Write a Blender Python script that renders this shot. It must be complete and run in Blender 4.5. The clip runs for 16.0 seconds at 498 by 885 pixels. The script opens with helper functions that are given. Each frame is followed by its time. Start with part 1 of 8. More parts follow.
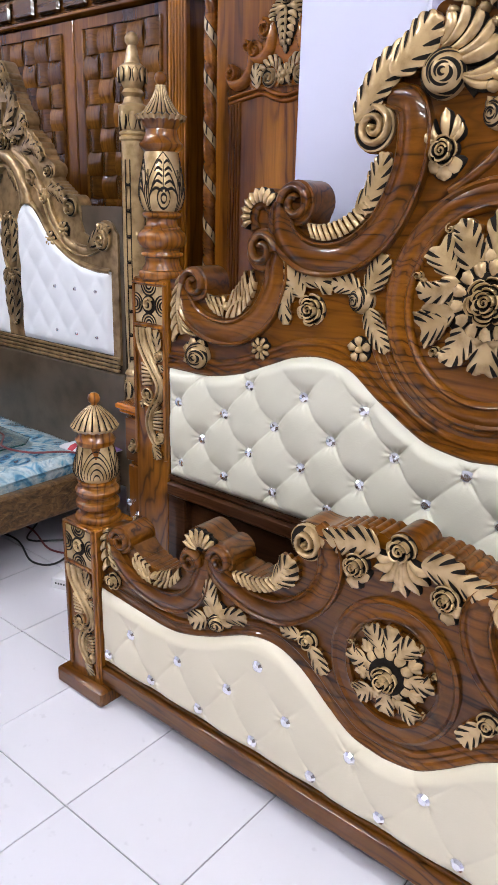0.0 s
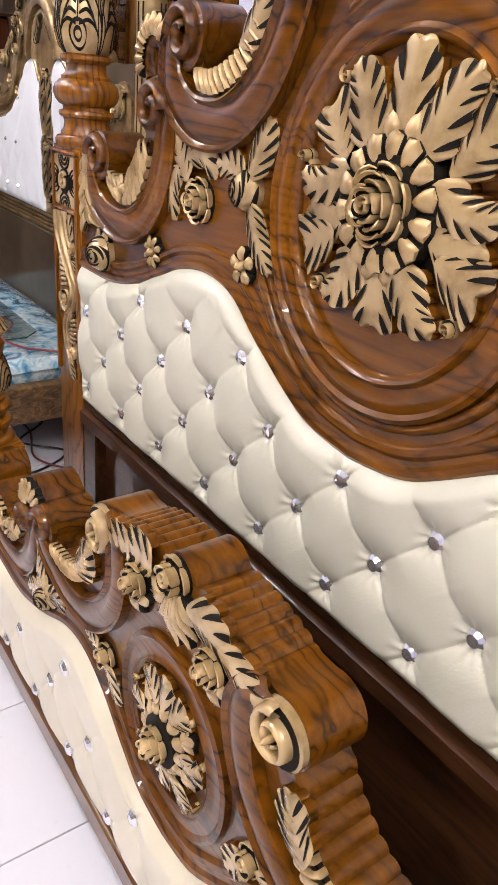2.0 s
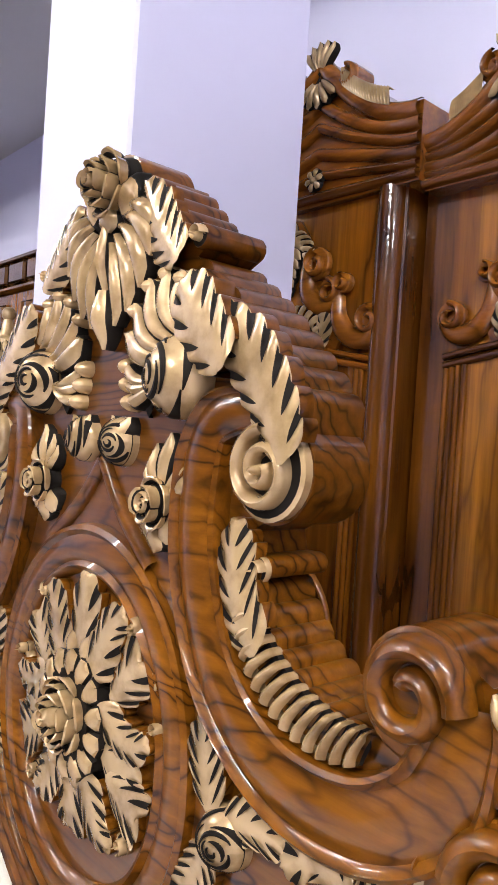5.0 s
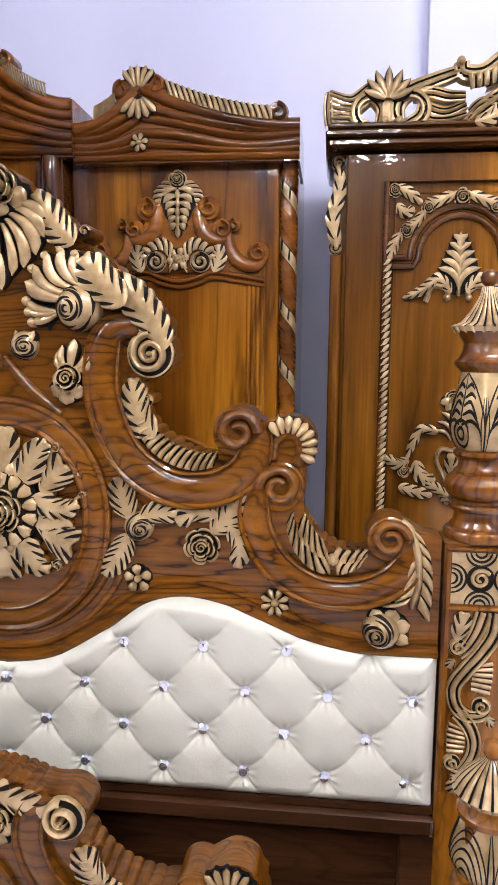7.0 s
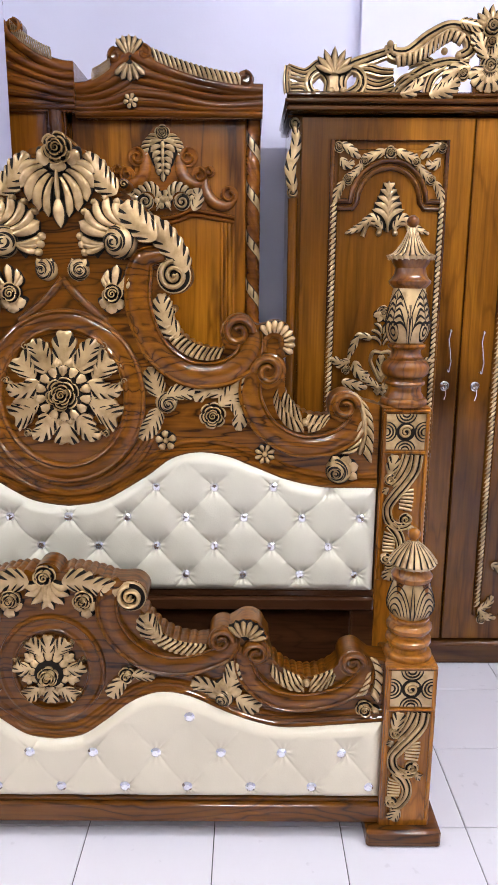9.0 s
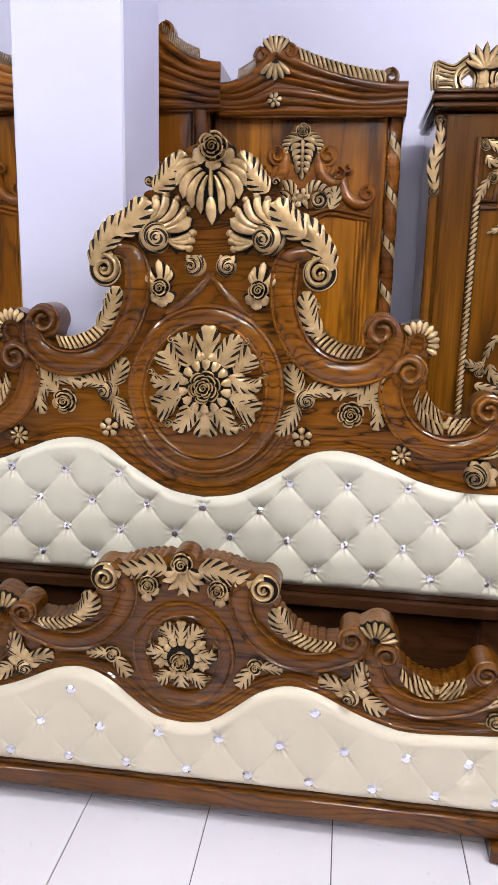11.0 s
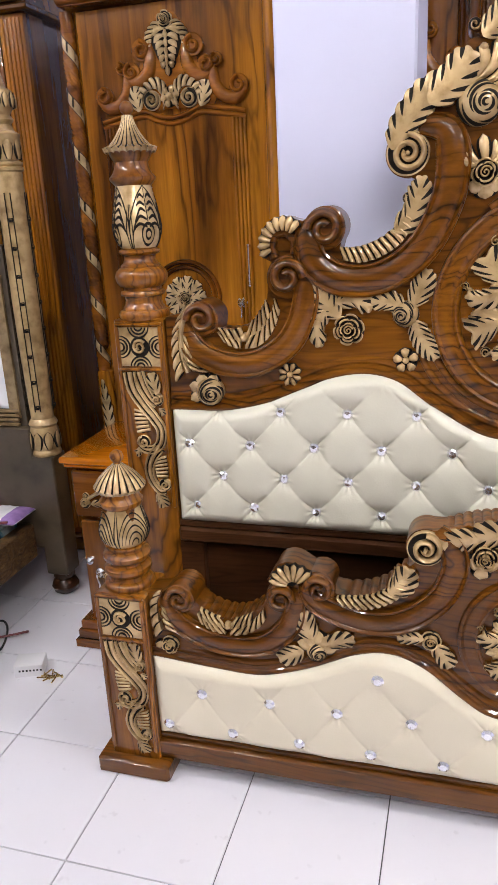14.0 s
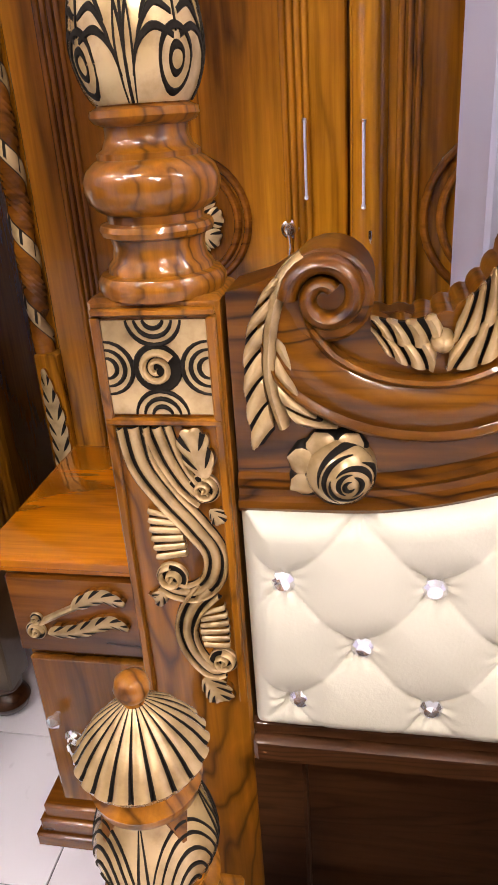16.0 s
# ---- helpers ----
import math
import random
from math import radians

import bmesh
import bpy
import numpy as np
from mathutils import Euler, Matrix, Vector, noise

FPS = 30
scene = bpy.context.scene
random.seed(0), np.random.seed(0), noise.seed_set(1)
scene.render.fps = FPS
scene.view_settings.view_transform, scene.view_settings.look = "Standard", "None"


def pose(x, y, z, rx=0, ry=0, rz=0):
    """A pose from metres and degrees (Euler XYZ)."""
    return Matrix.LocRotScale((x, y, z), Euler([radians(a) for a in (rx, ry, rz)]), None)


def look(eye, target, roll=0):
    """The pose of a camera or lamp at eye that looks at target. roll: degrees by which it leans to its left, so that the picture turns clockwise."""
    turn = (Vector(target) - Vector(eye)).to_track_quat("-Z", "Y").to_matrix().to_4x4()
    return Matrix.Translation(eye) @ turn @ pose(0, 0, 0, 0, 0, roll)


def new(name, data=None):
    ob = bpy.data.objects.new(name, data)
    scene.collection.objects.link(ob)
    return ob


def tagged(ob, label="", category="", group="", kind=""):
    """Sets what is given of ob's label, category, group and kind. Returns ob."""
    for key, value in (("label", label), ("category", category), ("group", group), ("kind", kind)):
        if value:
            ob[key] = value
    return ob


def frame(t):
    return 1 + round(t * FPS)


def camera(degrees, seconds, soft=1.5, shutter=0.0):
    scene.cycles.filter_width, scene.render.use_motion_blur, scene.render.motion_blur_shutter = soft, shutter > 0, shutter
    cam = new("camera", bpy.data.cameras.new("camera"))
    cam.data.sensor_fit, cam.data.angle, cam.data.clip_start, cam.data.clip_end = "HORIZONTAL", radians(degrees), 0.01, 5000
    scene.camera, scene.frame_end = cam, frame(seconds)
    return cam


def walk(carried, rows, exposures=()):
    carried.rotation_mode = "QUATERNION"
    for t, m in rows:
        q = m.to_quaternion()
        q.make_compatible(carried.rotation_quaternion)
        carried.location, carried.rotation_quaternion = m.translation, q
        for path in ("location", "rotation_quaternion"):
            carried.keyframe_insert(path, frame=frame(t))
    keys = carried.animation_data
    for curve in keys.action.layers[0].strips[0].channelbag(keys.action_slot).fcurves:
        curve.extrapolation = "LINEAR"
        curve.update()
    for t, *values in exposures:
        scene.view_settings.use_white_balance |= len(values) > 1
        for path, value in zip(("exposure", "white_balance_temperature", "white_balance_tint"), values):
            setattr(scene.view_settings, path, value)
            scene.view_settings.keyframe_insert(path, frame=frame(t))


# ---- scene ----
cam = camera(37.9, 16.0, 1.0)
PATH = [
    (0, (0.522, -1.073, 1.316), (-0.683, 0.399, 0.695), 1.6),
    (0.5, (0.588, -1.021, 1.305), (-0.714, 0.351, 0.654), 2.7),
    (1, (0.598, -0.869, 1.295), (-0.738, 0.444, 0.595), 3.4),
    (1.5, (0.538, -0.605, 1.291), (-0.795, 0.665, 0.51), 4.4),
    (2, (0.589, -0.356, 1.262), (-0.841, 0.736, 0.388), 5.3),
    (2.5, (0.681, -0.201, 1.293), (-0.894, 0.696, 0.448), 5.2),
    (3, (0.691, -0.145, 1.354), (-0.99, 0.738, 0.727), 5.3),
    (3.5, (0.708, -0.127, 1.41), (-1.029, 0.789, 1.031), 5.6),
    (4, (0.73, -0.119, 1.461), (-1.012, 0.845, 1.263), 5.7),
    (4.5, (0.755, -0.123, 1.496), (-0.939, 0.938, 1.434), 5.2),
    (5, (0.762, -0.171, 1.497), (-0.738, 1.152, 1.478), 3.7),
    (5.2, (0.746, -0.21, 1.494), (-0.635, 1.237, 1.465), 3.1),
    (7.3, (0.623, -1.239, 1.473), (0.503, 0.738, 1.197), 0.4),
    (7.5, (0.613, -1.337, 1.466), (0.532, 0.64, 1.174), 0.3),
    (8, (0.611, -1.596, 1.449), (0.597, 0.371, 1.089), 0.2),
    (8.2, (0.595, -1.643, 1.462), (0.604, 0.318, 1.068), 0.3),
    (10.3, (0.396, -1.675, 1.453), (0.322, 0.271, 0.997), 1.6),
    (10.5, (0.398, -1.676, 1.449), (0.271, 0.268, 0.997), 1.5),
    (11, (0.378, -1.682, 1.457), (0.128, 0.252, 1.01), 1.4),
    (11.5, (0.384, -1.687, 1.45), (-0.02, 0.223, 1.018), 1.2),
    (12, (0.404, -1.689, 1.445), (-0.162, 0.18, 1.014), 0.9),
    (12.5, (0.393, -1.681, 1.437), (-0.285, 0.146, 0.986), 0.5),
    (13, (0.265, -1.642, 1.42), (-0.406, 0.177, 0.928), -0.4),
    (13.5, (0.046, -1.569, 1.415), (-0.578, 0.248, 0.858), -1.8),
    (14, (-0.154, -1.389, 1.373), (-0.705, 0.433, 0.761), -2.9),
    (14.5, (-0.33, -1.163, 1.374), (-0.782, 0.666, 0.704), -3.1),
    (15, (-0.558, -0.927, 1.36), (-0.869, 0.908, 0.628), -2.4),
    (15.5, (-0.667, -0.629, 1.307), (-0.985, 1.184, 0.525), -3.0),
    (16, (-0.704, -0.395, 1.288), (-1.068, 1.383, 0.447), -4.0),
]
walk(cam, [(t, look(*p)) for t, *p in PATH], exposures=[
    (0, 0.0, 6400, 10), (1.2, 0.02, 6500, 10), (2.0, 0.13, 7050, 14), (2.5, 0.15, 7000, 14), (3.0, 0.10, 6750, 14), (3.5, 0.05, 6350, 14), (4.3, 0.04, 6250, 14), (5.0, 0.20, 6750, 14),
    (6.5, 0.10, 6350, 14), (7.5, 0.04, 6400, 14), (9.0, 0.0, 6550, 12), (10.5, 0.0, 6650, 11), (13.5, -0.02, 6750, 11), (15.0, 0.20, 7150, 13), (16, 0.44, 7600, 19)])

# ---- world and lights ----
world = bpy.data.worlds.new("world")
scene.world = world
world.use_nodes = True
wnt = world.node_tree
wnt.nodes["Background"].inputs[0].default_value = (0.80, 0.84, 1.0, 1)
wnt.nodes["Background"].inputs[1].default_value = 0.3

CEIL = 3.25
# Unseen tubes added along the ceiling; positions set by the brightness wanted below.
ADDED_LAMPS = [(-1.7, -1.3), (0.2, -2.3), (1.35, -0.7), (3.0, -2.2), (-3.3, -0.6), (2.0, -0.5), (0.6, -3.4), (-2.8, -1.8)]
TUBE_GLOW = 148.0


# ---- materials ----
def mat_new(name):
    m = bpy.data.materials.new(name)
    m.use_nodes = True
    nt = m.node_tree
    return m, nt, nt.nodes["Principled BSDF"]


def ramp(nt, fac, stops):
    r = nt.nodes.new("ShaderNodeValToRGB")
    el = r.color_ramp.elements
    el[0].position, el[0].color = stops[0][0], (*stops[0][1], 1)
    el[1].position, el[1].color = stops[-1][0], (*stops[-1][1], 1)
    for p, c in stops[1:-1]:
        e = el.new(p)
        e.color = (*c, 1)
    nt.links.new(fac, r.inputs[0])
    return r.outputs[0]


def coords(nt, scale, rot=(0, 0, 0), random_shift=False):
    tc = nt.nodes.new("ShaderNodeTexCoord")
    mp = nt.nodes.new("ShaderNodeMapping")
    mp.inputs["Scale"].default_value = scale
    mp.inputs["Rotation"].default_value = rot
    nt.links.new(tc.outputs["Object"], mp.inputs[0])
    if random_shift:
        oi = nt.nodes.new("ShaderNodeObjectInfo")
        mu = nt.nodes.new("ShaderNodeMath")
        mu.operation = "MULTIPLY"
        mu.inputs[1].default_value = 17.0
        nt.links.new(oi.outputs["Random"], mu.inputs[0])
        cx = nt.nodes.new("ShaderNodeCombineXYZ")
        for k in range(3):
            nt.links.new(mu.outputs[0], cx.inputs[k])
        nt.links.new(cx.outputs[0], mp.inputs["Location"])
    return mp.outputs[0]


def noise_tex(nt, vec, scale, detail=4.0, rough=0.55, distortion=0.0):
    n = nt.nodes.new("ShaderNodeTexNoise")
    n.inputs["Scale"].default_value = scale
    n.inputs["Detail"].default_value = detail
    n.inputs["Roughness"].default_value = rough
    n.inputs["Distortion"].default_value = distortion
    nt.links.new(vec, n.inputs["Vector"])
    return n.outputs["Fac"]


def mix_color(nt, a, b, fac, mode="MIX"):
    m = nt.nodes.new("ShaderNodeMix")
    m.data_type, m.blend_type = "RGBA", mode
    for sock, v in ((m.inputs[6], a), (m.inputs[7], b), (m.inputs[0], fac)):
        if isinstance(v, (int, float)):
            sock.default_value = v
        elif isinstance(v, tuple):
            sock.default_value = (*v, 1)
        else:
            nt.links.new(v, sock)
    return m.outputs[2]


def bump(nt, height, strength, distance, bsdf):
    b = nt.nodes.new("ShaderNodeBump")
    b.inputs["Strength"].default_value = strength
    b.inputs["Distance"].default_value = distance
    nt.links.new(height, b.inputs["Height"])
    nt.links.new(b.outputs[0], bsdf.inputs["Normal"])


def wood(name, dark, mid, light, along, rough=0.22, coat=0.9, streak=1.0, shift=False, rings=21.0, boards=0.0):
    """Lacquered wood with wavy year rings; along: the axis of the grain (0, 1 or 2)."""
    m, nt, b = mat_new(name)
    sc = [9.0, 9.0, 9.0]
    sc[along] = 1.5
    vec = coords(nt, tuple(sc), random_shift=shift)
    flow = noise_tex(nt, vec, 0.35, 3.0, 0.5, 0.8)
    field = noise_tex(nt, vec, 0.60, 4.0, 0.5, 0.35)
    sep = nt.nodes.new("ShaderNodeSeparateXYZ")
    nt.links.new(vec, sep.inputs[0])
    across = nt.nodes.new("ShaderNodeMath")
    across.operation = "ADD"
    nt.links.new(sep.outputs[2 if along == 0 else 0], across.inputs[0])
    nt.links.new(sep.outputs[1], across.inputs[1])
    lin = nt.nodes.new("ShaderNodeMath")
    lin.operation = "MULTIPLY"
    lin.inputs[1].default_value = rings * 0.13
    nt.links.new(across.outputs[0], lin.inputs[0])
    mul = nt.nodes.new("ShaderNodeMath")
    mul.operation = "MULTIPLY_ADD"
    mul.inputs[1].default_value = rings * 0.90
    nt.links.new(field, mul.inputs[0])
    nt.links.new(lin.outputs[0], mul.inputs[2])
    pp = nt.nodes.new("ShaderNodeMath")
    pp.operation = "PINGPONG"
    pp.inputs[1].default_value = 0.5
    nt.links.new(mul.outputs[0], pp.inputs[0])
    fine = [90.0, 90.0, 90.0]
    fine[along] = 3.0
    fvec = coords(nt, tuple(fine), random_shift=shift)
    grain = noise_tex(nt, fvec, 1.0, 5.0, 0.65)
    base = ramp(nt, flow, [(0.35, dark), (0.49, mid), (0.65, light)])
    lines = ramp(nt, pp.outputs[0], [(0.0, (0.18, 0.14, 0.11)), (0.05, (0.36, 0.31, 0.27)), (0.15, (0.82, 0.79, 0.76)), (0.5, (1.16, 1.14, 1.12))])
    patch = noise_tex(nt, vec, 0.9, 3.0, 0.6, 0.6)
    mask = nt.nodes.new("ShaderNodeMapRange")
    mask.inputs[1].default_value, mask.inputs[2].default_value = 0.36, 0.60
    mask.inputs[3].default_value = 0.28 * streak
    mask.inputs[4].default_value = streak
    nt.links.new(patch, mask.inputs[0])
    g = ramp(nt, grain, [(0.3, (0.66, 0.62, 0.58)), (0.65, (1.10, 1.08, 1.06))])
    c = mix_color(nt, base, lines, mask.outputs[0], "MULTIPLY")
    c = mix_color(nt, c, g, 0.9, "MULTIPLY")
    if boards:
        # glued boards, each with its own tone
        num = nt.nodes.new("ShaderNodeMath")
        num.operation = "MULTIPLY"
        num.inputs[1].default_value = boards / sc[0]
        nt.links.new(sep.outputs[0], num.inputs[0])
        step = nt.nodes.new("ShaderNodeMath")
        step.operation = "FLOOR"
        nt.links.new(num.outputs[0], step.inputs[0])
        rnd = nt.nodes.new("ShaderNodeTexWhiteNoise")
        rnd.noise_dimensions = "1D"
        nt.links.new(step.outputs[0], rnd.inputs["W"])
        c = mix_color(nt, c, ramp(nt, rnd.outputs["Value"], [(0.0, (0.66, 0.61, 0.57)), (0.5, (0.93, 0.93, 0.93)), (1.0, (1.10, 1.13, 1.15))]), 1.0, "MULTIPLY")
    nt.links.new(c, b.inputs["Base Color"])
    b.inputs["Roughness"].default_value = rough
    b.inputs["Specular IOR Level"].default_value = 0.12
    b.inputs["Coat Weight"].default_value = coat
    b.inputs["Coat Roughness"].default_value = 0.04
    b.inputs["Coat IOR"].default_value = 1.47
    wv = coords(nt, (11, 11, 11))
    bump(nt, noise_tex(nt, wv, 1.0, 3.0), 0.14, 0.012, b)
    nt.links.new(b.inputs["Normal"].links[0].from_socket, b.inputs["Coat Normal"])
    return m


WOOD = wood("lacquered_walnut", (0.100, 0.0335, 0.0025), (0.136, 0.0455, 0.0028), (0.215, 0.077, 0.0050), 0, 0.30, 0.62, 1.15)
WOOD_V = wood("lacquered_walnut_upright", (0.080, 0.026, 0.002), (0.180, 0.061, 0.005), (0.33, 0.122, 0.010), 2, 0.28, 0.85, 0.85)
TEAK_V = wood("orange_teak_upright", (0.094, 0.029, 0.003), (0.240, 0.084, 0.006), (0.43, 0.170, 0.012), 2, 0.26, 0.85, 0.8, False, 7.0, 9.0)
TEAK_H = wood("orange_teak_level", (0.085, 0.027, 0.004), (0.205, 0.066, 0.007), (0.35, 0.126, 0.013), 0, 0.26, 0.9, 0.7, False, 7.0)
# Teak brightened for the nightstand top: light from above put into the colour.
LIT_TEAK = wood("glossy_teak_lit_from_above", (0.24, 0.072, 0.004), (0.50, 0.150, 0.005), (0.68, 0.235, 0.009), 0, 0.22, 0.9, 0.35, False, 7.0)
BROWN_V = wood("brown_teak_upright", (0.048, 0.0163, 0.002), (0.138, 0.0495, 0.0045), (0.26, 0.099, 0.008), 2, 0.26, 0.8, 0.5, False, 7.0, 8.0)
BROWN_H = wood("brown_teak_level", (0.050, 0.017, 0.003), (0.11, 0.040, 0.006), (0.20, 0.080, 0.011), 0, 0.26, 0.8, 0.45, False, 7.0)
REDDARK = wood("dark_red_brown_wood", (0.048, 0.013, 0.006), (0.085, 0.023, 0.010), (0.12, 0.034, 0.015), 2, 0.4, 0.3, 0.4)
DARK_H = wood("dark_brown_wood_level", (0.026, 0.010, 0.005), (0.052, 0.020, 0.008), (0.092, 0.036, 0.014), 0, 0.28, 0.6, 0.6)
WEAVE_A = wood("woven_strip_upright", (0.07, 0.027, 0.004), (0.145, 0.058, 0.008), (0.25, 0.105, 0.015), 2, 0.25, 0.8, 0.5, True)
WEAVE_B = wood("woven_strip_level", (0.05, 0.019, 0.004), (0.105, 0.042, 0.007), (0.19, 0.078, 0.012), 0, 0.25, 0.8, 0.5, True)


def painted(name, light, dark, rough, metal, coat, grain=30.0):
    m, nt, b = mat_new(name)
    vec = coords(nt, (1, 1, 1))
    n1 = noise_tex(nt, vec, grain, 5.0, 0.6)
    n2 = noise_tex(nt, vec, grain * 0.25, 3.0)
    c = ramp(nt, n2, [(0.3, dark), (0.6, light)])
    g = ramp(nt, n1, [(0.28, (0.58, 0.53, 0.46)), (0.55, (1.04, 1.04, 1.04))])
    nt.links.new(mix_color(nt, c, g, 0.8, "MULTIPLY"), b.inputs["Base Color"])
    b.inputs["Roughness"].default_value = rough
    b.inputs["Metallic"].default_value = metal
    b.inputs["Coat Weight"].default_value = coat
    b.inputs["Coat Roughness"].default_value = 0.10
    b.inputs["Specular IOR Level"].default_value = 0.3
    bump(nt, n1, 0.12, 0.004, b)
    return m


GOLD = painted("cream_gold_paint", (0.58, 0.402, 0.198), (0.29, 0.186, 0.080), 0.25, 0.32, 0.7)
BLACK = painted("black_antique_wash", (0.016, 0.013, 0.010), (0.008, 0.007, 0.006), 0.35, 0.0, 0.12)
bb_ = BLACK.node_tree.nodes["Principled BSDF"]
bb_.inputs["Specular IOR Level"].default_value = 0.06
bb_.inputs["Coat Weight"].default_value = 0.0
bb_.inputs["Roughness"].default_value = 0.6
OLDGOLD = painted("antique_gold_paint", (0.42, 0.285, 0.14), (0.15, 0.095, 0.042), 0.30, 0.6, 0.4)
DULLGOLD = painted("dull_gold_paint", (0.50, 0.350, 0.170), (0.30, 0.195, 0.085), 0.32, 0.3, 0.5)
PALEGOLD = painted("pale_gold_paint", (0.52, 0.370, 0.190), (0.27, 0.180, 0.084), 0.30, 0.30, 0.5)
BRONZE = painted("brownish_gold_paint", (0.46, 0.315, 0.155), (0.22, 0.140, 0.062), 0.30, 0.30, 0.5)
BROWNPAINT = painted("dark_olive_wood", (0.085, 0.062, 0.04), (0.05, 0.036, 0.022), 0.35, 0.0, 0.5, 12.0)


def plain(name, colour, rough, metal=0.0, spread=0.06, scale=3.0, fine=60.0, bumpy=0.05):
    m, nt, b = mat_new(name)
    vec = coords(nt, (1, 1, 1))
    n = noise_tex(nt, vec, scale, 4.0)
    lo = tuple(v * (1 - spread) for v in colour)
    hi = tuple(min(1.0, v * (1 + spread)) for v in colour)
    nt.links.new(ramp(nt, n, [(0.3, lo), (0.7, hi)]), b.inputs["Base Color"])
    b.inputs["Roughness"].default_value = rough
    b.inputs["Metallic"].default_value = metal
    bump(nt, noise_tex(nt, vec, fine, 3.0), bumpy, 0.004, b)
    return m


LEATHER_CREAM = plain("warm_cream_leather", (0.74, 0.665, 0.51), 0.28, 0, 0.03, 4.0, 240.0, 0.10)
LEATHER = plain("cream_leather", (0.665, 0.633, 0.515), 0.28, 0, 0.03, 4.0, 240.0, 0.10)
LEATHER_WHITE = plain("white_leather", (0.80, 0.80, 0.83), 0.4, 0, 0.03, 4.0, 200.0, 0.1)
WALL = plain("white_wall_paint", (0.60, 0.60, 0.76), 0.6, 0, 0.03, 1.5, 90.0, 0.06)
CEILING = plain("grey_ceiling_paint", (0.56, 0.56, 0.58), 0.8, 0, 0.04, 1.0, 60.0, 0.06)
BEAM = plain("white_beam_paint", (0.70, 0.70, 0.74), 0.7, 0, 0.03, 1.0, 60.0, 0.05)
TRANSOM = plain("mauve_brown_board", (0.24, 0.165, 0.13), 0.5, 0, 0.08, 2.0)
DOORWOOD = plain("brown_door", (0.20, 0.11, 0.055), 0.45, 0, 0.12, 5.0)
STEEL = plain("polished_steel", (0.86, 0.84, 0.80), 0.20, 1.0, 0.03)
BRASS = plain("polished_brass", (0.75, 0.55, 0.25), 0.2, 1.0, 0.05)
CABLE = plain("red_cable_sheath", (0.16, 0.02, 0.025), 0.4, 0, 0.1)
CABLE_BLACK = plain("black_cable_sheath", (0.012, 0.012, 0.014), 0.4, 0, 0.1)
PLASTIC = plain("white_plastic", (0.75, 0.74, 0.76), 0.4, 0, 0.03)
# Brown for the unseen rear wall, chosen to dim what the lacquer reflects.
DARKWALL = plain("dark_brown_wall", (0.09, 0.055, 0.036), 0.6, 0, 0.2, 1.2)
GROUT = plain("dark_grout", (0.10, 0.10, 0.11), 0.8, 0, 0.2, 6.0)
CRYSTAL, cnt, cb = mat_new("cut_crystal")
cb.inputs["Base Color"].default_value = (0.92, 0.92, 0.96, 1)
cb.inputs["Metallic"].default_value = 0.85
cb.inputs["Roughness"].default_value = 0.07

GLASS, gnt, gbs = mat_new("green_sheet_glass")
gbs.inputs["Base Color"].default_value = (0.92, 0.98, 0.97, 1)
gbs.inputs["Transmission Weight"].default_value = 1.0
gbs.inputs["Roughness"].default_value = 0.02
gbs.inputs["IOR"].default_value = 1.5
GLASSEDGE = plain("dark_green_glass_edge", (0.012, 0.06, 0.055), 0.15, 0, 0.1)

TILE, tnt, tb = mat_new("white_glazed_tile")
tv = coords(tnt, (1, 1, 1), random_shift=True)
tnt.links.new(mix_color(tnt, ramp(tnt, noise_tex(tnt, tv, 2.2, 5.0), [(0.3, (0.757, 0.739, 0.797)), (0.7, (0.770, 0.752, 0.805))]),
                        ramp(tnt, noise_tex(tnt, tv, 26.0, 2.0), [(0.27, (0.80, 0.79, 0.80)), (0.33, (1, 1, 1))]), 0.5, "MULTIPLY"), tb.inputs["Base Color"])
tb.inputs["Roughness"].default_value = 0.32

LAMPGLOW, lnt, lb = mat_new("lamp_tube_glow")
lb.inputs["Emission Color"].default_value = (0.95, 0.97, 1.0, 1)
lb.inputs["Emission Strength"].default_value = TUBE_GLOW


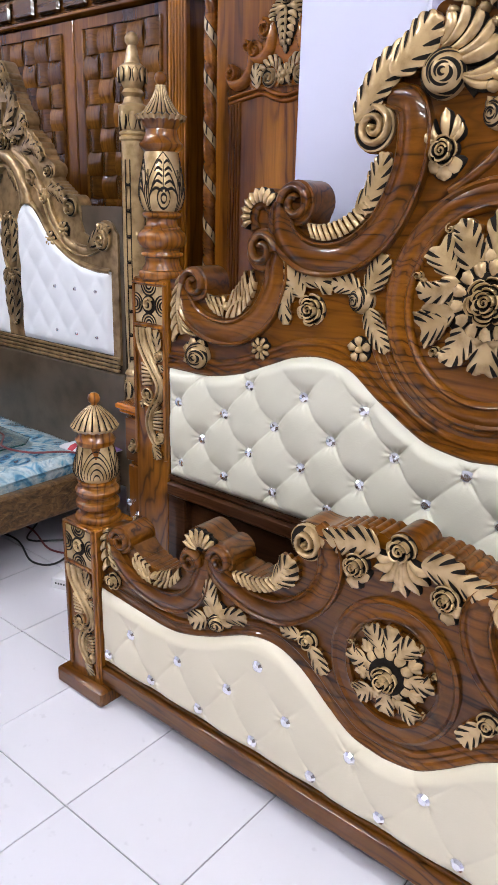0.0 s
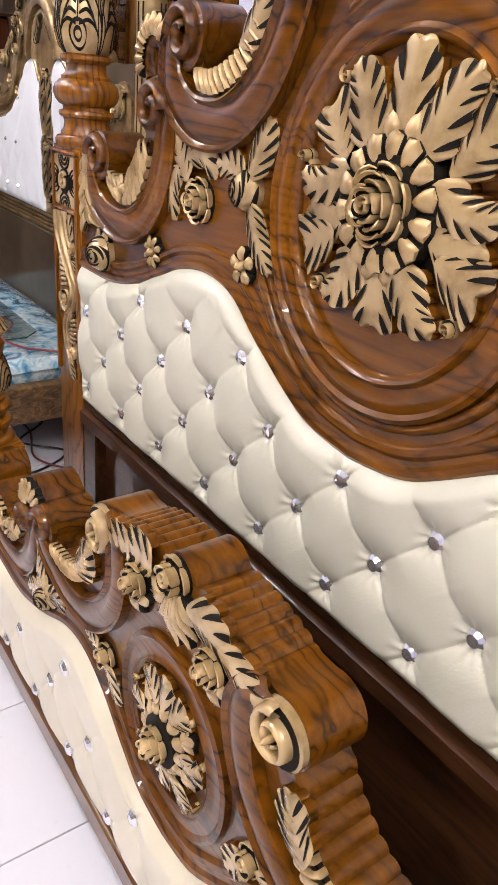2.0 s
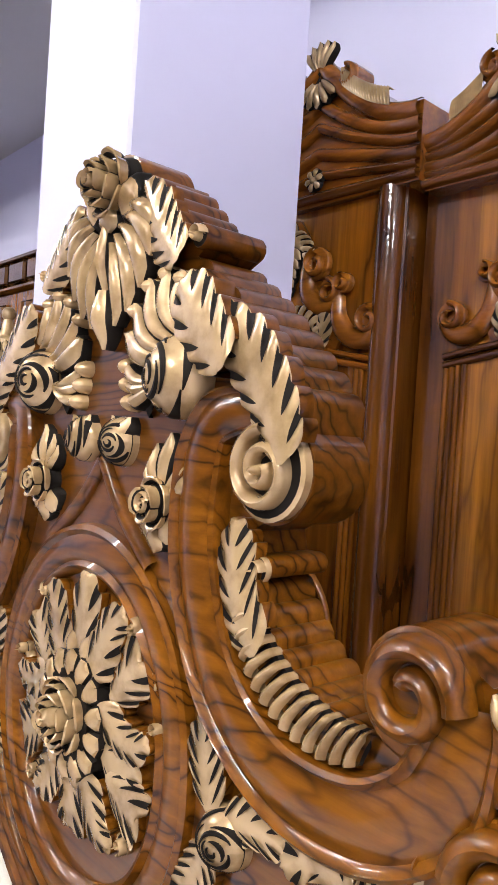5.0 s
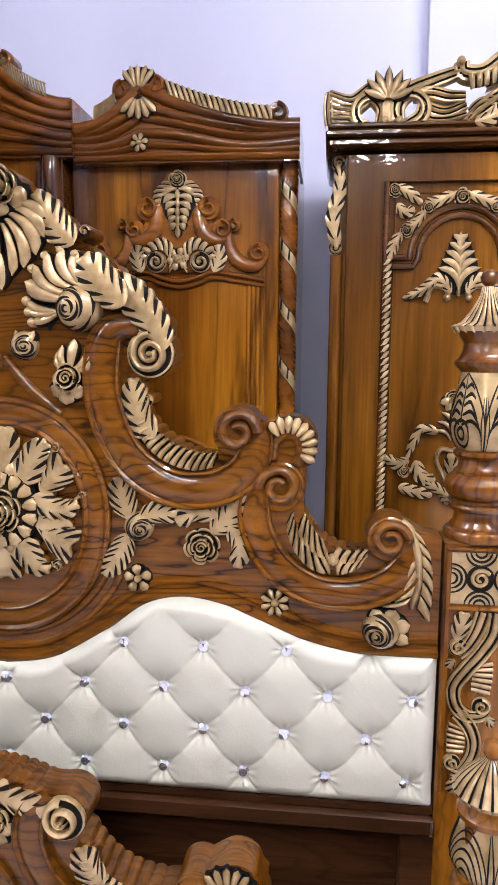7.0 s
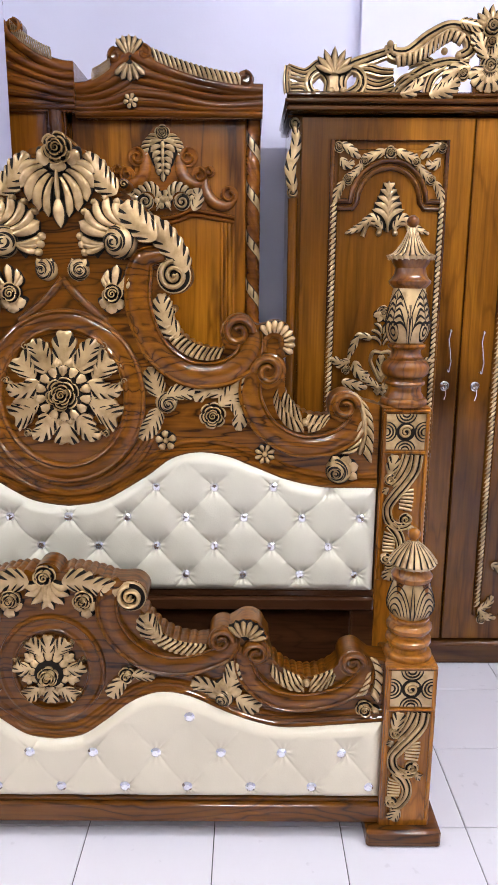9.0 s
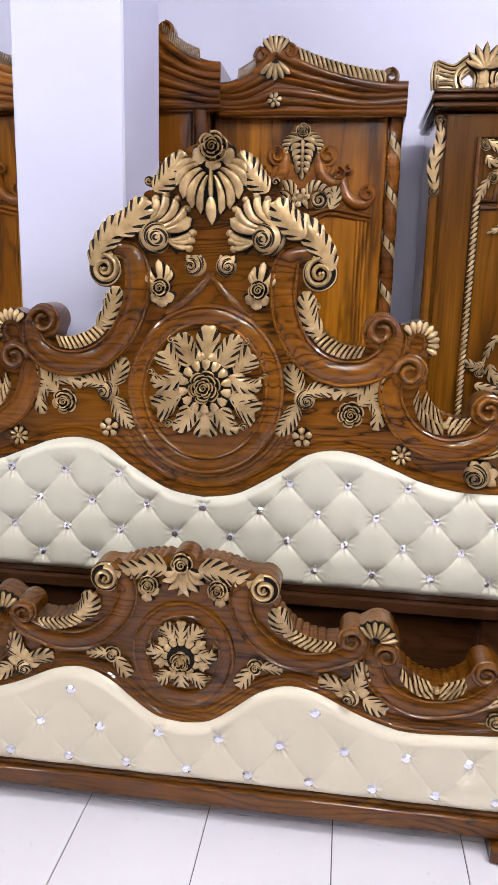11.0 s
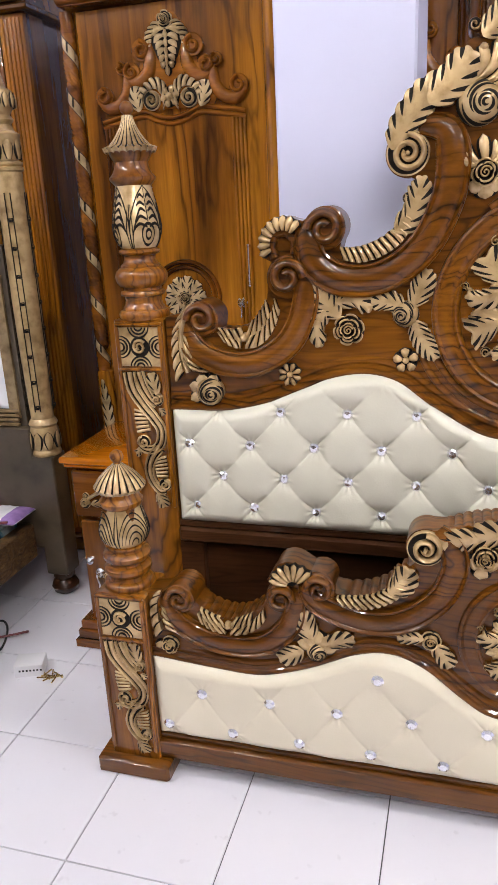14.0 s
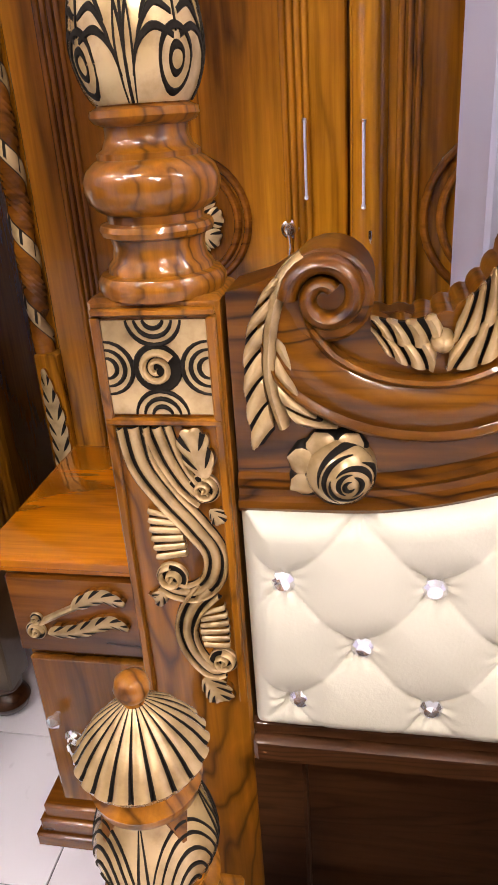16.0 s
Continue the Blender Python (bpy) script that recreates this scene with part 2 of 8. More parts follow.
# ---- mesh tools ----
class Mesh:
    """Gathers points as (x, z, h): along, up, and proud of the plane towards the viewer (-y)."""

    def __init__(self):
        self.v, self.f, self.m = [], [], []

    def face(self, idx, mat=0):
        self.f.append(idx)
        self.m.append(mat)

    def grid(self, rows, mat=0, close=False):
        n0, nc = len(self.v), len(rows[0])
        for r in rows:
            self.v.extend((x, -h, z) for x, z, h in r)
        for i in range(len(rows) - 1):
            for j in range(nc if close else nc - 1):
                a, b = n0 + i * nc + j, n0 + i * nc + (j + 1) % nc
                self.face((a, b, b + nc, a + nc), mat)

    def box(self, x0, x1, y0, y1, z0, z1, mat=0, c=0.0):
        """A box; c: the chamfer of its upright and level edges on the faces seen."""
        n = len(self.v)
        if c <= 0:
            self.v.extend([(x, y, z) for z in (z0, z1) for y in (y0, y1) for x in (x0, x1)])
            for q in ((0, 1, 3, 2), (4, 6, 7, 5), (0, 4, 5, 1), (2, 3, 7, 6), (0, 2, 6, 4), (1, 5, 7, 3)):
                self.face(tuple(n + k for k in q), mat)
            return
        rings = [(z0, c), (z0 + c, 0), (z1 - c, 0), (z1, c)]
        for z, i in rings:
            a0, a1, b0, b1 = x0 + i, x1 - i, y0 + i, y1 - i
            self.v.extend([(a0 + c, b0, z), (a1 - c, b0, z), (a1, b0 + c, z), (a1, b1 - c, z), (a1 - c, b1, z), (a0 + c, b1, z), (a0, b1 - c, z), (a0, b0 + c, z)])
        for k in range(3):
            for j in range(8):
                a, b = n + k * 8 + j, n + k * 8 + (j + 1) % 8
                self.face((a, b, b + 8, a + 8), mat)
        self.face(tuple(n + j for j in reversed(range(8))), mat)
        self.face(tuple(n + 24 + j for j in range(8)), mat)

    def lathe(self, cx, cy, prof, mat=0, n=28, flute=0, amp=0.0):
        """prof: (radius, z[, mat]) from below to above."""
        n0 = len(self.v)
        for p in prof:
            for j in range(n):
                a = 2 * math.pi * j / n
                r = p[0] * (1 + (amp * math.cos(flute * a) if flute else 0))
                self.v.append((cx + r * math.cos(a), cy + r * math.sin(a), p[1]))
        for i in range(len(prof) - 1):
            mm = prof[i][2] if len(prof[i]) > 2 else mat
            for j in range(n):
                a, b = n0 + i * n + j, n0 + i * n + (j + 1) % n
                self.face((a, b, b + n, a + n), mm)
        self.face(tuple(n0 + j for j in reversed(range(n))), mat)
        self.face(tuple(n0 + (len(prof) - 1) * n + j for j in range(n)), mat)

    def slab(self, outline, h0, h1, mat=0, side=None, bevel=0.0):
        """An outline of (x, z), closed, from h0 (behind) to h1 (front)."""
        n, k = len(self.v), len(outline)
        for h in (h0, h1):
            self.v.extend((x, -h, z) for x, z in outline)
        for j in range(k):
            a, b = n + j, n + (j + 1) % k
            self.face((a, b, b + k, a + k), mat if side is None else side)
        self.face(tuple(n + k + j for j in range(k)), mat)
        self.face(tuple(n + j for j in reversed(range(k))), mat)

    def tube(self, pts, r, mat=0, n=6, ends=True):
        """A round tube through points (x, y, z)."""
        P = [Vector(p) for p in pts]
        n0 = len(self.v)
        for i, p in enumerate(P):
            d = (P[min(i + 1, len(P) - 1)] - P[max(i - 1, 0)]).normalized()
            u = d.orthogonal().normalized() if abs(d.z) > 0.95 else d.cross(Vector((0, 0, 1))).normalized()
            w = d.cross(u)
            rr = r(i / (len(P) - 1)) if callable(r) else r
            for j in range(n):
                a = 2 * math.pi * j / n
                self.v.append(tuple(p + (u * math.cos(a) + w * math.sin(a)) * rr))
        for i in range(len(P) - 1):
            for j in range(n):
                a, b = n0 + i * n + j, n0 + i * n + (j + 1) % n
                self.face((a, b, b + n, a + n), mat)
        if ends:
            self.face(tuple(n0 + j for j in reversed(range(n))), mat)
            self.face(tuple(n0 + (len(P) - 1) * n + j for j in range(n)), mat)


def pieces(me):
    """Splits a mesh into its connected pieces."""
    root = list(range(len(me.v)))

    def find(i):
        while root[i] != i:
            root[i] = root[root[i]]
            i = root[i]
        return i

    for f in me.f:
        a = find(f[0])
        for i in f[1:]:
            root[find(i)] = a
    out = {}
    for f, q in zip(me.f, me.m):
        out.setdefault(find(f[0]), []).append((f, q))
    res = []
    for fs in out.values():
        p, idx = Mesh(), {}
        for f, q in fs:
            for i in f:
                if i not in idx:
                    idx[i] = len(p.v)
                    p.v.append(me.v[i])
            p.face(tuple(idx[i] for i in f), q)
        res.append(p)
    return res


def part_with_pieces(name, piece, me, mats, parent, label="", at=(0, 0, 0)):
    """The first piece is the part, the others are its children, or stand beside it where it is a part of a part."""
    first, *rest = pieces(me)
    ob = part(name, first, mats, parent, label, True, at)
    deep = parent is not None and parent.parent is not None
    for p in rest:
        if deep:
            part(piece, p, mats, parent, "", True, at)
        else:
            part(piece, p, mats, ob)
    return ob


def part(name, me, mats, parent=None, label="", smooth=True, at=(0, 0, 0)):
    data = bpy.data.meshes.new(name)
    data.from_pydata(me.v, [], me.f)
    for m in (mats if isinstance(mats, (list, tuple)) else [mats]):
        data.materials.append(m)
    data.polygons.foreach_set("material_index", me.m)
    if smooth:
        data.set_sharp_from_angle(angle=radians(38))
    ob = new(name, data)
    ob.parent = parent
    ob.location = at
    if label:
        tagged(ob, label)
    return ob


def thing(name, at, label, category, group="", kind="", rz=0.0):
    e = new(name)
    e.empty_display_size = 0.05
    e.location = at
    e.rotation_euler = (0, 0, radians(rz))
    return tagged(e, label, category, group, kind)


# ---- carving tools: all on a plane, in (x, z, h) ----
def spline(pts, n=8, closed=False):
    out, k = [], len(pts)
    for i in range(k if closed else k - 1):
        if closed:
            p = [pts[(i + d) % k] for d in (-1, 0, 1, 2)]
        else:
            p = [pts[max(0, min(k - 1, i + d))] for d in (-1, 0, 1, 2)]
        for s in range(n):
            t = s / n
            out.append(tuple(0.5 * (2 * b + (c - a) * t + (2 * a - 5 * b + 4 * c - d) * t * t + (3 * b - a - 3 * c + d) * t ** 3) for a, b, c, d in zip(*p)))
    if not closed:
        out.append(tuple(pts[-1]))
    return out


def tangent(path, i):
    a, b = path[max(0, i - 1)], path[min(len(path) - 1, i + 1)]
    dx, dz = b[0] - a[0], b[1] - a[1]
    q = math.hypot(dx, dz) or 1e-9
    return dx / q, dz / q


def sweep(me, path, prof, mat=0, taper=None, lift=0.0):
    """prof: (offset across, height) list."""
    rows = []
    for i, p in enumerate(path):
        tx, tz = tangent(path, i)
        k = taper(i / (len(path) - 1)) if taper else 1.0
        rows.append([(p[0] - tz * o * k, p[1] + tx * o * k, lift + h * (k if taper else 1.0)) for o, h in prof])
    me.grid(rows, mat)


def bead(w, h, n=6):
    return [(-w * math.cos(math.pi * j / n), h * math.sin(math.pi * j / n)) for j in range(n + 1)]


def petal(me, p0, p1, w, h, bend=0.0, mat=1, base=0.0, full=0.6, tip=0.15, droop=0.35, n=7):
    """A domed lobe from p0 to p1, w wide, its flank vertical; full: where it is widest; tip: how blunt its end is."""
    dx, dz = p1[0] - p0[0], p1[1] - p0[1]
    ln = math.hypot(dx, dz) or 1e-9
    ux, uz = dx / ln, dz / ln
    rows = []
    for i in range(n + 1):
        u = i / n
        prof = (0.45 + 0.55 * math.sin(math.pi / 2 * min(1.0, u / full))) if u < full else max(tip if u < 1 else 0.03, math.cos(math.pi / 2 * (u - full) / (1 - full)) ** 0.7)
        ww = w * 0.5 * prof
        b = bend * ln * 4 * u * (1 - u)
        cx, cz = p0[0] + ux * ln * u - uz * b, p0[1] + uz * ln * u + ux * b
        hh = h * (0.72 + 0.28 * math.sin(math.pi * min(1, u * 1.1))) * (1 - droop * max(0.0, u - 0.55) / 0.45)
        row = []
        for v, k in ((-1.12, 0.0), (-1.02, 0.28), (-0.74, 0.66), (-0.42, 0.92), (0, 1.0), (0.42, 0.92), (0.74, 0.66), (1.02, 0.28), (1.12, 0.0)):
            row.append((cx - uz * ww * v, cz + ux * ww * v, base * (k > 0) + hh * k - (0.001 if k == 0 else 0)))
        rows.append(row)
    n0 = len(me.f)
    me.grid(rows, mat)
    if mat == 1:
        for i in range(n):
            for q in (0, 1, 6, 7):
                me.m[n0 + i * 8 + q] = 2


def along(path, u):
    """The point at the share u of a path's length."""
    ds = [0.0]
    for a, b in zip(path, path[1:]):
        ds.append(ds[-1] + math.hypot(b[0] - a[0], b[1] - a[1]))
    w = max(0.0, min(1.0, u)) * ds[-1]
    for k in range(1, len(ds)):
        if w <= ds[k] or k == len(ds) - 1:
            t = (w - ds[k - 1]) / max(1e-9, ds[k] - ds[k - 1])
            return path[k - 1][0] + (path[k][0] - path[k - 1][0]) * t, path[k - 1][1] + (path[k][1] - path[k - 1][1]) * t


def lobes(me, inner, outer, n, h, lean=1.0, gap=0.36, base=0.003, bow=0.0, mat=1, black=2):
    """A band of comma lobes lying side by side between two curves, with black cuts that widen to the outer one."""
    A, B = spline(inner, 10), spline(outer, 10)
    vs = (0.0, 0.16, 0.36, 0.58, 0.80, 0.95, 1.0)
    qs = (0.0, 0.10, 0.28, 0.50, 0.72, 0.90, 1.0)

    def at(k, q, v):
        u = (k + q + lean * (v ** 1.3 - 0.5) + bow * math.sin(math.pi * v)) / n
        a, b = along(A, u), along(B, u)
        return a[0] + (b[0] - a[0]) * v, a[1] + (b[1] - a[1]) * v

    for k in range(n):
        rows, cuts = [], []
        for v in vs:
            g = gap * (0.45 + 0.55 * v)
            row = []
            for q in qs:
                reach = v * (1 + (0.05 * math.sin(math.pi * q) if v == 1.0 else 0))
                x, z = at(k, q * (1 - g), reach)
                up = h * (0.50 + 0.50 * math.sin(math.pi * (0.06 + 0.88 * q)) ** 0.8) * (0.80 + 0.20 * math.sin(math.pi * v)) * (0.72 if v == 1.0 else 1.0)
                row.append((x, z, base + up))
            rows.append(row)
            cuts.append([(*at(k, 1 - g - 0.03, v), base + h * 0.22), (*at(k, 1.03, v), base + h * 0.22)])
        rows.append([(x, z, -0.001) for x, z, _ in rows[-1]])
        rows.insert(0, [(x, z, -0.001) for x, z, _ in rows[0]])
        me.grid(rows, mat)
        cuts.append([(x, z, -0.001) for x, z, _ in cuts[-1]])
        me.grid(cuts, black)


def feather(me, spine, n, reach, h, side=1, lean=0.9, mat=1, taper=None):
    """A row of comma lobes on one side of a curve."""
    fine = spline(spine, 8)
    outer = []
    for i, q in enumerate(fine):
        tx, tz = tangent(fine, i)
        d = reach * (taper(i / (len(fine) - 1)) if taper else 1.0) * side
        outer.append((q[0] - tz * d, q[1] + tx * d))
    lobes(me, fine[::4] + [fine[-1]], outer[::4] + [outer[-1]], n, h, lean + 0.35, mat=mat)
    sweep(me, fine, bead(0.005, h * 0.95, 5), mat)


def trefoil(me, p, a, r, h, base=0.002):
    """Three blunt lobes from one foot, towards the angle a."""
    for d, k in ((-0.62, 0.86), (0.62, 0.86), (0.0, 1.0)):
        petal(me, p, (p[0] + r * k * math.cos(a + d), p[1] + r * k * math.sin(a + d)), r * 0.62, h, mat=1, base=base, full=0.7, tip=0.4, bend=0.10 * (1 if d < 0 else -1 if d > 0 else 0))


def ball_rose(me, c, r, h, turn=0.0, way=1):
    """A closed, ball-like rose: a dome wound with black grooves, its heart turned aside."""
    rows = []
    for k in range(10):
        a = math.pi / 2 * k / 9
        rows.append([(c[0] + r * math.cos(a) * math.cos(2 * math.pi * j / 26), c[1] + r * math.cos(a) * math.sin(2 * math.pi * j / 26), h * math.sin(a)) for j in range(27)])
    me.grid(rows, 1)
    ex, ez = -0.30 * way * r, -0.05 * r
    surf = lambda x, z: h * math.sqrt(max(0.0, 1 - (x * x + z * z) / (r * r))) + 0.0012
    for q, (k, a0, span) in enumerate(((0.13, 0.0, 4.6), (0.30, 1.6, 2.9), (0.30, 4.7, 2.6), (0.48, 0.3, 2.8), (0.48, 3.4, 2.7), (0.68, 1.7, 2.7), (0.68, 4.8, 2.6), (0.90, 0.2, 2.2), (0.90, 2.6, 2.6), (1.12, 0.9, 2.0), (1.12, 5.2, 1.8))):
        rows = []
        for j in range(17):
            a = turn + way * (a0 + span * j / 16)
            w = r * 0.072 * math.sin(math.pi * (0.05 + 0.90 * j / 16))
            rad = r * k * (0.94 + 0.20 * j / 16)
            row = []
            for o, up in ((-w, 0.0), (0.0, 0.0012), (w, 0.0)):
                x, z = ex + (rad + o) * math.cos(a), ez + (rad + o) * math.sin(a)
                f = min(1.0, 0.97 * r / max(1e-6, math.hypot(x, z)))
                x, z = x * f, z * f
                row.append((c[0] + x, c[1] + z, surf(x, z) + up))
            rows.append(row)
        me.grid(rows, 2)


def leaf(me, spine, n, reach, h, sides=(-1, 1), mat=1, black=2, lean=0.75, base=0.002, shape=None, cut=0.22, gash=0.36, back=0.45, wall=0):
    """An acanthus leaf: a smooth domed plate with a lobed edge and black comma cuts that run in from the notches;
    cut: how near the midrib they begin (0 to 1); gash: their half width at the edge, as a share of a lobe; back: how far they sweep
    back to the foot."""
    n = max(3, n)
    fine = spline(spine, 24)
    L = len(fine) - 1
    shape = shape or (lambda u: 0.66 + 0.42 * math.sin(math.pi * min(1, 0.20 + u * 0.74)))
    ln = sum(math.hypot(fine[i][0] - fine[i - 1][0], fine[i][1] - fine[i - 1][1]) for i in range(1, L + 1))

    def at(u, v, s):
        u = max(0.0, min(1.0, u))
        f = u * L
        i = min(L - 1, int(f))
        t = f - i
        px, pz = fine[i][0] * (1 - t) + fine[i + 1][0] * t, fine[i][1] * (1 - t) + fine[i + 1][1] * t
        (ax, az), (bx, bz) = tangent(fine, i), tangent(fine, i + 1)
        tx, tz = ax * (1 - t) + bx * t, az * (1 - t) + bz * t
        ph = u * n % 1.0
        edge = 0.80 + 0.24 * max(0.0, math.sin(math.pi * ph ** 1.25)) ** 0.55
        close = max(0.0, min(1.0, (1 - u) * 2.6)) ** 0.55
        d = reach * shape(u) * close * v * (1 + (edge - 1) * max(0.0, v - 0.3) / 0.7)
        fw = min(d * lean * (0.35 + 0.75 * v), (1 - u) * ln + 0.30 * reach)
        z = base + h * (1.0 - 0.22 * u) * (1.0 - 0.34 * v ** 2.4) * (0.93 + 0.07 * math.cos(2 * math.pi * (ph - 0.5)) if v > 0.3 else 1.0)
        return px - tz * d * s + tx * fw, pz + tx * d * s + tz * fw, z

    cols = (0.0, 0.28, 0.54, 0.78, 0.93, 1.0)
    for s in sides:
        rows = []
        for r in range(n * 6 + 1):
            row = [at(r / (n * 6), v, s) for v in cols]
            x, z, _ = row[-1]
            rows.append(row + [(x, z, -0.001)])
        f0 = len(me.f)
        me.grid(rows, mat)
        for q in range(f0 + 5, len(me.f), 6):
            me.m[q] = wall
        for k in range(1, n):
            rows = []
            for j in range(7):
                v = cut + (1.0 - cut) * j / 6
                w = gash * (j / 6) ** 0.55 * (1.0 - 0.25 * (j / 6) ** 3)
                c = k - back * max(0.0, 1 - v) ** 1.2
                a, b, e = at((c - w * 0.55) / n, v, s), at((c + w * 0.30) / n, v, s), at((c + w) / n, v, s)
                up = max(a[2], b[2], e[2]) + 0.0009
                rows.append([(x, z, up) for x, z, _ in (a, b, e)])
            me.grid(rows, black)


def curl(me, c, r, h, a0, way, tail, w):
    """A small rolled leaf tip with its stem, from the point tail."""
    mid = ((tail[0] + c[0]) / 2 - (c[1] - tail[1]) * 0.15 * way, (tail[1] + c[1]) / 2 + (c[0] - tail[0]) * 0.15 * way)
    sweep(me, spline([tail, mid, (c[0] + r * 0.7 * math.cos(a0), c[1] + r * 0.7 * math.sin(a0))], 6), bead(w, h * 0.8, 5), 1, lambda u: 1.0 - 0.35 * u)
    volute(me, c, r, h, a0, way * 1.1)


def rose(me, c, r, h, mat=1, black=2, turn=0.3, rings=((1.0, 6), (0.74, 5), (0.5, 4)), lift=0.0):
    """A carved rose: whorls of cupped petals stepping up to a rolled bud, black in the hollows."""
    rows = []
    for k in range(6):
        a = k / 5
        q = 1 - a
        rows.append([(c[0] + r * 0.93 * q * math.cos(2 * math.pi * j / 20), c[1] + r * 0.93 * q * math.sin(2 * math.pi * j / 20), lift * (k > 0) + h * 0.70 * a) for j in range(21)])
    me.grid(rows, black)
    nr = len(rings)
    for i, (R, n) in enumerate(rings):
        R2 = rings[i + 1][0] if i + 1 < nr else R * 0.62
        for j in range(n):
            a0 = turn + 2 * math.pi * j / n + i * 0.55
            span = 2 * math.pi / n * 0.96
            hi = h * (0.26 + 0.50 * i / max(1, nr - 1) * 0.9)
            rows = []
            for q in range(8):
                v = q / 7 - 0.5
                a = a0 + span * v
                edge = max(0.0, math.cos(math.pi * v)) ** 0.4
                ro = r * R * (0.84 + 0.16 * edge)
                ri = r * (R2 + (R - R2) * 0.05)
                up = h * (0.16 * edge + 0.05 * (q / 7))
                rows.append([(c[0] + rr * math.cos(a), c[1] + rr * math.sin(a), lift + hh) for rr, hh in
                             ((ro * 0.94, hi * 0.2), (ro * 0.965, hi * 0.55), (ro, hi + up * 0.8), (ro * 0.95, hi + up), (ro * 0.42 + ri * 0.58, hi + up * 0.60), (ri, hi - h * 0.08))])
            f0 = len(me.f)
            me.grid(rows, mat)
            for q in range(7):
                me.m[f0 + q * 5 + 4] = black
                me.m[f0 + q * 5] = black
    R = rings[-1][0] * 0.60
    bud = [(c[0] + r * R * (1 - t * 0.9) * math.cos(3.4 * math.pi * t + turn), c[1] + r * R * (1 - t * 0.9) * math.sin(3.4 * math.pi * t + turn)) for t in [q / 26 for q in range(27)]]
    sweep(me, bud, bead(r * R * 0.20, h * 0.20, 4), mat, lambda u: 1 - 0.3 * u, lift + h * 0.70)


def flower(me, c, r, h, n=6, turn=0.2, mat=1, black=2):
    ring = [[(c[0] + q * r * math.cos(2 * math.pi * j / 18), c[1] + q * r * math.sin(2 * math.pi * j / 18), hh) for j in range(19)] for q, hh in ((0.9, 0), (0.85, h * 0.3), (0.02, h * 0.35))]
    me.grid(ring, black)
    for j in range(n):
        a = turn + 2 * math.pi * j / n
        d = (math.cos(a), math.sin(a))
        petal(me, (c[0] + d[0] * r * 0.3, c[1] + d[1] * r * 0.3), (c[0] + d[0] * r, c[1] + d[1] * r), r * 1.9 * math.pi / n * 0.74, h * 0.8, mat=mat, base=0.002, tip=0.75, full=0.7, droop=0.1)
    dome(me, c, r * 0.3, h * 1.0, mat, h * 0.2)


def dome(me, c, r, h, mat=1, lift=0.0, sx=1.0, sz=1.0):
    rows = []
    for k in range(6):
        a = math.pi / 2 * k / 5
        rows.append([(c[0] + sx * r * math.cos(a) * math.cos(2 * math.pi * j / 16), c[1] + sz * r * math.cos(a) * math.sin(2 * math.pi * j / 16), lift * (k > 0) + h * math.sin(a)) for j in range(17)])
    me.grid(rows, mat)


def spiral(c, r0, r1, a0, turns, n=40):
    return [(c[0] + (r0 + (r1 - r0) * t) * math.cos(a0 + 2 * math.pi * turns * t), c[1] + (r0 + (r1 - r0) * t) * math.sin(a0 + 2 * math.pi * turns * t)) for t in [q / n for q in range(n + 1)]]


def volute(me, c, r, h, a0, turns, mat=1, black=2, depth=0.0):
    """A rolled scroll end: a drum with a spiral roll and an eye."""
    ring = [(c[0] + r * 0.98 * math.cos(2 * math.pi * j / 28), c[1] + r * 0.98 * math.sin(2 * math.pi * j / 28)) for j in range(29)]
    me.grid([[(x, z, -depth) for x, z in ring], [(x, z, h * 0.35) for x, z in ring], [((x - c[0]) * 0.92 + c[0], (z - c[1]) * 0.92 + c[1], h * 0.45) for x, z in ring]], 0 if depth > 0 else mat)
    me.grid([[((x - c[0]) * 0.92 + c[0], (z - c[1]) * 0.92 + c[1], h * 0.45) for x, z in ring], [(c[0], c[1], h * 0.4)] * 29], black)
    if mat == black:
        sweep(me, spiral(c, r * 0.80, r * 0.22, a0, turns * 0.72, 40), bead(r * 0.21, h * 0.60, 6), mat, lambda u: 1.1 - 0.25 * u, h * 0.38)
        return
    sweep(me, spiral(c, r * 0.80, r * 0.13, a0, turns * 1.15, 56), bead(r * 0.138, h * 0.60, 6), mat, lambda u: 1.12 - 0.12 * u, h * 0.40)
    dome(me, c, r * 0.13, h * 1.0, mat, h * 0.4)


def shell(me, c, r, h, a0, a1, n, mat=1, black=2, narrow=0.25):
    for j in range(n):
        a = a0 + (a1 - a0) * j / (n - 1)
        d = (math.cos(a), math.sin(a))
        petal(me, (c[0] + d[0] * r * narrow, c[1] + d[1] * r * narrow), (c[0] + d[0] * r, c[1] + d[1] * r), abs(a1 - a0) / (n - 1) * r * 0.86, h, mat=mat, base=0.002, full=0.8, tip=0.5, droop=0.0)
    fan = [(c[0] + r * 0.94 * math.cos(a0 + (a1 - a0) * q / 12), c[1] + r * 0.94 * math.sin(a0 + (a1 - a0) * q / 12)) for q in range(13)]
    me.grid([[(x, z, 0) for x, z in fan], [(x, z, h * 0.4) for x, z in fan], [(c[0], c[1], h * 0.5)] * 13], black)


def mirror(pts, s):
    return [(s * p[0], p[1]) for p in pts]


CARVE = [WOOD, GOLD, BLACK]


# ---- the room ----
X0, X1, Y0, Y1 = -4.45, 4.2, -4.6, 1.74


def structure(name, me, mat, label, category):
    return tagged(part(name, me, mat, None, "", False), label, category, "", "structure")


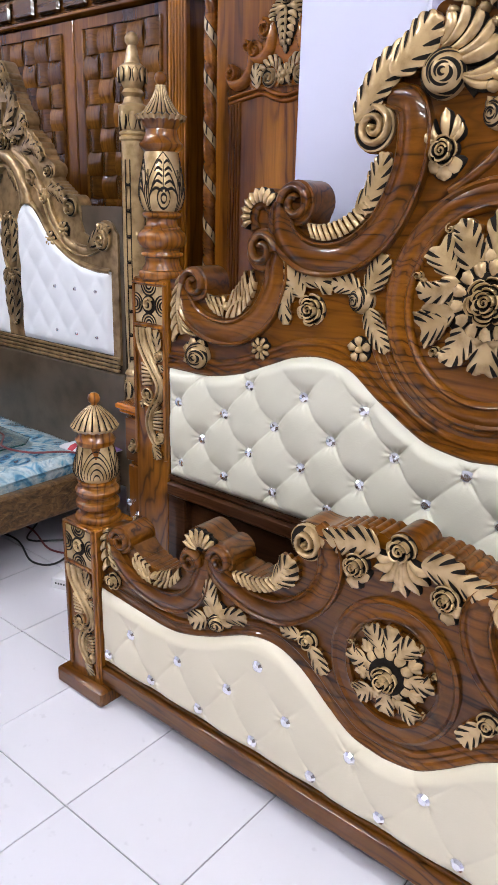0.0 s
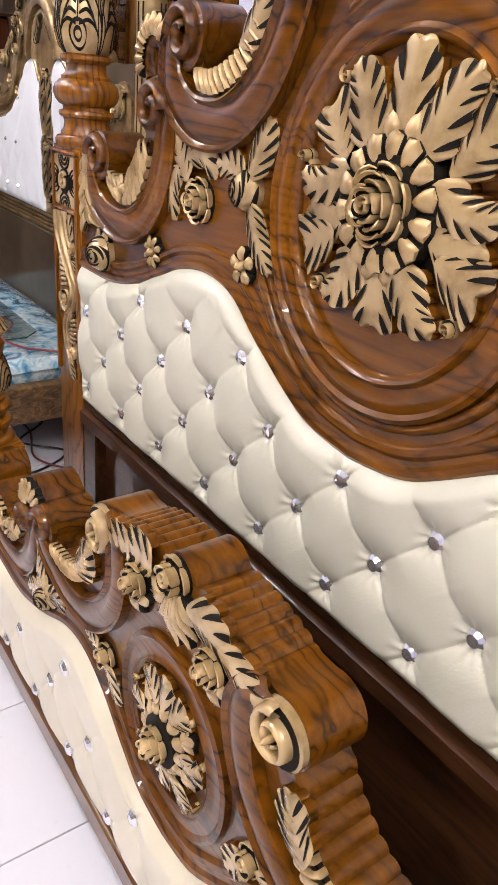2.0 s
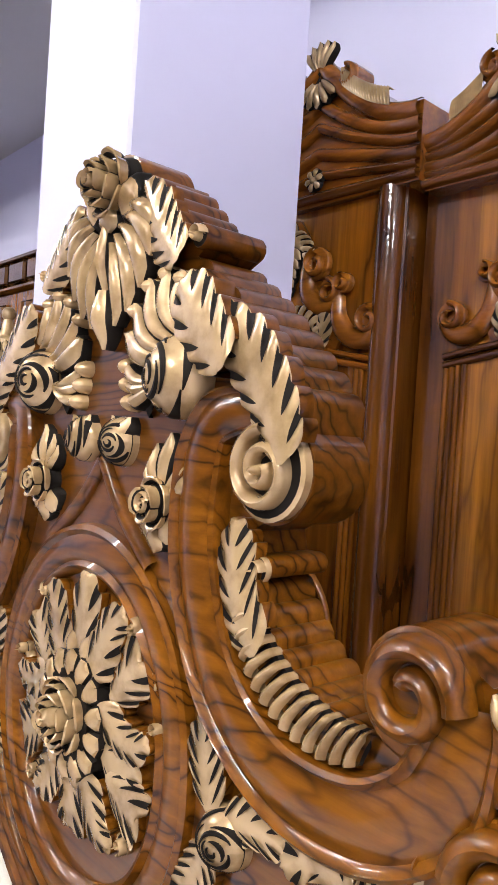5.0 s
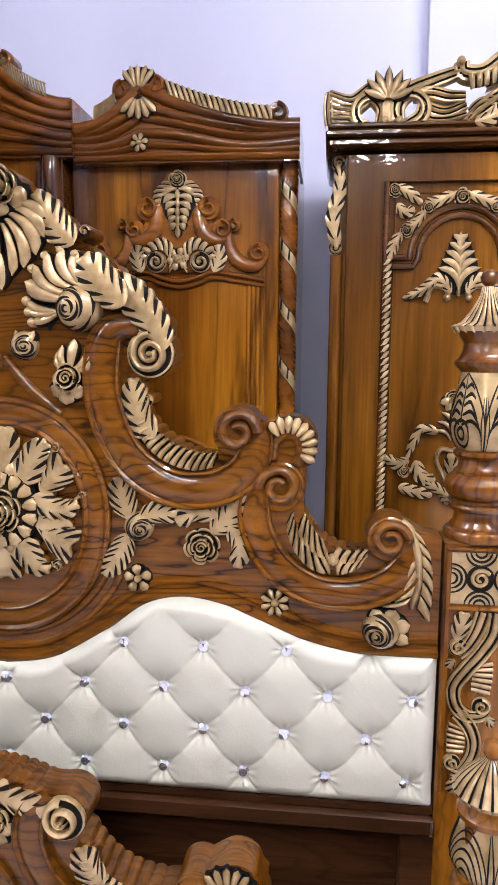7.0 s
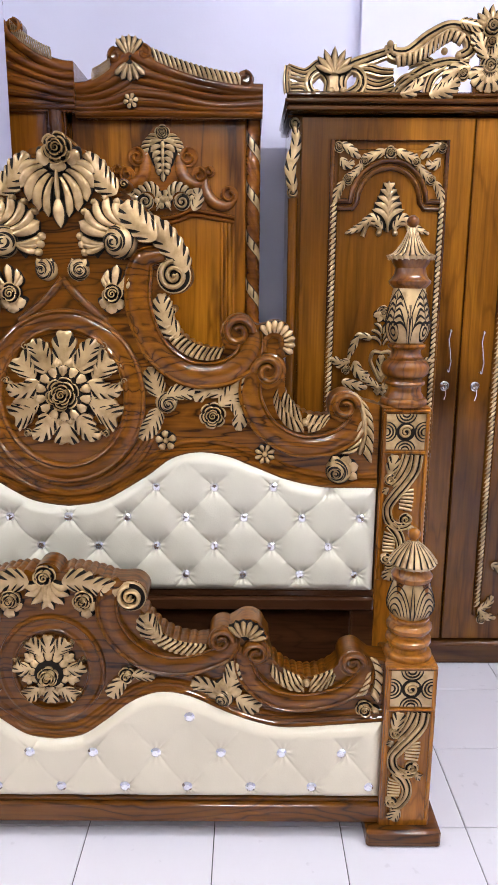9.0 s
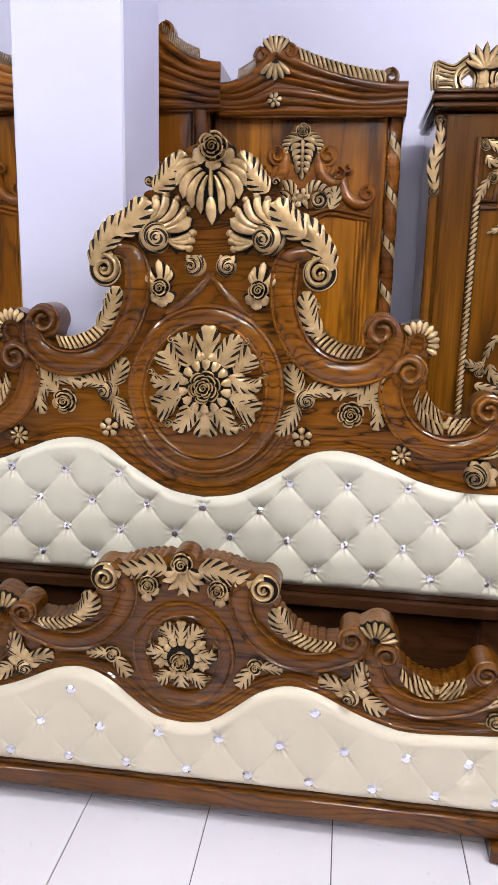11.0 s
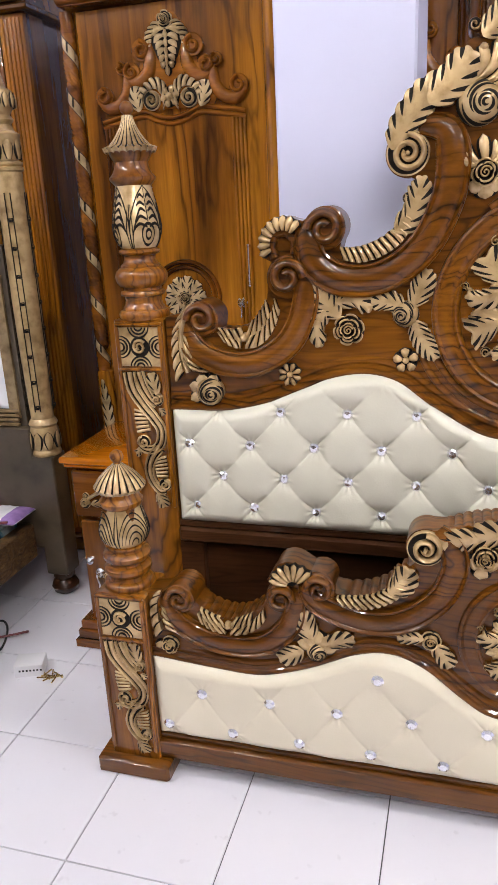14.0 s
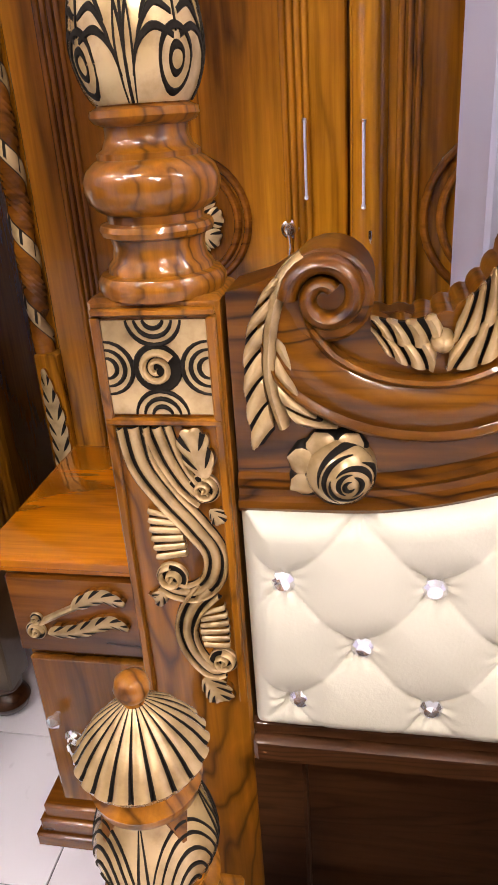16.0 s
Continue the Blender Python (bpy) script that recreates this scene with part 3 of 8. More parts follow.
me = Mesh()
me.box(X0 - 0.2, X1 + 0.2, Y0 - 0.2, Y1 + 0.2, -0.12, -0.004)
floor = structure("floor", me, GROUT, "white glazed tile floor with thin dark joints", "floor")
me = Mesh()
me.box(X0 - 0.2, X1 + 0.2, Y0 - 0.2, Y1 + 0.2, CEIL, CEIL + 0.15)
structure("ceiling", me, CEILING, "plain grey painted ceiling", "ceiling")
me = Mesh()
me.box(X0 - 0.2, X1 + 0.2, Y1, Y1 + 0.2, -0.1, CEIL)
me.box(-1.3, X1 + 0.01, 1.51, Y1 + 0.01, -0.1, CEIL - 0.002)
me.box(0.930, 1.194, 1.45, 1.52, -0.1, CEIL - 0.004)
structure("wall_back", me, WALL, "plain white painted wall with a shallow pilaster", "wall")
me = Mesh()
me.box(X1, X1 + 0.2, Y0, Y1 - 0.002, -0.1, CEIL)
structure("wall_right", me, WALL, "plain white painted wall", "wall")
# Closes the room behind the camera; unseen, dark so it throws back little light.
me = Mesh()
me.box(X0 - 0.2, X1 + 0.2, Y0 - 0.2, Y0, -0.1, CEIL)
structure("wall_behind", me, DARKWALL, "unseen dark brown wall that keeps reflections in the lacquer dark", "wall")
DL, DT, TT = 0.935, 2.43, 3.015
me = Mesh()
me.box(X0 - 0.2, X0, Y0, DL, -0.1, CEIL)
me.box(X0 - 0.2, X0, DL, Y1 - 0.002, TT, CEIL)
structure("wall_left", me, WALL, "white painted wall with a doorway", "wall")
me = Mesh()
me.box(X0 - 1.2, X0 - 1.1, DL - 0.6, Y1 + 0.3, -0.1, CEIL)
me.box(X0 - 1.2, X0 - 0.2, DL - 0.7, DL - 0.6, -0.1, CEIL)
structure("wall_passage", me, DOORWOOD, "dim brown passage wall behind the doorway", "wall")
me = Mesh()
me.box(-0.600, -0.273, 0.440, 0.834, 0, CEIL - 0.002, 0, 0.006)
structure("pillar", me, WALL, "square white painted pillar", "pillar")
me = Mesh()
me.box(X0 + 0.001, X0 + 0.14, -1.5, Y1 - 0.001, 3.025, 3.14)
structure("trim", me, BEAM, "white painted ledge above the doorway", "trim")
for i, (a, b) in enumerate(((0.12, 0.80),)):
    me = Mesh()
    me.box(X0 + 0.142, -0.592, a, b, CEIL - 0.22, CEIL - 0.001)
    structure("ceiling_beam", me, BEAM, "grey painted ceiling beam", "beam")

# door and transom
door = thing("door_1", (X0, 0, 0), "brown wooden door, ajar, under a mauve transom board", "door", "", "structure")
me = Mesh()
me.box(-0.10, -0.06, DL, Y1 - 0.004, DT + 0.04, TT)
part("transom_board", me, TRANSOM, door, "mauve-brown painted transom board")
me = Mesh()
me.box(-0.12, -0.045, DL, Y1 - 0.004, DT, DT + 0.045, 0, 0.004)
part("door_frame", me, TRANSOM, door, "mauve-brown lintel")
me = Mesh()
me.box(-0.12, 0.004, DL - 0.004, DL + 0.055, 0, DT, 0, 0.004)
part("door_frame", me, BEAM, door, "pale painted door jamb")
me = Mesh()
me.box(-0.02, 0.02, 0, 0.42, 0.01, DT - 0.02, 0, 0.004)
lf = part("door_leaf", me, DOORWOOD, door, "brown wooden door leaf")
lf.location, lf.rotation_euler = (-0.06, DL + 0.08, 0), (0, 0, radians(25))

# ceiling lamps out of view, added to light the room
for lx, ly in ADDED_LAMPS:
    L = thing("ceiling_lamp", (lx, ly, CEIL), "white batten ceiling lamp added out of view, switched on", "ceiling lamp", "ceiling lamps")
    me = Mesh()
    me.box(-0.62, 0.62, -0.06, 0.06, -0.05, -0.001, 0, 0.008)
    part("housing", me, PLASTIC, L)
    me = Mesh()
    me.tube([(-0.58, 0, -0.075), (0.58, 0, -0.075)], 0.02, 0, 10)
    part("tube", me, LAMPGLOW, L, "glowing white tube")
me = Mesh()
me.box(-3.14, -3.08, -1.2, 0.86, CEIL - 0.28, CEIL - 0.221, 0, 0.006)
me.box(-3.15, -3.07, 0.86, 0.90, CEIL - 0.30, CEIL - 0.221, 0, 0.006)
tagged(part("ceiling_rail", me, PLASTIC, None), "white cable trunking under the ceiling beam", "trunking", "", "structure")


# ---- the carved bed: headboard and footboard ----
def fringe(p, q, n, amp, sag=0.0):
    """Scalloped edge from p to q, bowed by sag."""
    out = []
    dx, dz = q[0] - p[0], q[1] - p[1]
    ln = math.hypot(dx, dz)
    for i in range(n * 4):
        t = i / (n * 4)
        s = sag * 4 * t * (1 - t) + amp * abs(math.sin(math.pi * t * n)) ** 0.7
        out.append((p[0] + dx * t - dz / ln * s, p[1] + dz * t + dx / ln * s))
    return out


def arc(c, r, a0, a1, n=10):
    return [(c[0] + r * math.cos(radians(a0 + (a1 - a0) * i / n)), c[1] + r * math.sin(radians(a0 + (a1 - a0) * i / n))) for i in range(n + 1)]


def cushion(name, parent, top, zb, halfw, xo, zo, px, pz, puff, quilt, colour, zmax):
    """A padded panel buttoned in diamonds; xo, zo: a button; px, pz: the lattice."""
    nx, nz = 600, 140
    xs = [-halfw + 2 * halfw * i / nx for i in range(nx + 1)]
    me = Mesh()
    rows = []
    for j in range(nz + 1):
        row = []
        for x in xs:
            zt = top(abs(x))
            z = zb + (zt - zb) * j / nz
            a, b = (x - xo) / px + (z - zo) / pz, (x - xo) / px - (z - zo) / pz
            da, db = abs(a - round(a)), abs(b - round(b))
            on = 1.0 if z < zmax else max(0.0, 1 - (z - zmax) / 0.05)
            crease = math.exp(-(min(da, db) / 0.020) ** 1.6) * max(0.0, 1.0 - 1.5 * (da + db))
            pit = math.exp(-((da + db) / 0.26) ** 1.15)
            swell = (abs(math.sin(math.pi * a)) * abs(math.sin(math.pi * b))) ** 0.7
            th = math.atan2((z - zo) / pz - round((z - zo) / pz * 2) / 2, (x - xo) / px - round((x - xo) / px * 2) / 2)
            fold = 0.075 * math.sin(9 * th + 5 * x + 3 * z) * math.exp(-((da + db - 0.15) / 0.14) ** 2)
            sink = on * (0.13 * crease + 0.92 * pit + 0.05 * (1 - swell) + fold)
            d = min(z - zb, zt - z, halfw - abs(x))
            edge = 1 - (1 - min(1.0, max(0.0, d) / 0.035)) ** 2
            wr = 0.0024 * noise.noise(Vector((x * 7, z * 9, 0.3))) + 0.0008 * noise.noise(Vector((x * 26, z * 22, 1.3)))
            row.append((x, z, edge * (puff - quilt * min(1.15, sink)) + wr * edge))
        rows.append(row)
    me.grid(rows)
    return part(name, me, colour, parent, "cream leather padding buttoned in diamonds")


def button(parent, x, z, h, r=0.0142):
    me = Mesh()
    for k, (ra, ha, rb, hb) in enumerate(((1.0, -0.008, 1.0, 0.003), (1.0, 0.003, 0.62, 0.0080))):
        me.grid([[(r * q * math.cos(2 * math.pi * (j + 0.5 * k) / 10), r * q * math.sin(2 * math.pi * (j + 0.5 * k) / 10), hh) for j in range(11)] for q, hh in ((ra, ha), (rb, hb))])
    me.grid([[(r * 0.62 * math.cos(2 * math.pi * j / 10), r * 0.62 * math.sin(2 * math.pi * j / 10), 0.0075) for j in range(11)], [(0, 0, 0.0085)] * 11])
    return part("button", me, CRYSTAL, parent, "faceted crystal button", False, (x, -h - 0.004, z))


def post_carving(parent, cx, yf, ztop, zmid, zlow, w):
    """The gilded square and the S-scrolls on a post's front, between mouldings."""
    m = Mesh()
    hw = w * 0.40
    m.slab([(cx - hw, zmid), (cx + hw, zmid), (cx + hw, ztop), (cx - hw, ztop)], 0.0, 0.003, 1)
    c = (cx, (ztop + zmid) / 2)
    R = hw * 0.46
    m.grid([[(c[0] + R * q * math.cos(2 * math.pi * j / 24), c[1] + R * q * math.sin(2 * math.pi * j / 24), hh) for j in range(25)] for q, hh in ((1.06, 0.003), (1.0, 0.0055), (0.02, 0.0055))], 2)
    sweep(m, spiral(c, R * 0.74, R * 0.16, 0.6, 1.7, 40), bead(R * 0.15, 0.006, 5), 1, lambda u: 1.15 - 0.35 * u, 0.005)
    for a in range(4):
        e = (c[0] + (hw, 0, -hw, 0)[a], c[1] + (0, hw * 0.97, 0, -hw * 0.97)[a])
        for q in (0.52, 0.36, 0.20):
            p = spiral(e, hw * q, hw * q, math.pi / 2 * a + math.pi / 2, 0.5, 12)
            p = [(max(cx - hw, min(cx + hw, x)), max(zmid, min(ztop, z))) for x, z in p]
            sweep(m, p, bead(hw * 0.040, 0.0028, 4), 2, lambda u: 0.6 + 0.6 * math.sin(math.pi * u), 0.0028)
    part_with_pieces("carved_square", "swirl", m, CARVE, parent, "square of gilded swirls", at=(0, yf, 0))
    m = Mesh()
    L = (zmid - zlow) * 0.95
    z1 = zmid - 0.014
    sx = 1.0 if cx < 0 else -1.0
    Q = lambda u, v: (cx + sx * u * hw * 1.08, z1 - v * L)

    def strands(pts, w, k0=0.95, k1=0.60):
        path = spline([Q(*p) for p in pts], 9)
        tp = lambda u: k0 + (k1 - k0) * u
        sweep(m, path, [(-w * 1.08, 0), (-w * 1.02, 0.004), (w * 1.02, 0.004), (w * 1.08, 0)], 2, tp)
        for o in (-0.84, 0.0, 0.84):
            pp = [(p[0] - tangent(path, i)[1] * w * o * tp(i / (len(path) - 1)), p[1] + tangent(path, i)[0] * w * o * tp(i / (len(path) - 1))) for i, p in enumerate(path)]
            sweep(m, pp, bead(w * (0.20 if o else 0.40), 0.011 if o else 0.008, 6), 1, tp, 0.002)

    strands([(-0.60, 0.0), (-0.50, 0.12), (-0.10, 0.23), (0.38, 0.33), (0.70, 0.42), (0.60, 0.52), (0.22, 0.57), (-0.22, 0.565), (-0.42, 0.54)], hw * 0.34)
    strands([(-0.16, 0.0), (0.02, 0.10), (0.30, 0.185), (0.60, 0.235)], hw * 0.30, 0.95, 0.7)
    strands([(0.55, 0.55), (0.14, 0.63), (-0.06, 0.72), (0.04, 0.81), (0.38, 0.885), (0.66, 0.88)], hw * 0.31)
    for u, v, r, tw in ((0.62, 0.195, 0.34, 1), (-0.22, 0.515, 0.36, -1), (0.66, 0.838, 0.34, 1)):
        volute(m, Q(u, v), hw * r, 0.013, math.pi / 2, -1.3 * tw * sx)
    lobes(m, [Q(-0.08, 0.285), Q(0.12, 0.35), Q(0.16, 0.44)], [Q(-0.50, 0.255), Q(-0.52, 0.34), Q(-0.44, 0.45)], 6, 0.009, 0.5, 0.30)
    lobes(m, [Q(0.34, 0.64), Q(0.26, 0.71), Q(0.34, 0.79)], [Q(0.78, 0.60), Q(0.84, 0.69), Q(0.82, 0.78)], 6, 0.009, 0.5, 0.30)
    leaf(m, [Q(0.70, 0.155), Q(0.56, 0.08), Q(0.46, 0.005)], 3, hw * 0.30, 0.009)
    leaf(m, [Q(0.72, 0.255), Q(0.80, 0.275), Q(0.88, 0.31)], 3, hw * 0.18, 0.008)
    leaf(m, [Q(-0.40, 0.565), Q(-0.52, 0.59), Q(-0.64, 0.60)], 3, hw * 0.18, 0.008)
    leaf(m, [Q(0.25, 0.90), Q(0.42, 0.95), Q(0.56, 1.01)], 4, hw * 0.32, 0.009)
    part("scroll_carving", m, CARVE, parent, "gilded S-scrolls with black grooves", at=(0, yf, 0))
    m = Mesh()
    for za, zb in ((ztop + 0.004, ztop + 0.012), (zmid - 0.012, zmid - 0.004)):
        m.box(cx - w * 0.47, cx + w * 0.47, -0.008, 0.004, za, zb, 0, 0.002)
    for s in (-1, 1):
        m.box(cx + s * w * 0.44 - 0.005, cx + s * w * 0.44 + 0.005, -0.007, 0.004, zlow, ztop + 0.004, 0, 0.002)
    part("moulding", m, WOOD_V, parent, at=(0, yf, 0))


def turned(parent, cx, cy, z0, prof, bulb, cap, flutes=22):
    """The turned finial: a lacquered turning, a bulb of gilded leaves, a fluted gilded cap and a ball."""
    m = Mesh()
    m.lathe(cx, cy, [(r, z0 + z) for r, z in prof], 0, 32)
    part("turned_shaft", m, WOOD_V, parent)
    zb, zt, rb = bulb
    m = Mesh()
    shape = spline([(0.0, 0.74), (0.10, 0.88), (0.28, 0.99), (0.50, 0.95), (0.75, 0.83), (1.0, 0.72)], 6)
    rad = lambda t: rb * sample(shape, t)
    body = [(0.70 * rb, z0 + zb)] + [(rad(q / 12), z0 + zb + (zt - zb) * q / 12) for q in range(13)]
    m.lathe(cx, cy, body, 1, 32)
    nl = 4
    H = zt - zb

    def wrap(tm, a0):
        n0 = len(m.v)
        for x, y, z in tm.v:
            t = max(0.0, min(1.0, z))
            r = rad(t) - y * 1.0
            m.v.append((cx + r * math.cos(a0 + x), cy + r * math.sin(a0 + x), z0 + zb + H * t))
        for f, q in zip(tm.f, tm.m):
            m.face(tuple(n0 + i for i in f), q)

    def groove(pts, w=0.030):
        w *= 1.0 if H > 0.12 else 0.72
        return sweep(tm, spline(pts, 6), [(-w, -0.001), (-w * 0.6, 0.0012), (w * 0.6, 0.0012), (w, -0.001)], 2, lambda u: 0.35 + 0.65 * math.sin(math.pi * min(1, 0.2 + 0.75 * u)))

    for k in range(nl):
        a0 = -math.pi / 2 + k * 2 * math.pi / nl + (0.90 if cx < 0 else 0.67)
        tm = Mesh()
        if H < 0.12:
            for rr in (0.15, 0.29, 0.43, 0.57, 0.69):
                groove([(rr * math.cos(math.pi * q / 10), 0.12 + rr * 1.12 * math.sin(math.pi * q / 10)) for q in range(11)], 0.034)
            sweep(tm, [(0, 1.0), (0, 0.86), (0, 0.70)], [(-0.30, 0.0005), (-0.26, 0.0022), (0.26, 0.0022), (0.30, 0.0005)], 0, lambda u: 1.0 - 0.86 * u)
            for s in (-1, 1):
                groove([(s * 0.71, 0.0), (s * 0.715, 0.5), (s * 0.765, 0.97)], 0.040)
            wrap(tm, a0)
            continue
        for s in (-1, 1):
            groove([(s * 0.80, 0.0), (s * 0.74, 0.45), (s * 0.42, 0.80), (0, 0.99)], 0.026)
            for j in range(5 if H > 0.12 else 4):
                t0 = 0.36 + (0.12 if H > 0.12 else 0.15) * j
                sx = 0.70 - 0.085 * j
                groove([(s * 0.05, t0 - 0.02), (s * sx * 0.5, t0 + 0.03), (s * sx * 0.85, t0 - 0.06 - 0.02 * j), (s * sx, t0 - 0.22 + 0.02 * j)] if j < 3 else [(s * 0.05, t0 - 0.04), (s * sx * 0.6, t0 + 0.01), (s * sx, t0 - 0.05)])
        for rr in (0.12, 0.28):
            groove([(rr * math.cos(2 * math.pi * j / 12), 0.22 + rr * 0.62 * math.sin(2 * math.pi * j / 12)) for j in range(13)])
        groove([(0, 0.36), (0, 0.97)], 0.022)
        wrap(tm, a0)
        tm = Mesh()
        groove([(0, 0.0), (0, 0.7)], 0.03)
        groove([(0.08, 0.0), (0.12, 0.35), (0.05, 0.7)], 0.02)
        groove([(-0.08, 0.0), (-0.12, 0.35), (-0.05, 0.7)], 0.02)
        wrap(tm, a0 + math.pi / nl)
    part_with_pieces("carved_bulb", "groove", m, CARVE, parent, "bulb of gilded leaves with black grooves")
    m = Mesh()
    zc, zk, rc = cap
    n0, N, K = len(m.v), flutes * 8, 9
    for i in range(K + 1):
        t = i / K
        r = (rc * ((1 - t) ** 1.6 * 0.80 + 0.20) if flutes > 20 else rc * ((1 - t ** 1.7) * 0.84 + 0.16)) if i > 1 else rc * (0.93 if i == 0 else 1.0)
        z = z0 + zc + (zk - zc) * (t ** 1.05 if i else 0) + (0.0 if i != 1 else 0.002)
        for j in range(N):
            a = 2 * math.pi * j / N
            g = abs(math.cos(a * flutes / 2)) ** 0.5
            rr = r * (0.93 + 0.07 * g)
            m.v.append((cx + rr * math.cos(a), cy + rr * math.sin(a), z - 0.004 * (1 - g) * (1 - t)))
    for i in range(K):
        for j in range(N):
            a, b = n0 + i * N + j, n0 + i * N + (j + 1) % N
            ph = (j + 0.5) / 8 % 1.0
            m.face((a, b, b + N, a + N), 2 if abs(ph - 0.5) < 0.08 and i > 0 else 1)
    part("cap", m, CARVE, parent, "fluted cream-gold cap")
    m = Mesh()
    zt2 = z0 + zk
    m.lathe(cx, cy, [(0.010, zt2 - 0.006), (0.008, zt2 + 0.002), (0.014, zt2 + 0.008), (0.0165, zt2 + 0.016), (0.014, zt2 + 0.025), (0.006, zt2 + 0.031)], 0, 16)
    part("ball", m, WOOD_V, parent)


def sample(pts, x):
    for (a, b), (c, d) in zip(pts, pts[1:]):
        if x <= c:
            t = (x - a) / (c - a)
            return b + (d - b) * t
    return pts[-1][1]


HEAD_TOP = spline([(0, 0.847), (0.10, 0.864), (0.215, 0.931), (0.29, 0.984), (0.364, 1.001), (0.44, 0.990), (0.503, 0.966), (0.60, 0.927), (0.68, 0.908), (0.76, 0.903), (0.853, 0.903)], 8)
FOOT_TOP = spline([(0, 0.284), (0.07, 0.296), (0.13, 0.336), (0.20, 0.392), (0.272, 0.420), (0.35, 0.409), (0.45, 0.362), (0.53, 0.333), (0.596, 0.321), (0.70, 0.326), (0.85, 0.338)], 8)

# silhouettes of the right halves, from the middle outwards
HEAD_EDGE = (arc((0, 1.762), 0.046, 90, 20, 6) + [(0.058, 1.772), (0.070, 1.768)] + fringe((0.074, 1.762), (0.150, 1.690), 4, 0.005)
             + arc((0.166, 1.686), 0.012, 120, -80, 6) + [(0.155, 1.668)] + fringe((0.160, 1.664), (0.326, 1.512), 8, 0.006, 0.010)
             + arc((0.288, 1.461), 0.048, 45, -100, 12) + [(0.262, 1.404), (0.268, 1.385)] + arc((0.286, 1.376), 0.010, 90, -90, 5)
             + fringe((0.272, 1.362), (0.432, 1.272), 9, 0.005, -0.028) + arc((0.461, 1.321), 0.046, 215, 30, 14)
             + [(0.512, 1.338)] + arc((0.560, 1.298), 0.052, 120, -20, 10) + [(0.603, 1.262)] + arc((0.545, 1.220), 0.050, 40, -20, 6)
             + fringe((0.594, 1.170), (0.722, 1.098), 8, 0.005, -0.030) + arc((0.757, 1.127), 0.043, 200, 40, 12) + [(0.815, 1.140), (0.853, 1.130)])
FOOT_EDGE = (arc((0, 0.728), 0.036, 90, 20, 6) + fringe((0.040, 0.742), (0.172, 0.712), 7, 0.005, 0.008)
             + arc((0.207, 0.679), 0.041, 110, -60, 12) + fringe((0.236, 0.634), (0.392, 0.545), 9, 0.005, -0.030)
             + arc((0.435, 0.564), 0.035, 200, 60, 10) + arc((0.500, 0.575), 0.042, 125, 10, 9) + [(0.552, 0.568)]
             + arc((0.520, 0.529), 0.036, 50, -10, 6) + fringe((0.562, 0.502), (0.722, 0.478), 9, 0.005, -0.036)
             + arc((0.766, 0.500), 0.036, 190, 40, 10) + [(0.815, 0.506), (0.853, 0.503)])


def board(name, parent, edge, top, thick, lip):
    """The carved slab, between its silhouette and the upper line of the padding."""
    low = [(x, z) for x, z in top]
    outline = [(-x, z) for x, z in reversed(edge) if x > 1e-6] + edge + [(x, z) for x, z in reversed(low) if x < edge[-1][0] + 1e-6] + [(-x, z) for x, z in low[1:] if x < edge[-1][0] + 1e-6]
    m = Mesh()
    m.slab(outline, -thick, 0.0)
    ob = part(name, m, WOOD, parent, "walnut slab sawn to scrolled outline")
    bm = bmesh.new()
    bm.from_mesh(ob.data)
    bmesh.ops.triangulate(bm, faces=[f for f in bm.faces if len(f.verts) > 4])
    bmesh.ops.recalc_face_normals(bm, faces=bm.faces)
    bm.to_mesh(ob.data)
    bm.free()
    ob.data.set_sharp_from_angle(angle=radians(38))
    m = Mesh()
    rim = [(-x, z) for x, z in reversed(low)] + low[1:]
    prof = [(-0.004, -0.01), (-0.004, 0.010), (0.002, 0.014), (0.009, 0.012), (0.013, 0.006), (0.020, 0.005), (0.026, 0.009), (0.033, 0.007), (0.038, 0.0)]
    sweep(m, rim, [(o * lip, h * lip) for o, h in prof])
    part("rim_moulding", m, WOOD, parent)
    return ob


def band(me, pts, w, h, mat=0):
    """A broad rounded band edged by beads."""
    path = spline(pts, 18)
    k = w / 2
    prof = [(-k, 0), (-k * 0.97, h * 0.85), (-k * 0.86, h * 1.0), (-k * 0.76, h * 0.72), (-k * 0.68, h * 0.62), (-k * 0.4, h * 0.86), (0, h), (k * 0.4, h * 0.86), (k * 0.68, h * 0.62), (k * 0.76, h * 0.72), (k * 0.86, h * 1.0), (k * 0.97, h * 0.85), (k, 0)]
    sweep(me, path, prof, mat, lambda u: 0.55 + 0.45 * min(1.0, math.sin(math.pi * u) * 1.8))


# ---------------- headboard ----------------
HY = 0.268
head = thing("headboard", (0, HY, 0), "carved walnut headboard with cream buttoned leather and gilded flowers", "headboard", "carved bed")
board("carved_board", head, HEAD_EDGE, HEAD_TOP, 0.072, 1.0)
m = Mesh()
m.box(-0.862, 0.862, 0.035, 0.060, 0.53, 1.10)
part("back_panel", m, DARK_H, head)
cushion("padding", head, lambda x: sample(HEAD_TOP, x) + 0.004, 0.592, 0.853, 0.0, 0.815, 0.1615, 0.171, 0.032, 0.026, LEATHER, 0.93)
for zz, xs in ((0.901, (0.246, 0.405, 0.567)), (0.813, (0.002, 0.163, 0.325, 0.487, 0.648, 0.810)), (0.7295, (0.08, 0.242, 0.404, 0.563, 0.722)), (0.646, (0.0, 0.1615, 0.323, 0.4845, 0.645, 0.795))):
    for x in xs:
        for s in (-1, 1):
            if x or s > 0:
                button(head, s * x, zz, 0.009)
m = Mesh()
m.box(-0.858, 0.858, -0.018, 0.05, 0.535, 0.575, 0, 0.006)
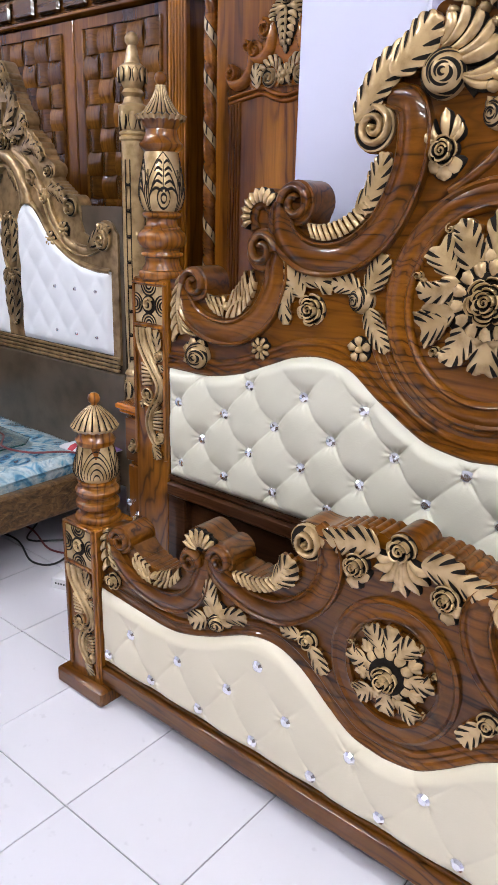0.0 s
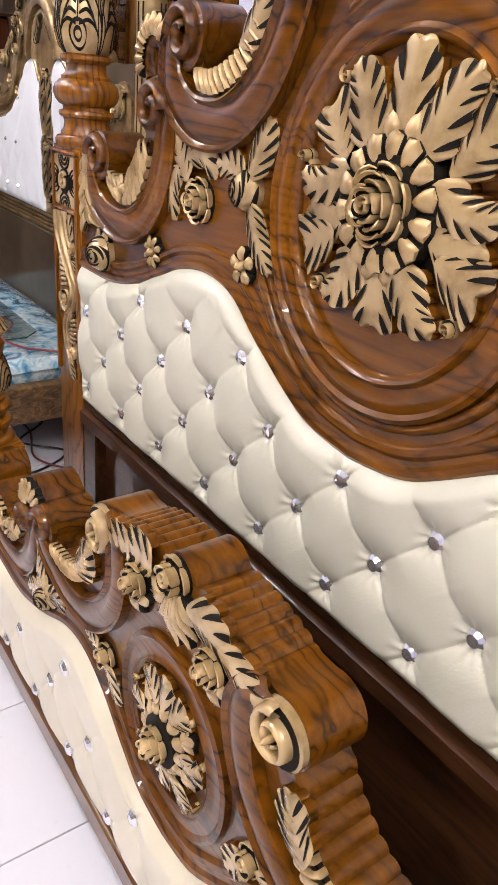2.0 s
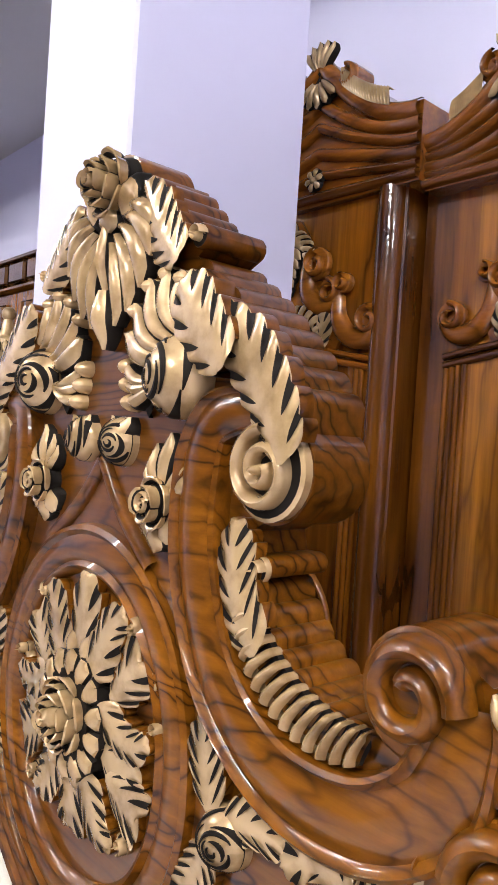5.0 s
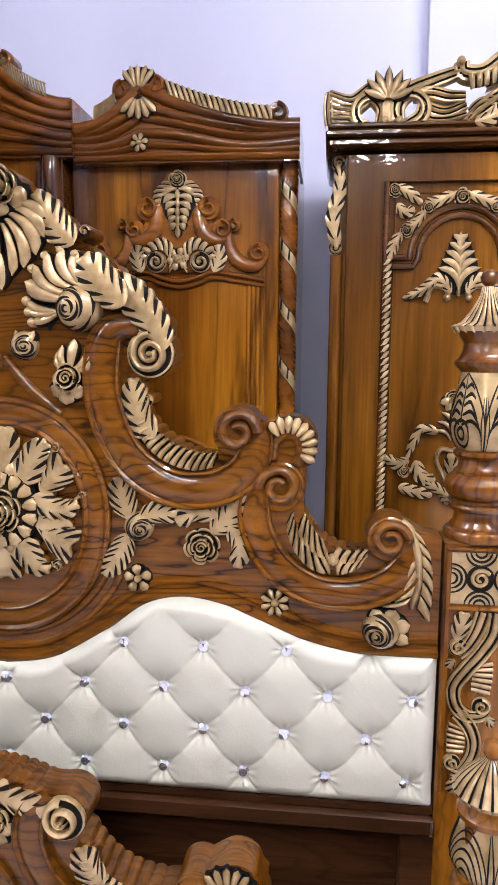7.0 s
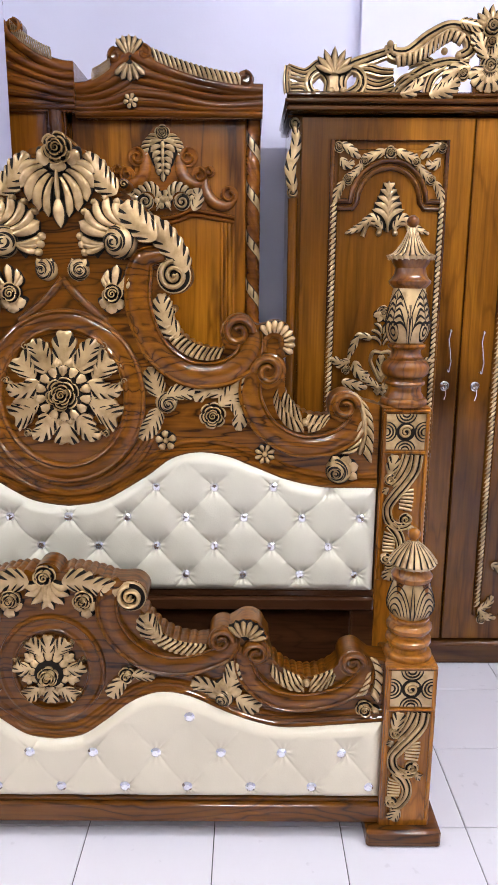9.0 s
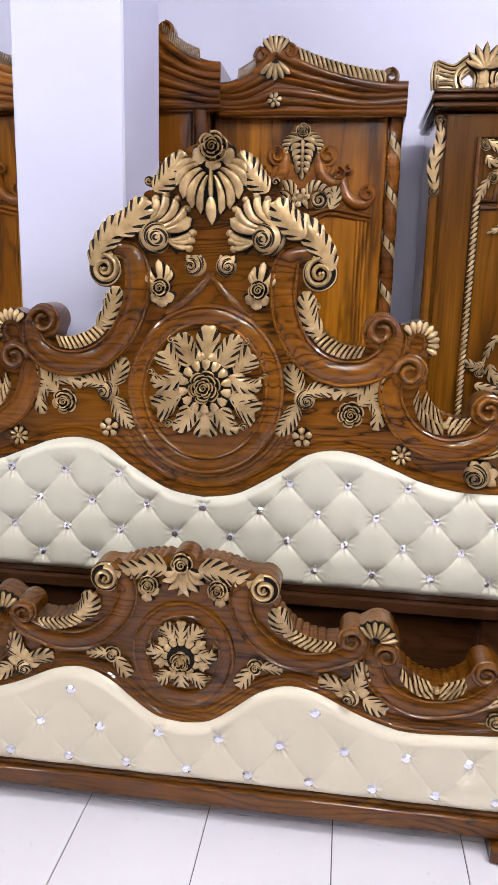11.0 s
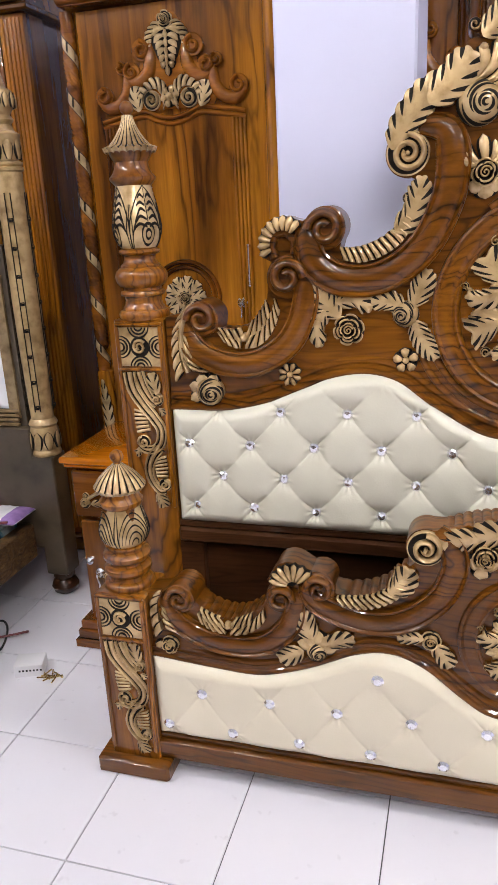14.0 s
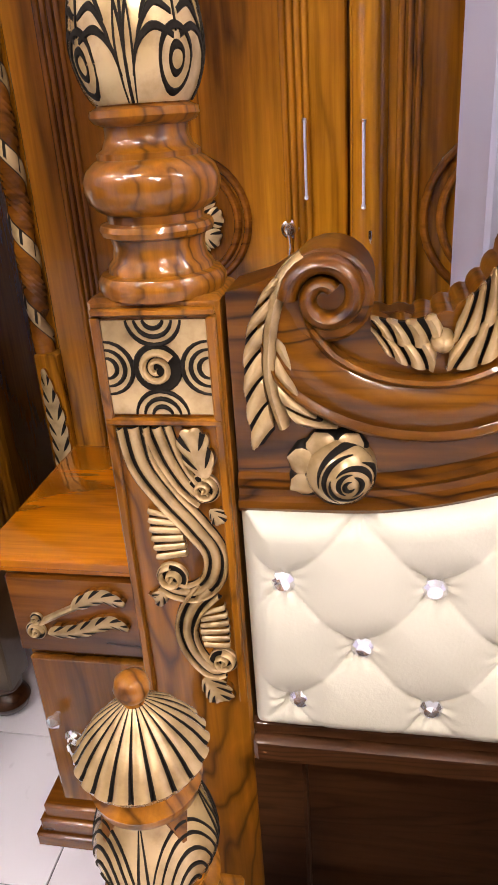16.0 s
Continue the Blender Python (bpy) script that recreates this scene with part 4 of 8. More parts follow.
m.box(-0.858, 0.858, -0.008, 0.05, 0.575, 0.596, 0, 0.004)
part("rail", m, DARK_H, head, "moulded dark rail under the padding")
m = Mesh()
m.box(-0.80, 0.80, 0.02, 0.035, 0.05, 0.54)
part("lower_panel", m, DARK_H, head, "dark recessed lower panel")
m = Mesh()
for s in (-1, 1):
    m.box(s * 0.83 - 0.035, s * 0.83 + 0.035, -0.006, 0.045, 0.02, 0.534, 0, 0.004)
m.box(-0.795, 0.795, -0.002, 0.019, 0.10, 0.16, 0, 0.004)
part("lower_frame", m, DARK_H, head)
for s in (-1, 1):
    cx = s * 0.924
    m = Mesh()
    m.box(cx - 0.066, cx + 0.066, -0.008, 0.085, 0.0, 1.128, 0, 0.004)
    part("post", m, WOOD_V, head, "square walnut post")
    post_carving(head, cx, -0.008, 1.108, 1.010, 0.63, 0.132)
    turned(head, cx, 0.040, 1.128, [(0.061, -0.002), (0.064, 0.005), (0.064, 0.012), (0.060, 0.018), (0.053, 0.020), (0.052, 0.026), (0.047, 0.032), (0.045, 0.044), (0.047, 0.052), (0.054, 0.055), (0.056, 0.060), (0.054, 0.065), (0.047, 0.067), (0.047, 0.074), (0.055, 0.078), (0.062, 0.086), (0.065, 0.096), (0.065, 0.104), (0.061, 0.114), (0.053, 0.121), (0.049, 0.123), (0.049, 0.128), (0.043, 0.132), (0.039, 0.142), (0.039, 0.150), (0.047, 0.153), (0.051, 0.158), (0.050, 0.164), (0.043, 0.167), (0.042, 0.310), (0.046, 0.314), (0.055, 0.324), (0.056, 0.330), (0.048, 0.338), (0.042, 0.350), (0.040, 0.364), (0.048, 0.376), (0.052, 0.388)], (0.168, 0.312, 0.060), (0.386, 0.466, 0.066))

# ring of mouldings round the middle medallion
m = Mesh()
cz = 1.142


def oval(rx, rz, n=150, a0=0.0, a1=2 * math.pi, c=cz):
    return [(rx * math.sin(a0 + (a1 - a0) * j / n), c - rz * math.cos(a0 + (a1 - a0) * j / n)) for j in range(n + 1)]


sweep(m, oval(0.190, 0.205), [(-0.030, 0), (-0.028, 0.010), (-0.022, 0.014), (-0.016, 0.009), (-0.008, 0.012), (0.004, 0.014), (0.014, 0.009), (0.020, 0.015), (0.026, 0.011), (0.030, 0)])
part("medallion_ring", m, WOOD, head, "raised oval moulding")
m = Mesh()
for k, rr in enumerate((0.236, 0.262)):
    sweep(m, oval(rr, rr * 1.06, 90, -1.15, 1.15, cz + 0.012), bead(0.008, 0.008, 5))
part("moulding", m, WOOD, head)

# middle flower: a rose in a wreath of leaves
c0 = (0.004, 1.160)
m = Mesh()
m.grid([[(c0[0] + r * math.cos(2 * math.pi * k / 40), c0[1] + r * math.sin(2 * math.pi * k / 40), hh) for k in range(41)] for r, hh in ((0.100, 0.0), (0.098, 0.004), (0.04, 0.006))], 2)
for s in (-1, 1):
    W = lambda pts: [(c0[0] + s * a, c0[1] + b) for a, b in pts]
    # the tall leaves that roll outwards, above and below
    leaf(m, W([(0.030, 0.050), (0.050, 0.080), (0.066, 0.112), (0.088, 0.132)]), 5, 0.034, 0.017, base=0.006, cut=0.36, shape=lambda u: 1.0 - 0.45 * u)
    curl(m, W([(0.103, 0.122)])[0], 0.0125, 0.017, math.pi / 2, -s, W([(0.078, 0.128)])[0], 0.008)
    leaf(m, W([(0.028, -0.052), (0.046, -0.080), (0.064, -0.106), (0.092, -0.118)]), 5, 0.032, 0.016, base=0.006, cut=0.36, shape=lambda u: 1.0 - 0.45 * u)
    curl(m, W([(0.106, -0.110)])[0], 0.0115, 0.016, -math.pi / 2, s, W([(0.082, -0.118)])[0], 0.007)
    # the level leaves with an upturned tip
    leaf(m, W([(0.062, 0.030), (0.094, 0.012), (0.126, 0.006), (0.152, 0.016)]), 5, 0.026, 0.017, base=0.007, cut=0.34, shape=lambda u: 1.0 - 0.40 * u)
    curl(m, W([(0.158, 0.032)])[0], 0.0105, 0.017, 0.0 if s > 0 else math.pi, s, W([(0.142, 0.012)])[0], 0.007)
    leaf(m, W([(0.064, -0.020), (0.096, -0.028), (0.132, -0.016)]), 4, 0.028, 0.014, base=0.004, cut=0.34)
    # broad three-lobed leaves between
    for foot_, tips in (((0.078, 0.036), ((0.090, 0.092), (0.116, 0.088), (0.130, 0.062))), ((0.080, -0.042), ((0.136, -0.040), (0.132, -0.066), (0.112, -0.086)))):
        e = tips[1]
        mid = ((foot_[0] + e[0]) / 2, (foot_[1] + e[1]) / 2)
        leaf(m, W([foot_, mid, (e[0] * 1.03, e[1] * 1.03)]), 4, 0.036, 0.015, base=0.003, cut=0.22, shape=lambda u: 0.55 + 0.50 * math.sin(math.pi * min(1, 0.10 + u * 0.62)))
    for b, e in (((0.012, 0.056), (0.020, 0.098)), ((0.012, -0.056), (0.018, -0.092))):
        petal(m, W([b])[0], W([e])[0], 0.034, 0.017, base=0.007, full=0.5, tip=0.10)
for s, top in ((1, 0.160), (-1, 0.136)):
    leaf(m, [(c0[0], c0[1] + s * 0.066), (c0[0], c0[1] + s * 0.105), (c0[0], c0[1] + s * top)], 3, 0.030, 0.015, base=0.004, cut=0.38)
m.grid([[(c0[0] + r * math.cos(2 * math.pi * k / 32), c0[1] + r * math.sin(2 * math.pi * k / 32), hh) for k in range(33)] for r, hh in ((0.072, 0.010), (0.070, 0.019), (0.03, 0.020))], 2)
part("leaf_wreath", m, CARVE, head, "wreath of gilded acanthus leaves with curled tips")
m = Mesh()
for j in range(14):
    a = 2 * math.pi * (j + 0.5) / 14
    petal(m, (c0[0] + 0.044 * math.cos(a), c0[1] + 0.044 * math.sin(a)), (c0[0] + 0.075 * math.cos(a), c0[1] + 0.075 * math.sin(a)), 0.0325, 0.016, base=0.017, tip=0.9, full=0.85, droop=0.0)
m.grid([[(c0[0] + r * math.cos(2 * math.pi * k / 24), c0[1] + r * math.sin(2 * math.pi * k / 24), hh) for k in range(25)] for r, hh in ((0.0530, 0.018), (0.0520, 0.029), (0.02, 0.030))], 2)
rose(m, c0, 0.046, 0.046, lift=0.020, rings=((1.0, 6), (0.80, 5), (0.60, 5), (0.42, 4)))
part_with_pieces("rose", "petal", m, CARVE, head, "gilded rose with black grooves")

# top rose and shell
m = Mesh()
rose(m, (0.006, 1.766), 0.040, 0.045, lift=0.014)
for a, k in ((205, 1.0), (270, 0.9), (335, 1.0)):
    petal(m, (0.006 + 0.020 * math.cos(radians(a)), 1.762 + 0.020 * math.sin(radians(a))), (0.006 + 0.060 * k * math.cos(radians(a)), 1.764 + 0.058 * k * math.sin(radians(a))), 0.056, 0.020, base=0.008, full=0.6, tip=0.7, droop=0.1)
part_with_pieces("rose", "petal", m, CARVE, head)
m = Mesh()
for s in (-1, 1):
    for p0, p1, w, bd in (((0.044, 1.738), (0.096, 1.704), 0.026, 0.14), ((0.036, 1.728), (0.092, 1.674), 0.028, 0.17), ((0.027, 1.718), (0.074, 1.642), 0.029, 0.18), ((0.018, 1.708), (0.050, 1.618), 0.027, 0.16), ((0.009, 1.700), (0.026, 1.604), 0.022, 0.10)):
        petal(m, (s * p0[0], p0[1]), (s * p1[0], p1[1]), w * 1.22, 0.022, bend=bd * s, base=0.004, full=0.82, tip=0.7, droop=0.1)
ground = [(0.0, 1.60), (0.05, 1.645), (0.082, 1.665), (0.075, 1.70), (0.04, 1.73), (-0.04, 1.73), (-0.075, 1.70), (-0.082, 1.665), (-0.05, 1.645)]
m.slab(ground, 0.0, 0.008, 2)
petal(m, (0, 1.722), (0, 1.636), 0.018, 0.027, base=0.004, tip=0.8)
petal(m, (0, 1.646), (0.004, 1.578), 0.038, 0.028, base=0.004, full=0.45, tip=0.12)
part_with_pieces("shell", "lobe", m, CARVE, head, "gilded shell of fluted lobes")

for s in (-1, 1):
    S = lambda pts: mirror(pts, s)
    # crest leaves
    m = Mesh()
    leaf(m, S([(0.150, 1.660), (0.114, 1.696), (0.074, 1.758)]), 6, 0.029, 0.020, lean=0.6)
    part("leaf", m, CARVE, head)
    m = Mesh()
    volute(m, (s * 0.166, 1.686), 0.013, 0.016, 0, 1.0 * s, depth=0.07)
    part("scroll", m, CARVE, head)
    m = Mesh()
    leaf(m, S([(0.321, 1.468), (0.299, 1.513), (0.261, 1.563), (0.216, 1.611)]), 7, 0.032, 0.020, lean=0.6, base=0.004, cut=0.34, shape=lambda u: 0.55 + 0.50 * math.sin(math.pi * min(1, 0.12 + u * 0.75)))
    part("wing_leaf", m, CARVE, head, "broad gilded acanthus leaf")
    m = Mesh()
    leaf(m, S([(0.248, 1.549), (0.205, 1.589), (0.167, 1.638)]), 5, 0.034, 0.020, lean=0.6, base=0.014, cut=0.34, shape=lambda u: 0.62 + 0.45 * math.sin(math.pi * min(1, 0.15 + u * 0.75)))
    part("wing_leaf", m, CARVE, head, "broad gilded acanthus leaf")
    # fan over the big rose
    m = Mesh()
    for p0, p1, w, bd in (((0.172, 1.585), (0.150, 1.652), 0.027, -0.20), ((0.160, 1.585), (0.122, 1.660), 0.026, -0.21), ((0.146, 1.580), (0.092, 1.650), 0.026, -0.21), ((0.134, 1.573), (0.066, 1.626), 0.027, -0.20), ((0.122, 1.562), (0.050, 1.594), 0.034, -0.10)):
        petal(m, (s * p0[0], p0[1]), (s * p1[0], p1[1]), w * 1.18, 0.021, bend=-bd * s, base=0.003, full=0.8, tip=0.65, droop=0.05)
        if p1[0] > 0.06:
            dome(m, (s * (p1[0] - 0.003), p1[1] - 0.008), 0.010, 0.023)
    for p1, w in (((0.046, 1.560), 0.022), ((0.050, 1.540), 0.018), ((0.056, 1.520), 0.020)):
        petal(m, (s * 0.118, 1.540), (s * p1[0], p1[1]), w, 0.020, bend=0.12 * s, base=0.003, full=0.8, tip=0.6, droop=0.1)
        dome(m, (s * (p1[0] + 0.004), p1[1] - 0.002), 0.011, 0.022)
    fan = [(s * (0.140 + 0.070 * math.cos(radians(60 + 14 * q))), 1.560 + 0.078 * math.sin(radians(60 + 14 * q))) for q in range(13)]
    m.grid([[(x, z, 0) for x, z in fan], [(x, z, 0.006) for x, z in fan], [(s * 0.140, 1.556, 0.012)] * 13], 2)
    part_with_pieces("fan", "lobe", m, CARVE, head, "gilded fan of curled lobes")
    m = Mesh()
    ball_rose(m, (s * 0.152, 1.545), 0.045, 0.046, 0.8 * s, s)
    part_with_pieces("rose", "groove", m, CARVE, head, "ball-like gilded rose wound with black grooves")
    # gold volute with its roll through the board's thickness
    m = Mesh()
    volute(m, (s * 0.289, 1.461), 0.046, 0.024, math.pi / 2, 1.6 * s, depth=0.0)
    part("scroll", m, CARVE, head, "gilded scroll with black groove")
    # small roses over the ring
    m = Mesh()
    ball_rose(m, (s * 0.041, 1.474), 0.029, 0.030, 1.2 * s, -s)
    petal(m, (s * 0.052, 1.462), (s * 0.064, 1.502), 0.030, 0.021, bend=0.15 * s, base=0.003, full=0.6, tip=0.3)
    petal(m, (s * 0.030, 1.462), (s * 0.026, 1.503), 0.026, 0.019, bend=-0.15 * s, base=0.003, full=0.6, tip=0.3)
    part_with_pieces("rose", "groove", m, CARVE, head, "small gilded rosebud")
    # tulip tuft
    m = Mesh()
    for tip_, w, bd in (((0.142, 1.488), 0.026, 0.0), ((0.118, 1.476), 0.020, 0.16), ((0.172, 1.474), 0.022, -0.16), ((0.184, 1.458), 0.022, -0.20), ((0.106, 1.462), 0.018, 0.2)):
        petal(m, (s * (0.132 + (tip_[0] - 0.136) * 0.15), 1.428), (s * tip_[0], tip_[1]), w, 0.016, bend=bd * s, base=0.003, full=0.75, tip=0.35)
    for dx, dz in ((-0.030, -0.032), (0.026, -0.034), (-0.004, -0.048)):
        petal(m, (s * (0.131 + dx * 0.3), 1.412 + dz * 0.3), (s * (0.131 + dx), 1.412 + dz), 0.042, 0.014, base=0.003, tip=0.75, full=0.7)
    rose(m, (s * 0.132, 1.415), 0.028, 0.028, rings=((1.0, 4), (0.72, 3)), lift=0.012)
    part_with_pieces("blossom", "petal", m, CARVE, head, "gilded tulip blossom")
    # diamond mouldings
    m = Mesh()
    sweep(m, S(spline([(0.0, 1.452), (0.045, 1.40), (0.115, 1.345)], 6)), bead(0.010, 0.010, 5))
    part("moulding", m, WOOD, head)
    # leafy inside of the upper C
    m = Mesh()
    lobes(m, S([(0.268, 1.322), (0.292, 1.286), (0.332, 1.259), (0.380, 1.247), (0.428, 1.256)]), S([(0.282, 1.350), (0.306, 1.319), (0.344, 1.292), (0.388, 1.279), (0.424, 1.280)]), 13, 0.018, 1.3)
    leaf(m, S([(0.305, 1.306), (0.278, 1.335), (0.262, 1.375), (0.258, 1.415)]), 6, 0.0275, 0.018, lean=0.7)
    part("leaf", m, CARVE, head, "gilded leaf along the scroll")
    m = Mesh()
    volute(m, (s * 0.284, 1.374), 0.012, 0.014, 0, 1.0 * s)
    part("scroll", m, CARVE, head)
    # broad C bands
    m = Mesh()
    band(m, S([(0.262, 1.515), (0.212, 1.500), (0.196, 1.440), (0.205, 1.360), (0.250, 1.270), (0.330, 1.215), (0.420, 1.212), (0.482, 1.248), (0.500, 1.300), (0.502, 1.325)]), 0.072, 0.022)
    part("band", m, WOOD, head, "broad rounded walnut band")
    m = Mesh()
    volute(m, (s * 0.461, 1.320), 0.048, 0.030, 0.0 if s > 0 else math.pi, 1.9 * s, 0, 0)
    part("scroll", m, WOOD, head, "plain walnut scroll")
    m = Mesh()
    for j in range(9):
        a = radians(128 - 19 * j)
        petal(m, (s * (0.556 + 0.028 * math.cos(a)), 1.292 + 0.028 * math.sin(a)), (s * (0.556 + 0.058 * math.cos(a)), 1.292 + 0.060 * math.sin(a)), 0.021, 0.020, base=0.003, tip=0.65, full=0.75, droop=0.1)
    m.grid([[(s * (0.556 + q * math.cos(radians(128 - 13 * j))), 1.292 + q * math.sin(radians(128 - 13 * j)), hh) for j in range(13)] for q, hh in ((0.054, 0), (0.05, 0.010), (0.026, 0.010))], 2)
    part_with_pieces("shell", "lobe", m, CARVE, head, "gilded shell edge")
    m = Mesh()
    sweep(m, S([(0.528 + 0.0, 1.27), (0.53, 1.30), (0.55, 1.318), (0.575, 1.312), (0.584, 1.285), (0.575, 1.262)]), bead(0.012, 0.012, 5))
    part("moulding", m, WOOD, head)
    m = Mesh()
    band(m, S([(0.503, 1.235), (0.500, 1.205), (0.505, 1.140), (0.545, 1.068), (0.620, 1.022), (0.700, 1.020), (0.765, 1.048), (0.795, 1.090), (0.798, 1.132)]), 0.064, 0.020)
    part("band", m, WOOD, head)
    m = Mesh()
    volute(m, (s * 0.545, 1.219), 0.048, 0.030, math.pi if s > 0 else 0.0, -1.9 * s, 0, 0)
    part("scroll", m, WOOD, head)
    m = Mesh()
    volute(m, (s * 0.757, 1.127), 0.044, 0.028, 0.0 if s > 0 else math.pi, 1.9 * s, 0, 0)
    part("scroll", m, WOOD, head)
    m = Mesh()
    lobes(m, S([(0.660, 1.055), (0.690, 1.064), (0.716, 1.086)]), S([(0.654, 1.084), (0.690, 1.083), (0.717, 1.096)]), 4, 0.015, 1.2, 0.38)
    lobes(m, S([(0.656, 1.078), (0.690, 1.080), (0.716, 1.096)]), S([(0.650, 1.110), (0.684, 1.101), (0.717, 1.106)]), 4, 0.013, 1.1, 0.38)
    lobes(m, S([(0.648, 1.056), (0.616, 1.062), (0.586, 1.088), (0.566, 1.128), (0.562, 1.165)]), S([(0.645, 1.086), (0.622, 1.096), (0.598, 1.118), (0.580, 1.148), (0.575, 1.174)]), 7, 0.015, 1.2, 0.38)
    lobes(m, S([(0.644, 1.082), (0.620, 1.092), (0.596, 1.114), (0.578, 1.146)]), S([(0.640, 1.114), (0.622, 1.130), (0.606, 1.152), (0.596, 1.170)]), 5, 0.013, 1.1, 0.38)
    dome(m, (s * 0.652, 1.082), 0.012, 0.022)
    part("leaf", m, CARVE, head, "row of small gilded leaf lobes in the saddle")
    # leaf down the side and the corner rose
    m = Mesh()
    lobes(m, S([(0.798, 1.146), (0.816, 1.096), (0.818, 1.040), (0.808, 0.985)]), S([(0.808, 1.146), (0.832, 1.096), (0.838, 1.036), (0.833, 0.972)]), 6, 0.015, 0.75, 0.26, 0.006)
    lobes(m, S([(0.803, 1.090), (0.806, 1.050), (0.796, 1.014), (0.772, 0.990)]), S([(0.790, 1.080), (0.788, 1.040), (0.772, 1.010), (0.748, 0.998)]), 4, 0.015, 0.75, 0.26, 0.006)
    sweep(m, S(spline([(0.776, 1.164), (0.797, 1.140), (0.809, 1.095), (0.812, 1.045), (0.802, 0.995)], 8)), bead(0.0085, 0.020, 6), 1, lambda u: 0.55 + 0.55 * math.sin(math.pi * min(1, 0.15 + u * 0.75)))
    part("leaf", m, CARVE, head, "split gilded leaf hugging the scroll")
    m = Mesh()
    for e, w in (((0.798, 0.925), 0.034), ((0.800, 0.962), 0.040), ((0.772, 0.990), 0.042), ((0.728, 0.990), 0.036)):
        petal(m, (s * 0.752, 0.952), (s * e[0], e[1]), w, 0.014, base=0.003, tip=0.75, full=0.72)
    ball_rose(m, (s * 0.746, 0.948), 0.037, 0.040, 0.4 * s + (math.pi if s > 0 else 0), s)
    part_with_pieces("rose", "petal", m, CARVE, head, "gilded rose with broad outer petals")
    # flat flowers
    for c, r, n in (((0.5425, 0.994), 0.029, 8), ((0.273, 1.030), 0.029, 5)):
        m = Mesh()
        flower(m, (s * c[0], c[1]), r, 0.018, n, 0.4)
        part_with_pieces("flower", "petal", m, CARVE, head, "flat gilded flower")
    # rose with leaves
    m = Mesh()
    leaf(m, S([(0.420, 1.128), (0.448, 1.158), (0.482, 1.208)]), 5, 0.029, 0.015)
    leaf(m, S([(0.430, 1.162), (0.390, 1.168), (0.350, 1.146)]), 4, 0.021, 0.014)
    leaf(m, S([(0.452, 1.146), (0.474, 1.112), (0.470, 1.060)]), 5, 0.021, 0.014)
    rose(m, (s * 0.401, 1.101), 0.037, 0.034)
    part_with_pieces("rose", "petal", m, CARVE, head, "gilded rose with three leaves")
    # rose bud with three leaves beside the ring
    m = Mesh()
    leaf(m, S([(0.262, 1.150), (0.246, 1.185), (0.234, 1.228)]), 5, 0.025, 0.014)
    leaf(m, S([(0.275, 1.148), (0.310, 1.162), (0.352, 1.162)]), 5, 0.021, 0.014)
    leaf(m, S([(0.258, 1.122), (0.238, 1.080), (0.206, 1.034)]), 7, 0.023, 0.014)
    ball_rose(m, (s * 0.275, 1.134), 0.030, 0.032, 0.4 * s, -s)
    part_with_pieces("rose", "petal", m, CARVE, head, "gilded rosebud with leaves")

# the hand-carved crest leans a little off the middle
for ob in list(head.children_recursive):
    for v in (ob.data.vertices if ob.type == 'MESH' else ()):
        if abs(v.co.x) < 0.72 and v.co.z > 1.15:
            k = min(1.0, (v.co.z - 1.15) / 0.30)
            v.co.x += 0.013 * k
            v.co.z += 0.007 * k

# ---------------- footboard ----------------
FY = 0.014
foot = thing("footboard", (0, FY, 0.010), "low carved walnut footboard with cream buttoned leather, standing on the tiles", "footboard", "carved bed")
board("carved_board", foot, FOOT_EDGE, FOOT_TOP, 0.075, 0.9)
m = Mesh()
m.box(-0.862, 0.862, 0.02, 0.05, 0.06, 0.45)
part("back_panel", m, DARK_H, foot)
cushion("padding", foot, lambda x: sample(FOOT_TOP, x) + 0.004, 0.108, 0.853, 0.099, 0.252, 0.1645, 0.212, 0.030, 0.0125, LEATHER_CREAM, 0.29)
for zz, xs, h in ((0.361, (-0.301, 0.351), 0.026), (0.252, (-0.722, -0.553, -0.394, -0.226, -0.065, 0.099, 0.262, 0.431, 0.588, 0.742), 0.0175), (0.152, (-0.815, -0.65, -0.485, -0.317, -0.155, 0.012, 0.179, 0.342, 0.508, 0.668, 0.817), 0.0175)):
    for x in xs:
        button(foot, x, zz, h)
m = Mesh()
m.box(-0.852, 0.852, -0.022, 0.05, 0.040, 0.096, 0, 0.005)
m.box(-0.852, 0.852, -0.010, 0.05, 0.096, 0.110, 0, 0.003)
part("rail", m, WOOD, foot, "walnut bottom rail")
for s in (-1, 1):
    cx = s * 0.914
    m = Mesh()
    m.box(cx - 0.066, cx + 0.066, -0.026, 0.105, 0.035, 0.503, 0, 0.004)
    part("post", m, WOOD_V, foot, "square walnut post")
    m = Mesh()
    m.box(cx - 0.100, cx + 0.096, -0.052, 0.120, -0.010, 0.038, 0, 0.006)
    part("plinth", m, WOOD, foot)
    post_carving(foot, cx, -0.026, 0.492, 0.392, 0.06, 0.132)
    turned(foot, cx, 0.040, 0.503, [(0.058, -0.002), (0.061, 0.005), (0.060, 0.013), (0.055, 0.018), (0.048, 0.020), (0.045, 0.028), (0.047, 0.034), (0.054, 0.037), (0.058, 0.044), (0.057, 0.052), (0.051, 0.057), (0.045, 0.059), (0.043, 0.066), (0.050, 0.069), (0.057, 0.077), (0.058, 0.085), (0.053, 0.093), (0.046, 0.096), (0.043, 0.102), (0.050, 0.105), (0.051, 0.111), (0.044, 0.114), (0.044, 0.206), (0.050, 0.212), (0.052, 0.222), (0.046, 0.230), (0.042, 0.238), (0.044, 0.256)], (0.112, 0.210, 0.061), (0.250, 0.312, 0.062), 20)

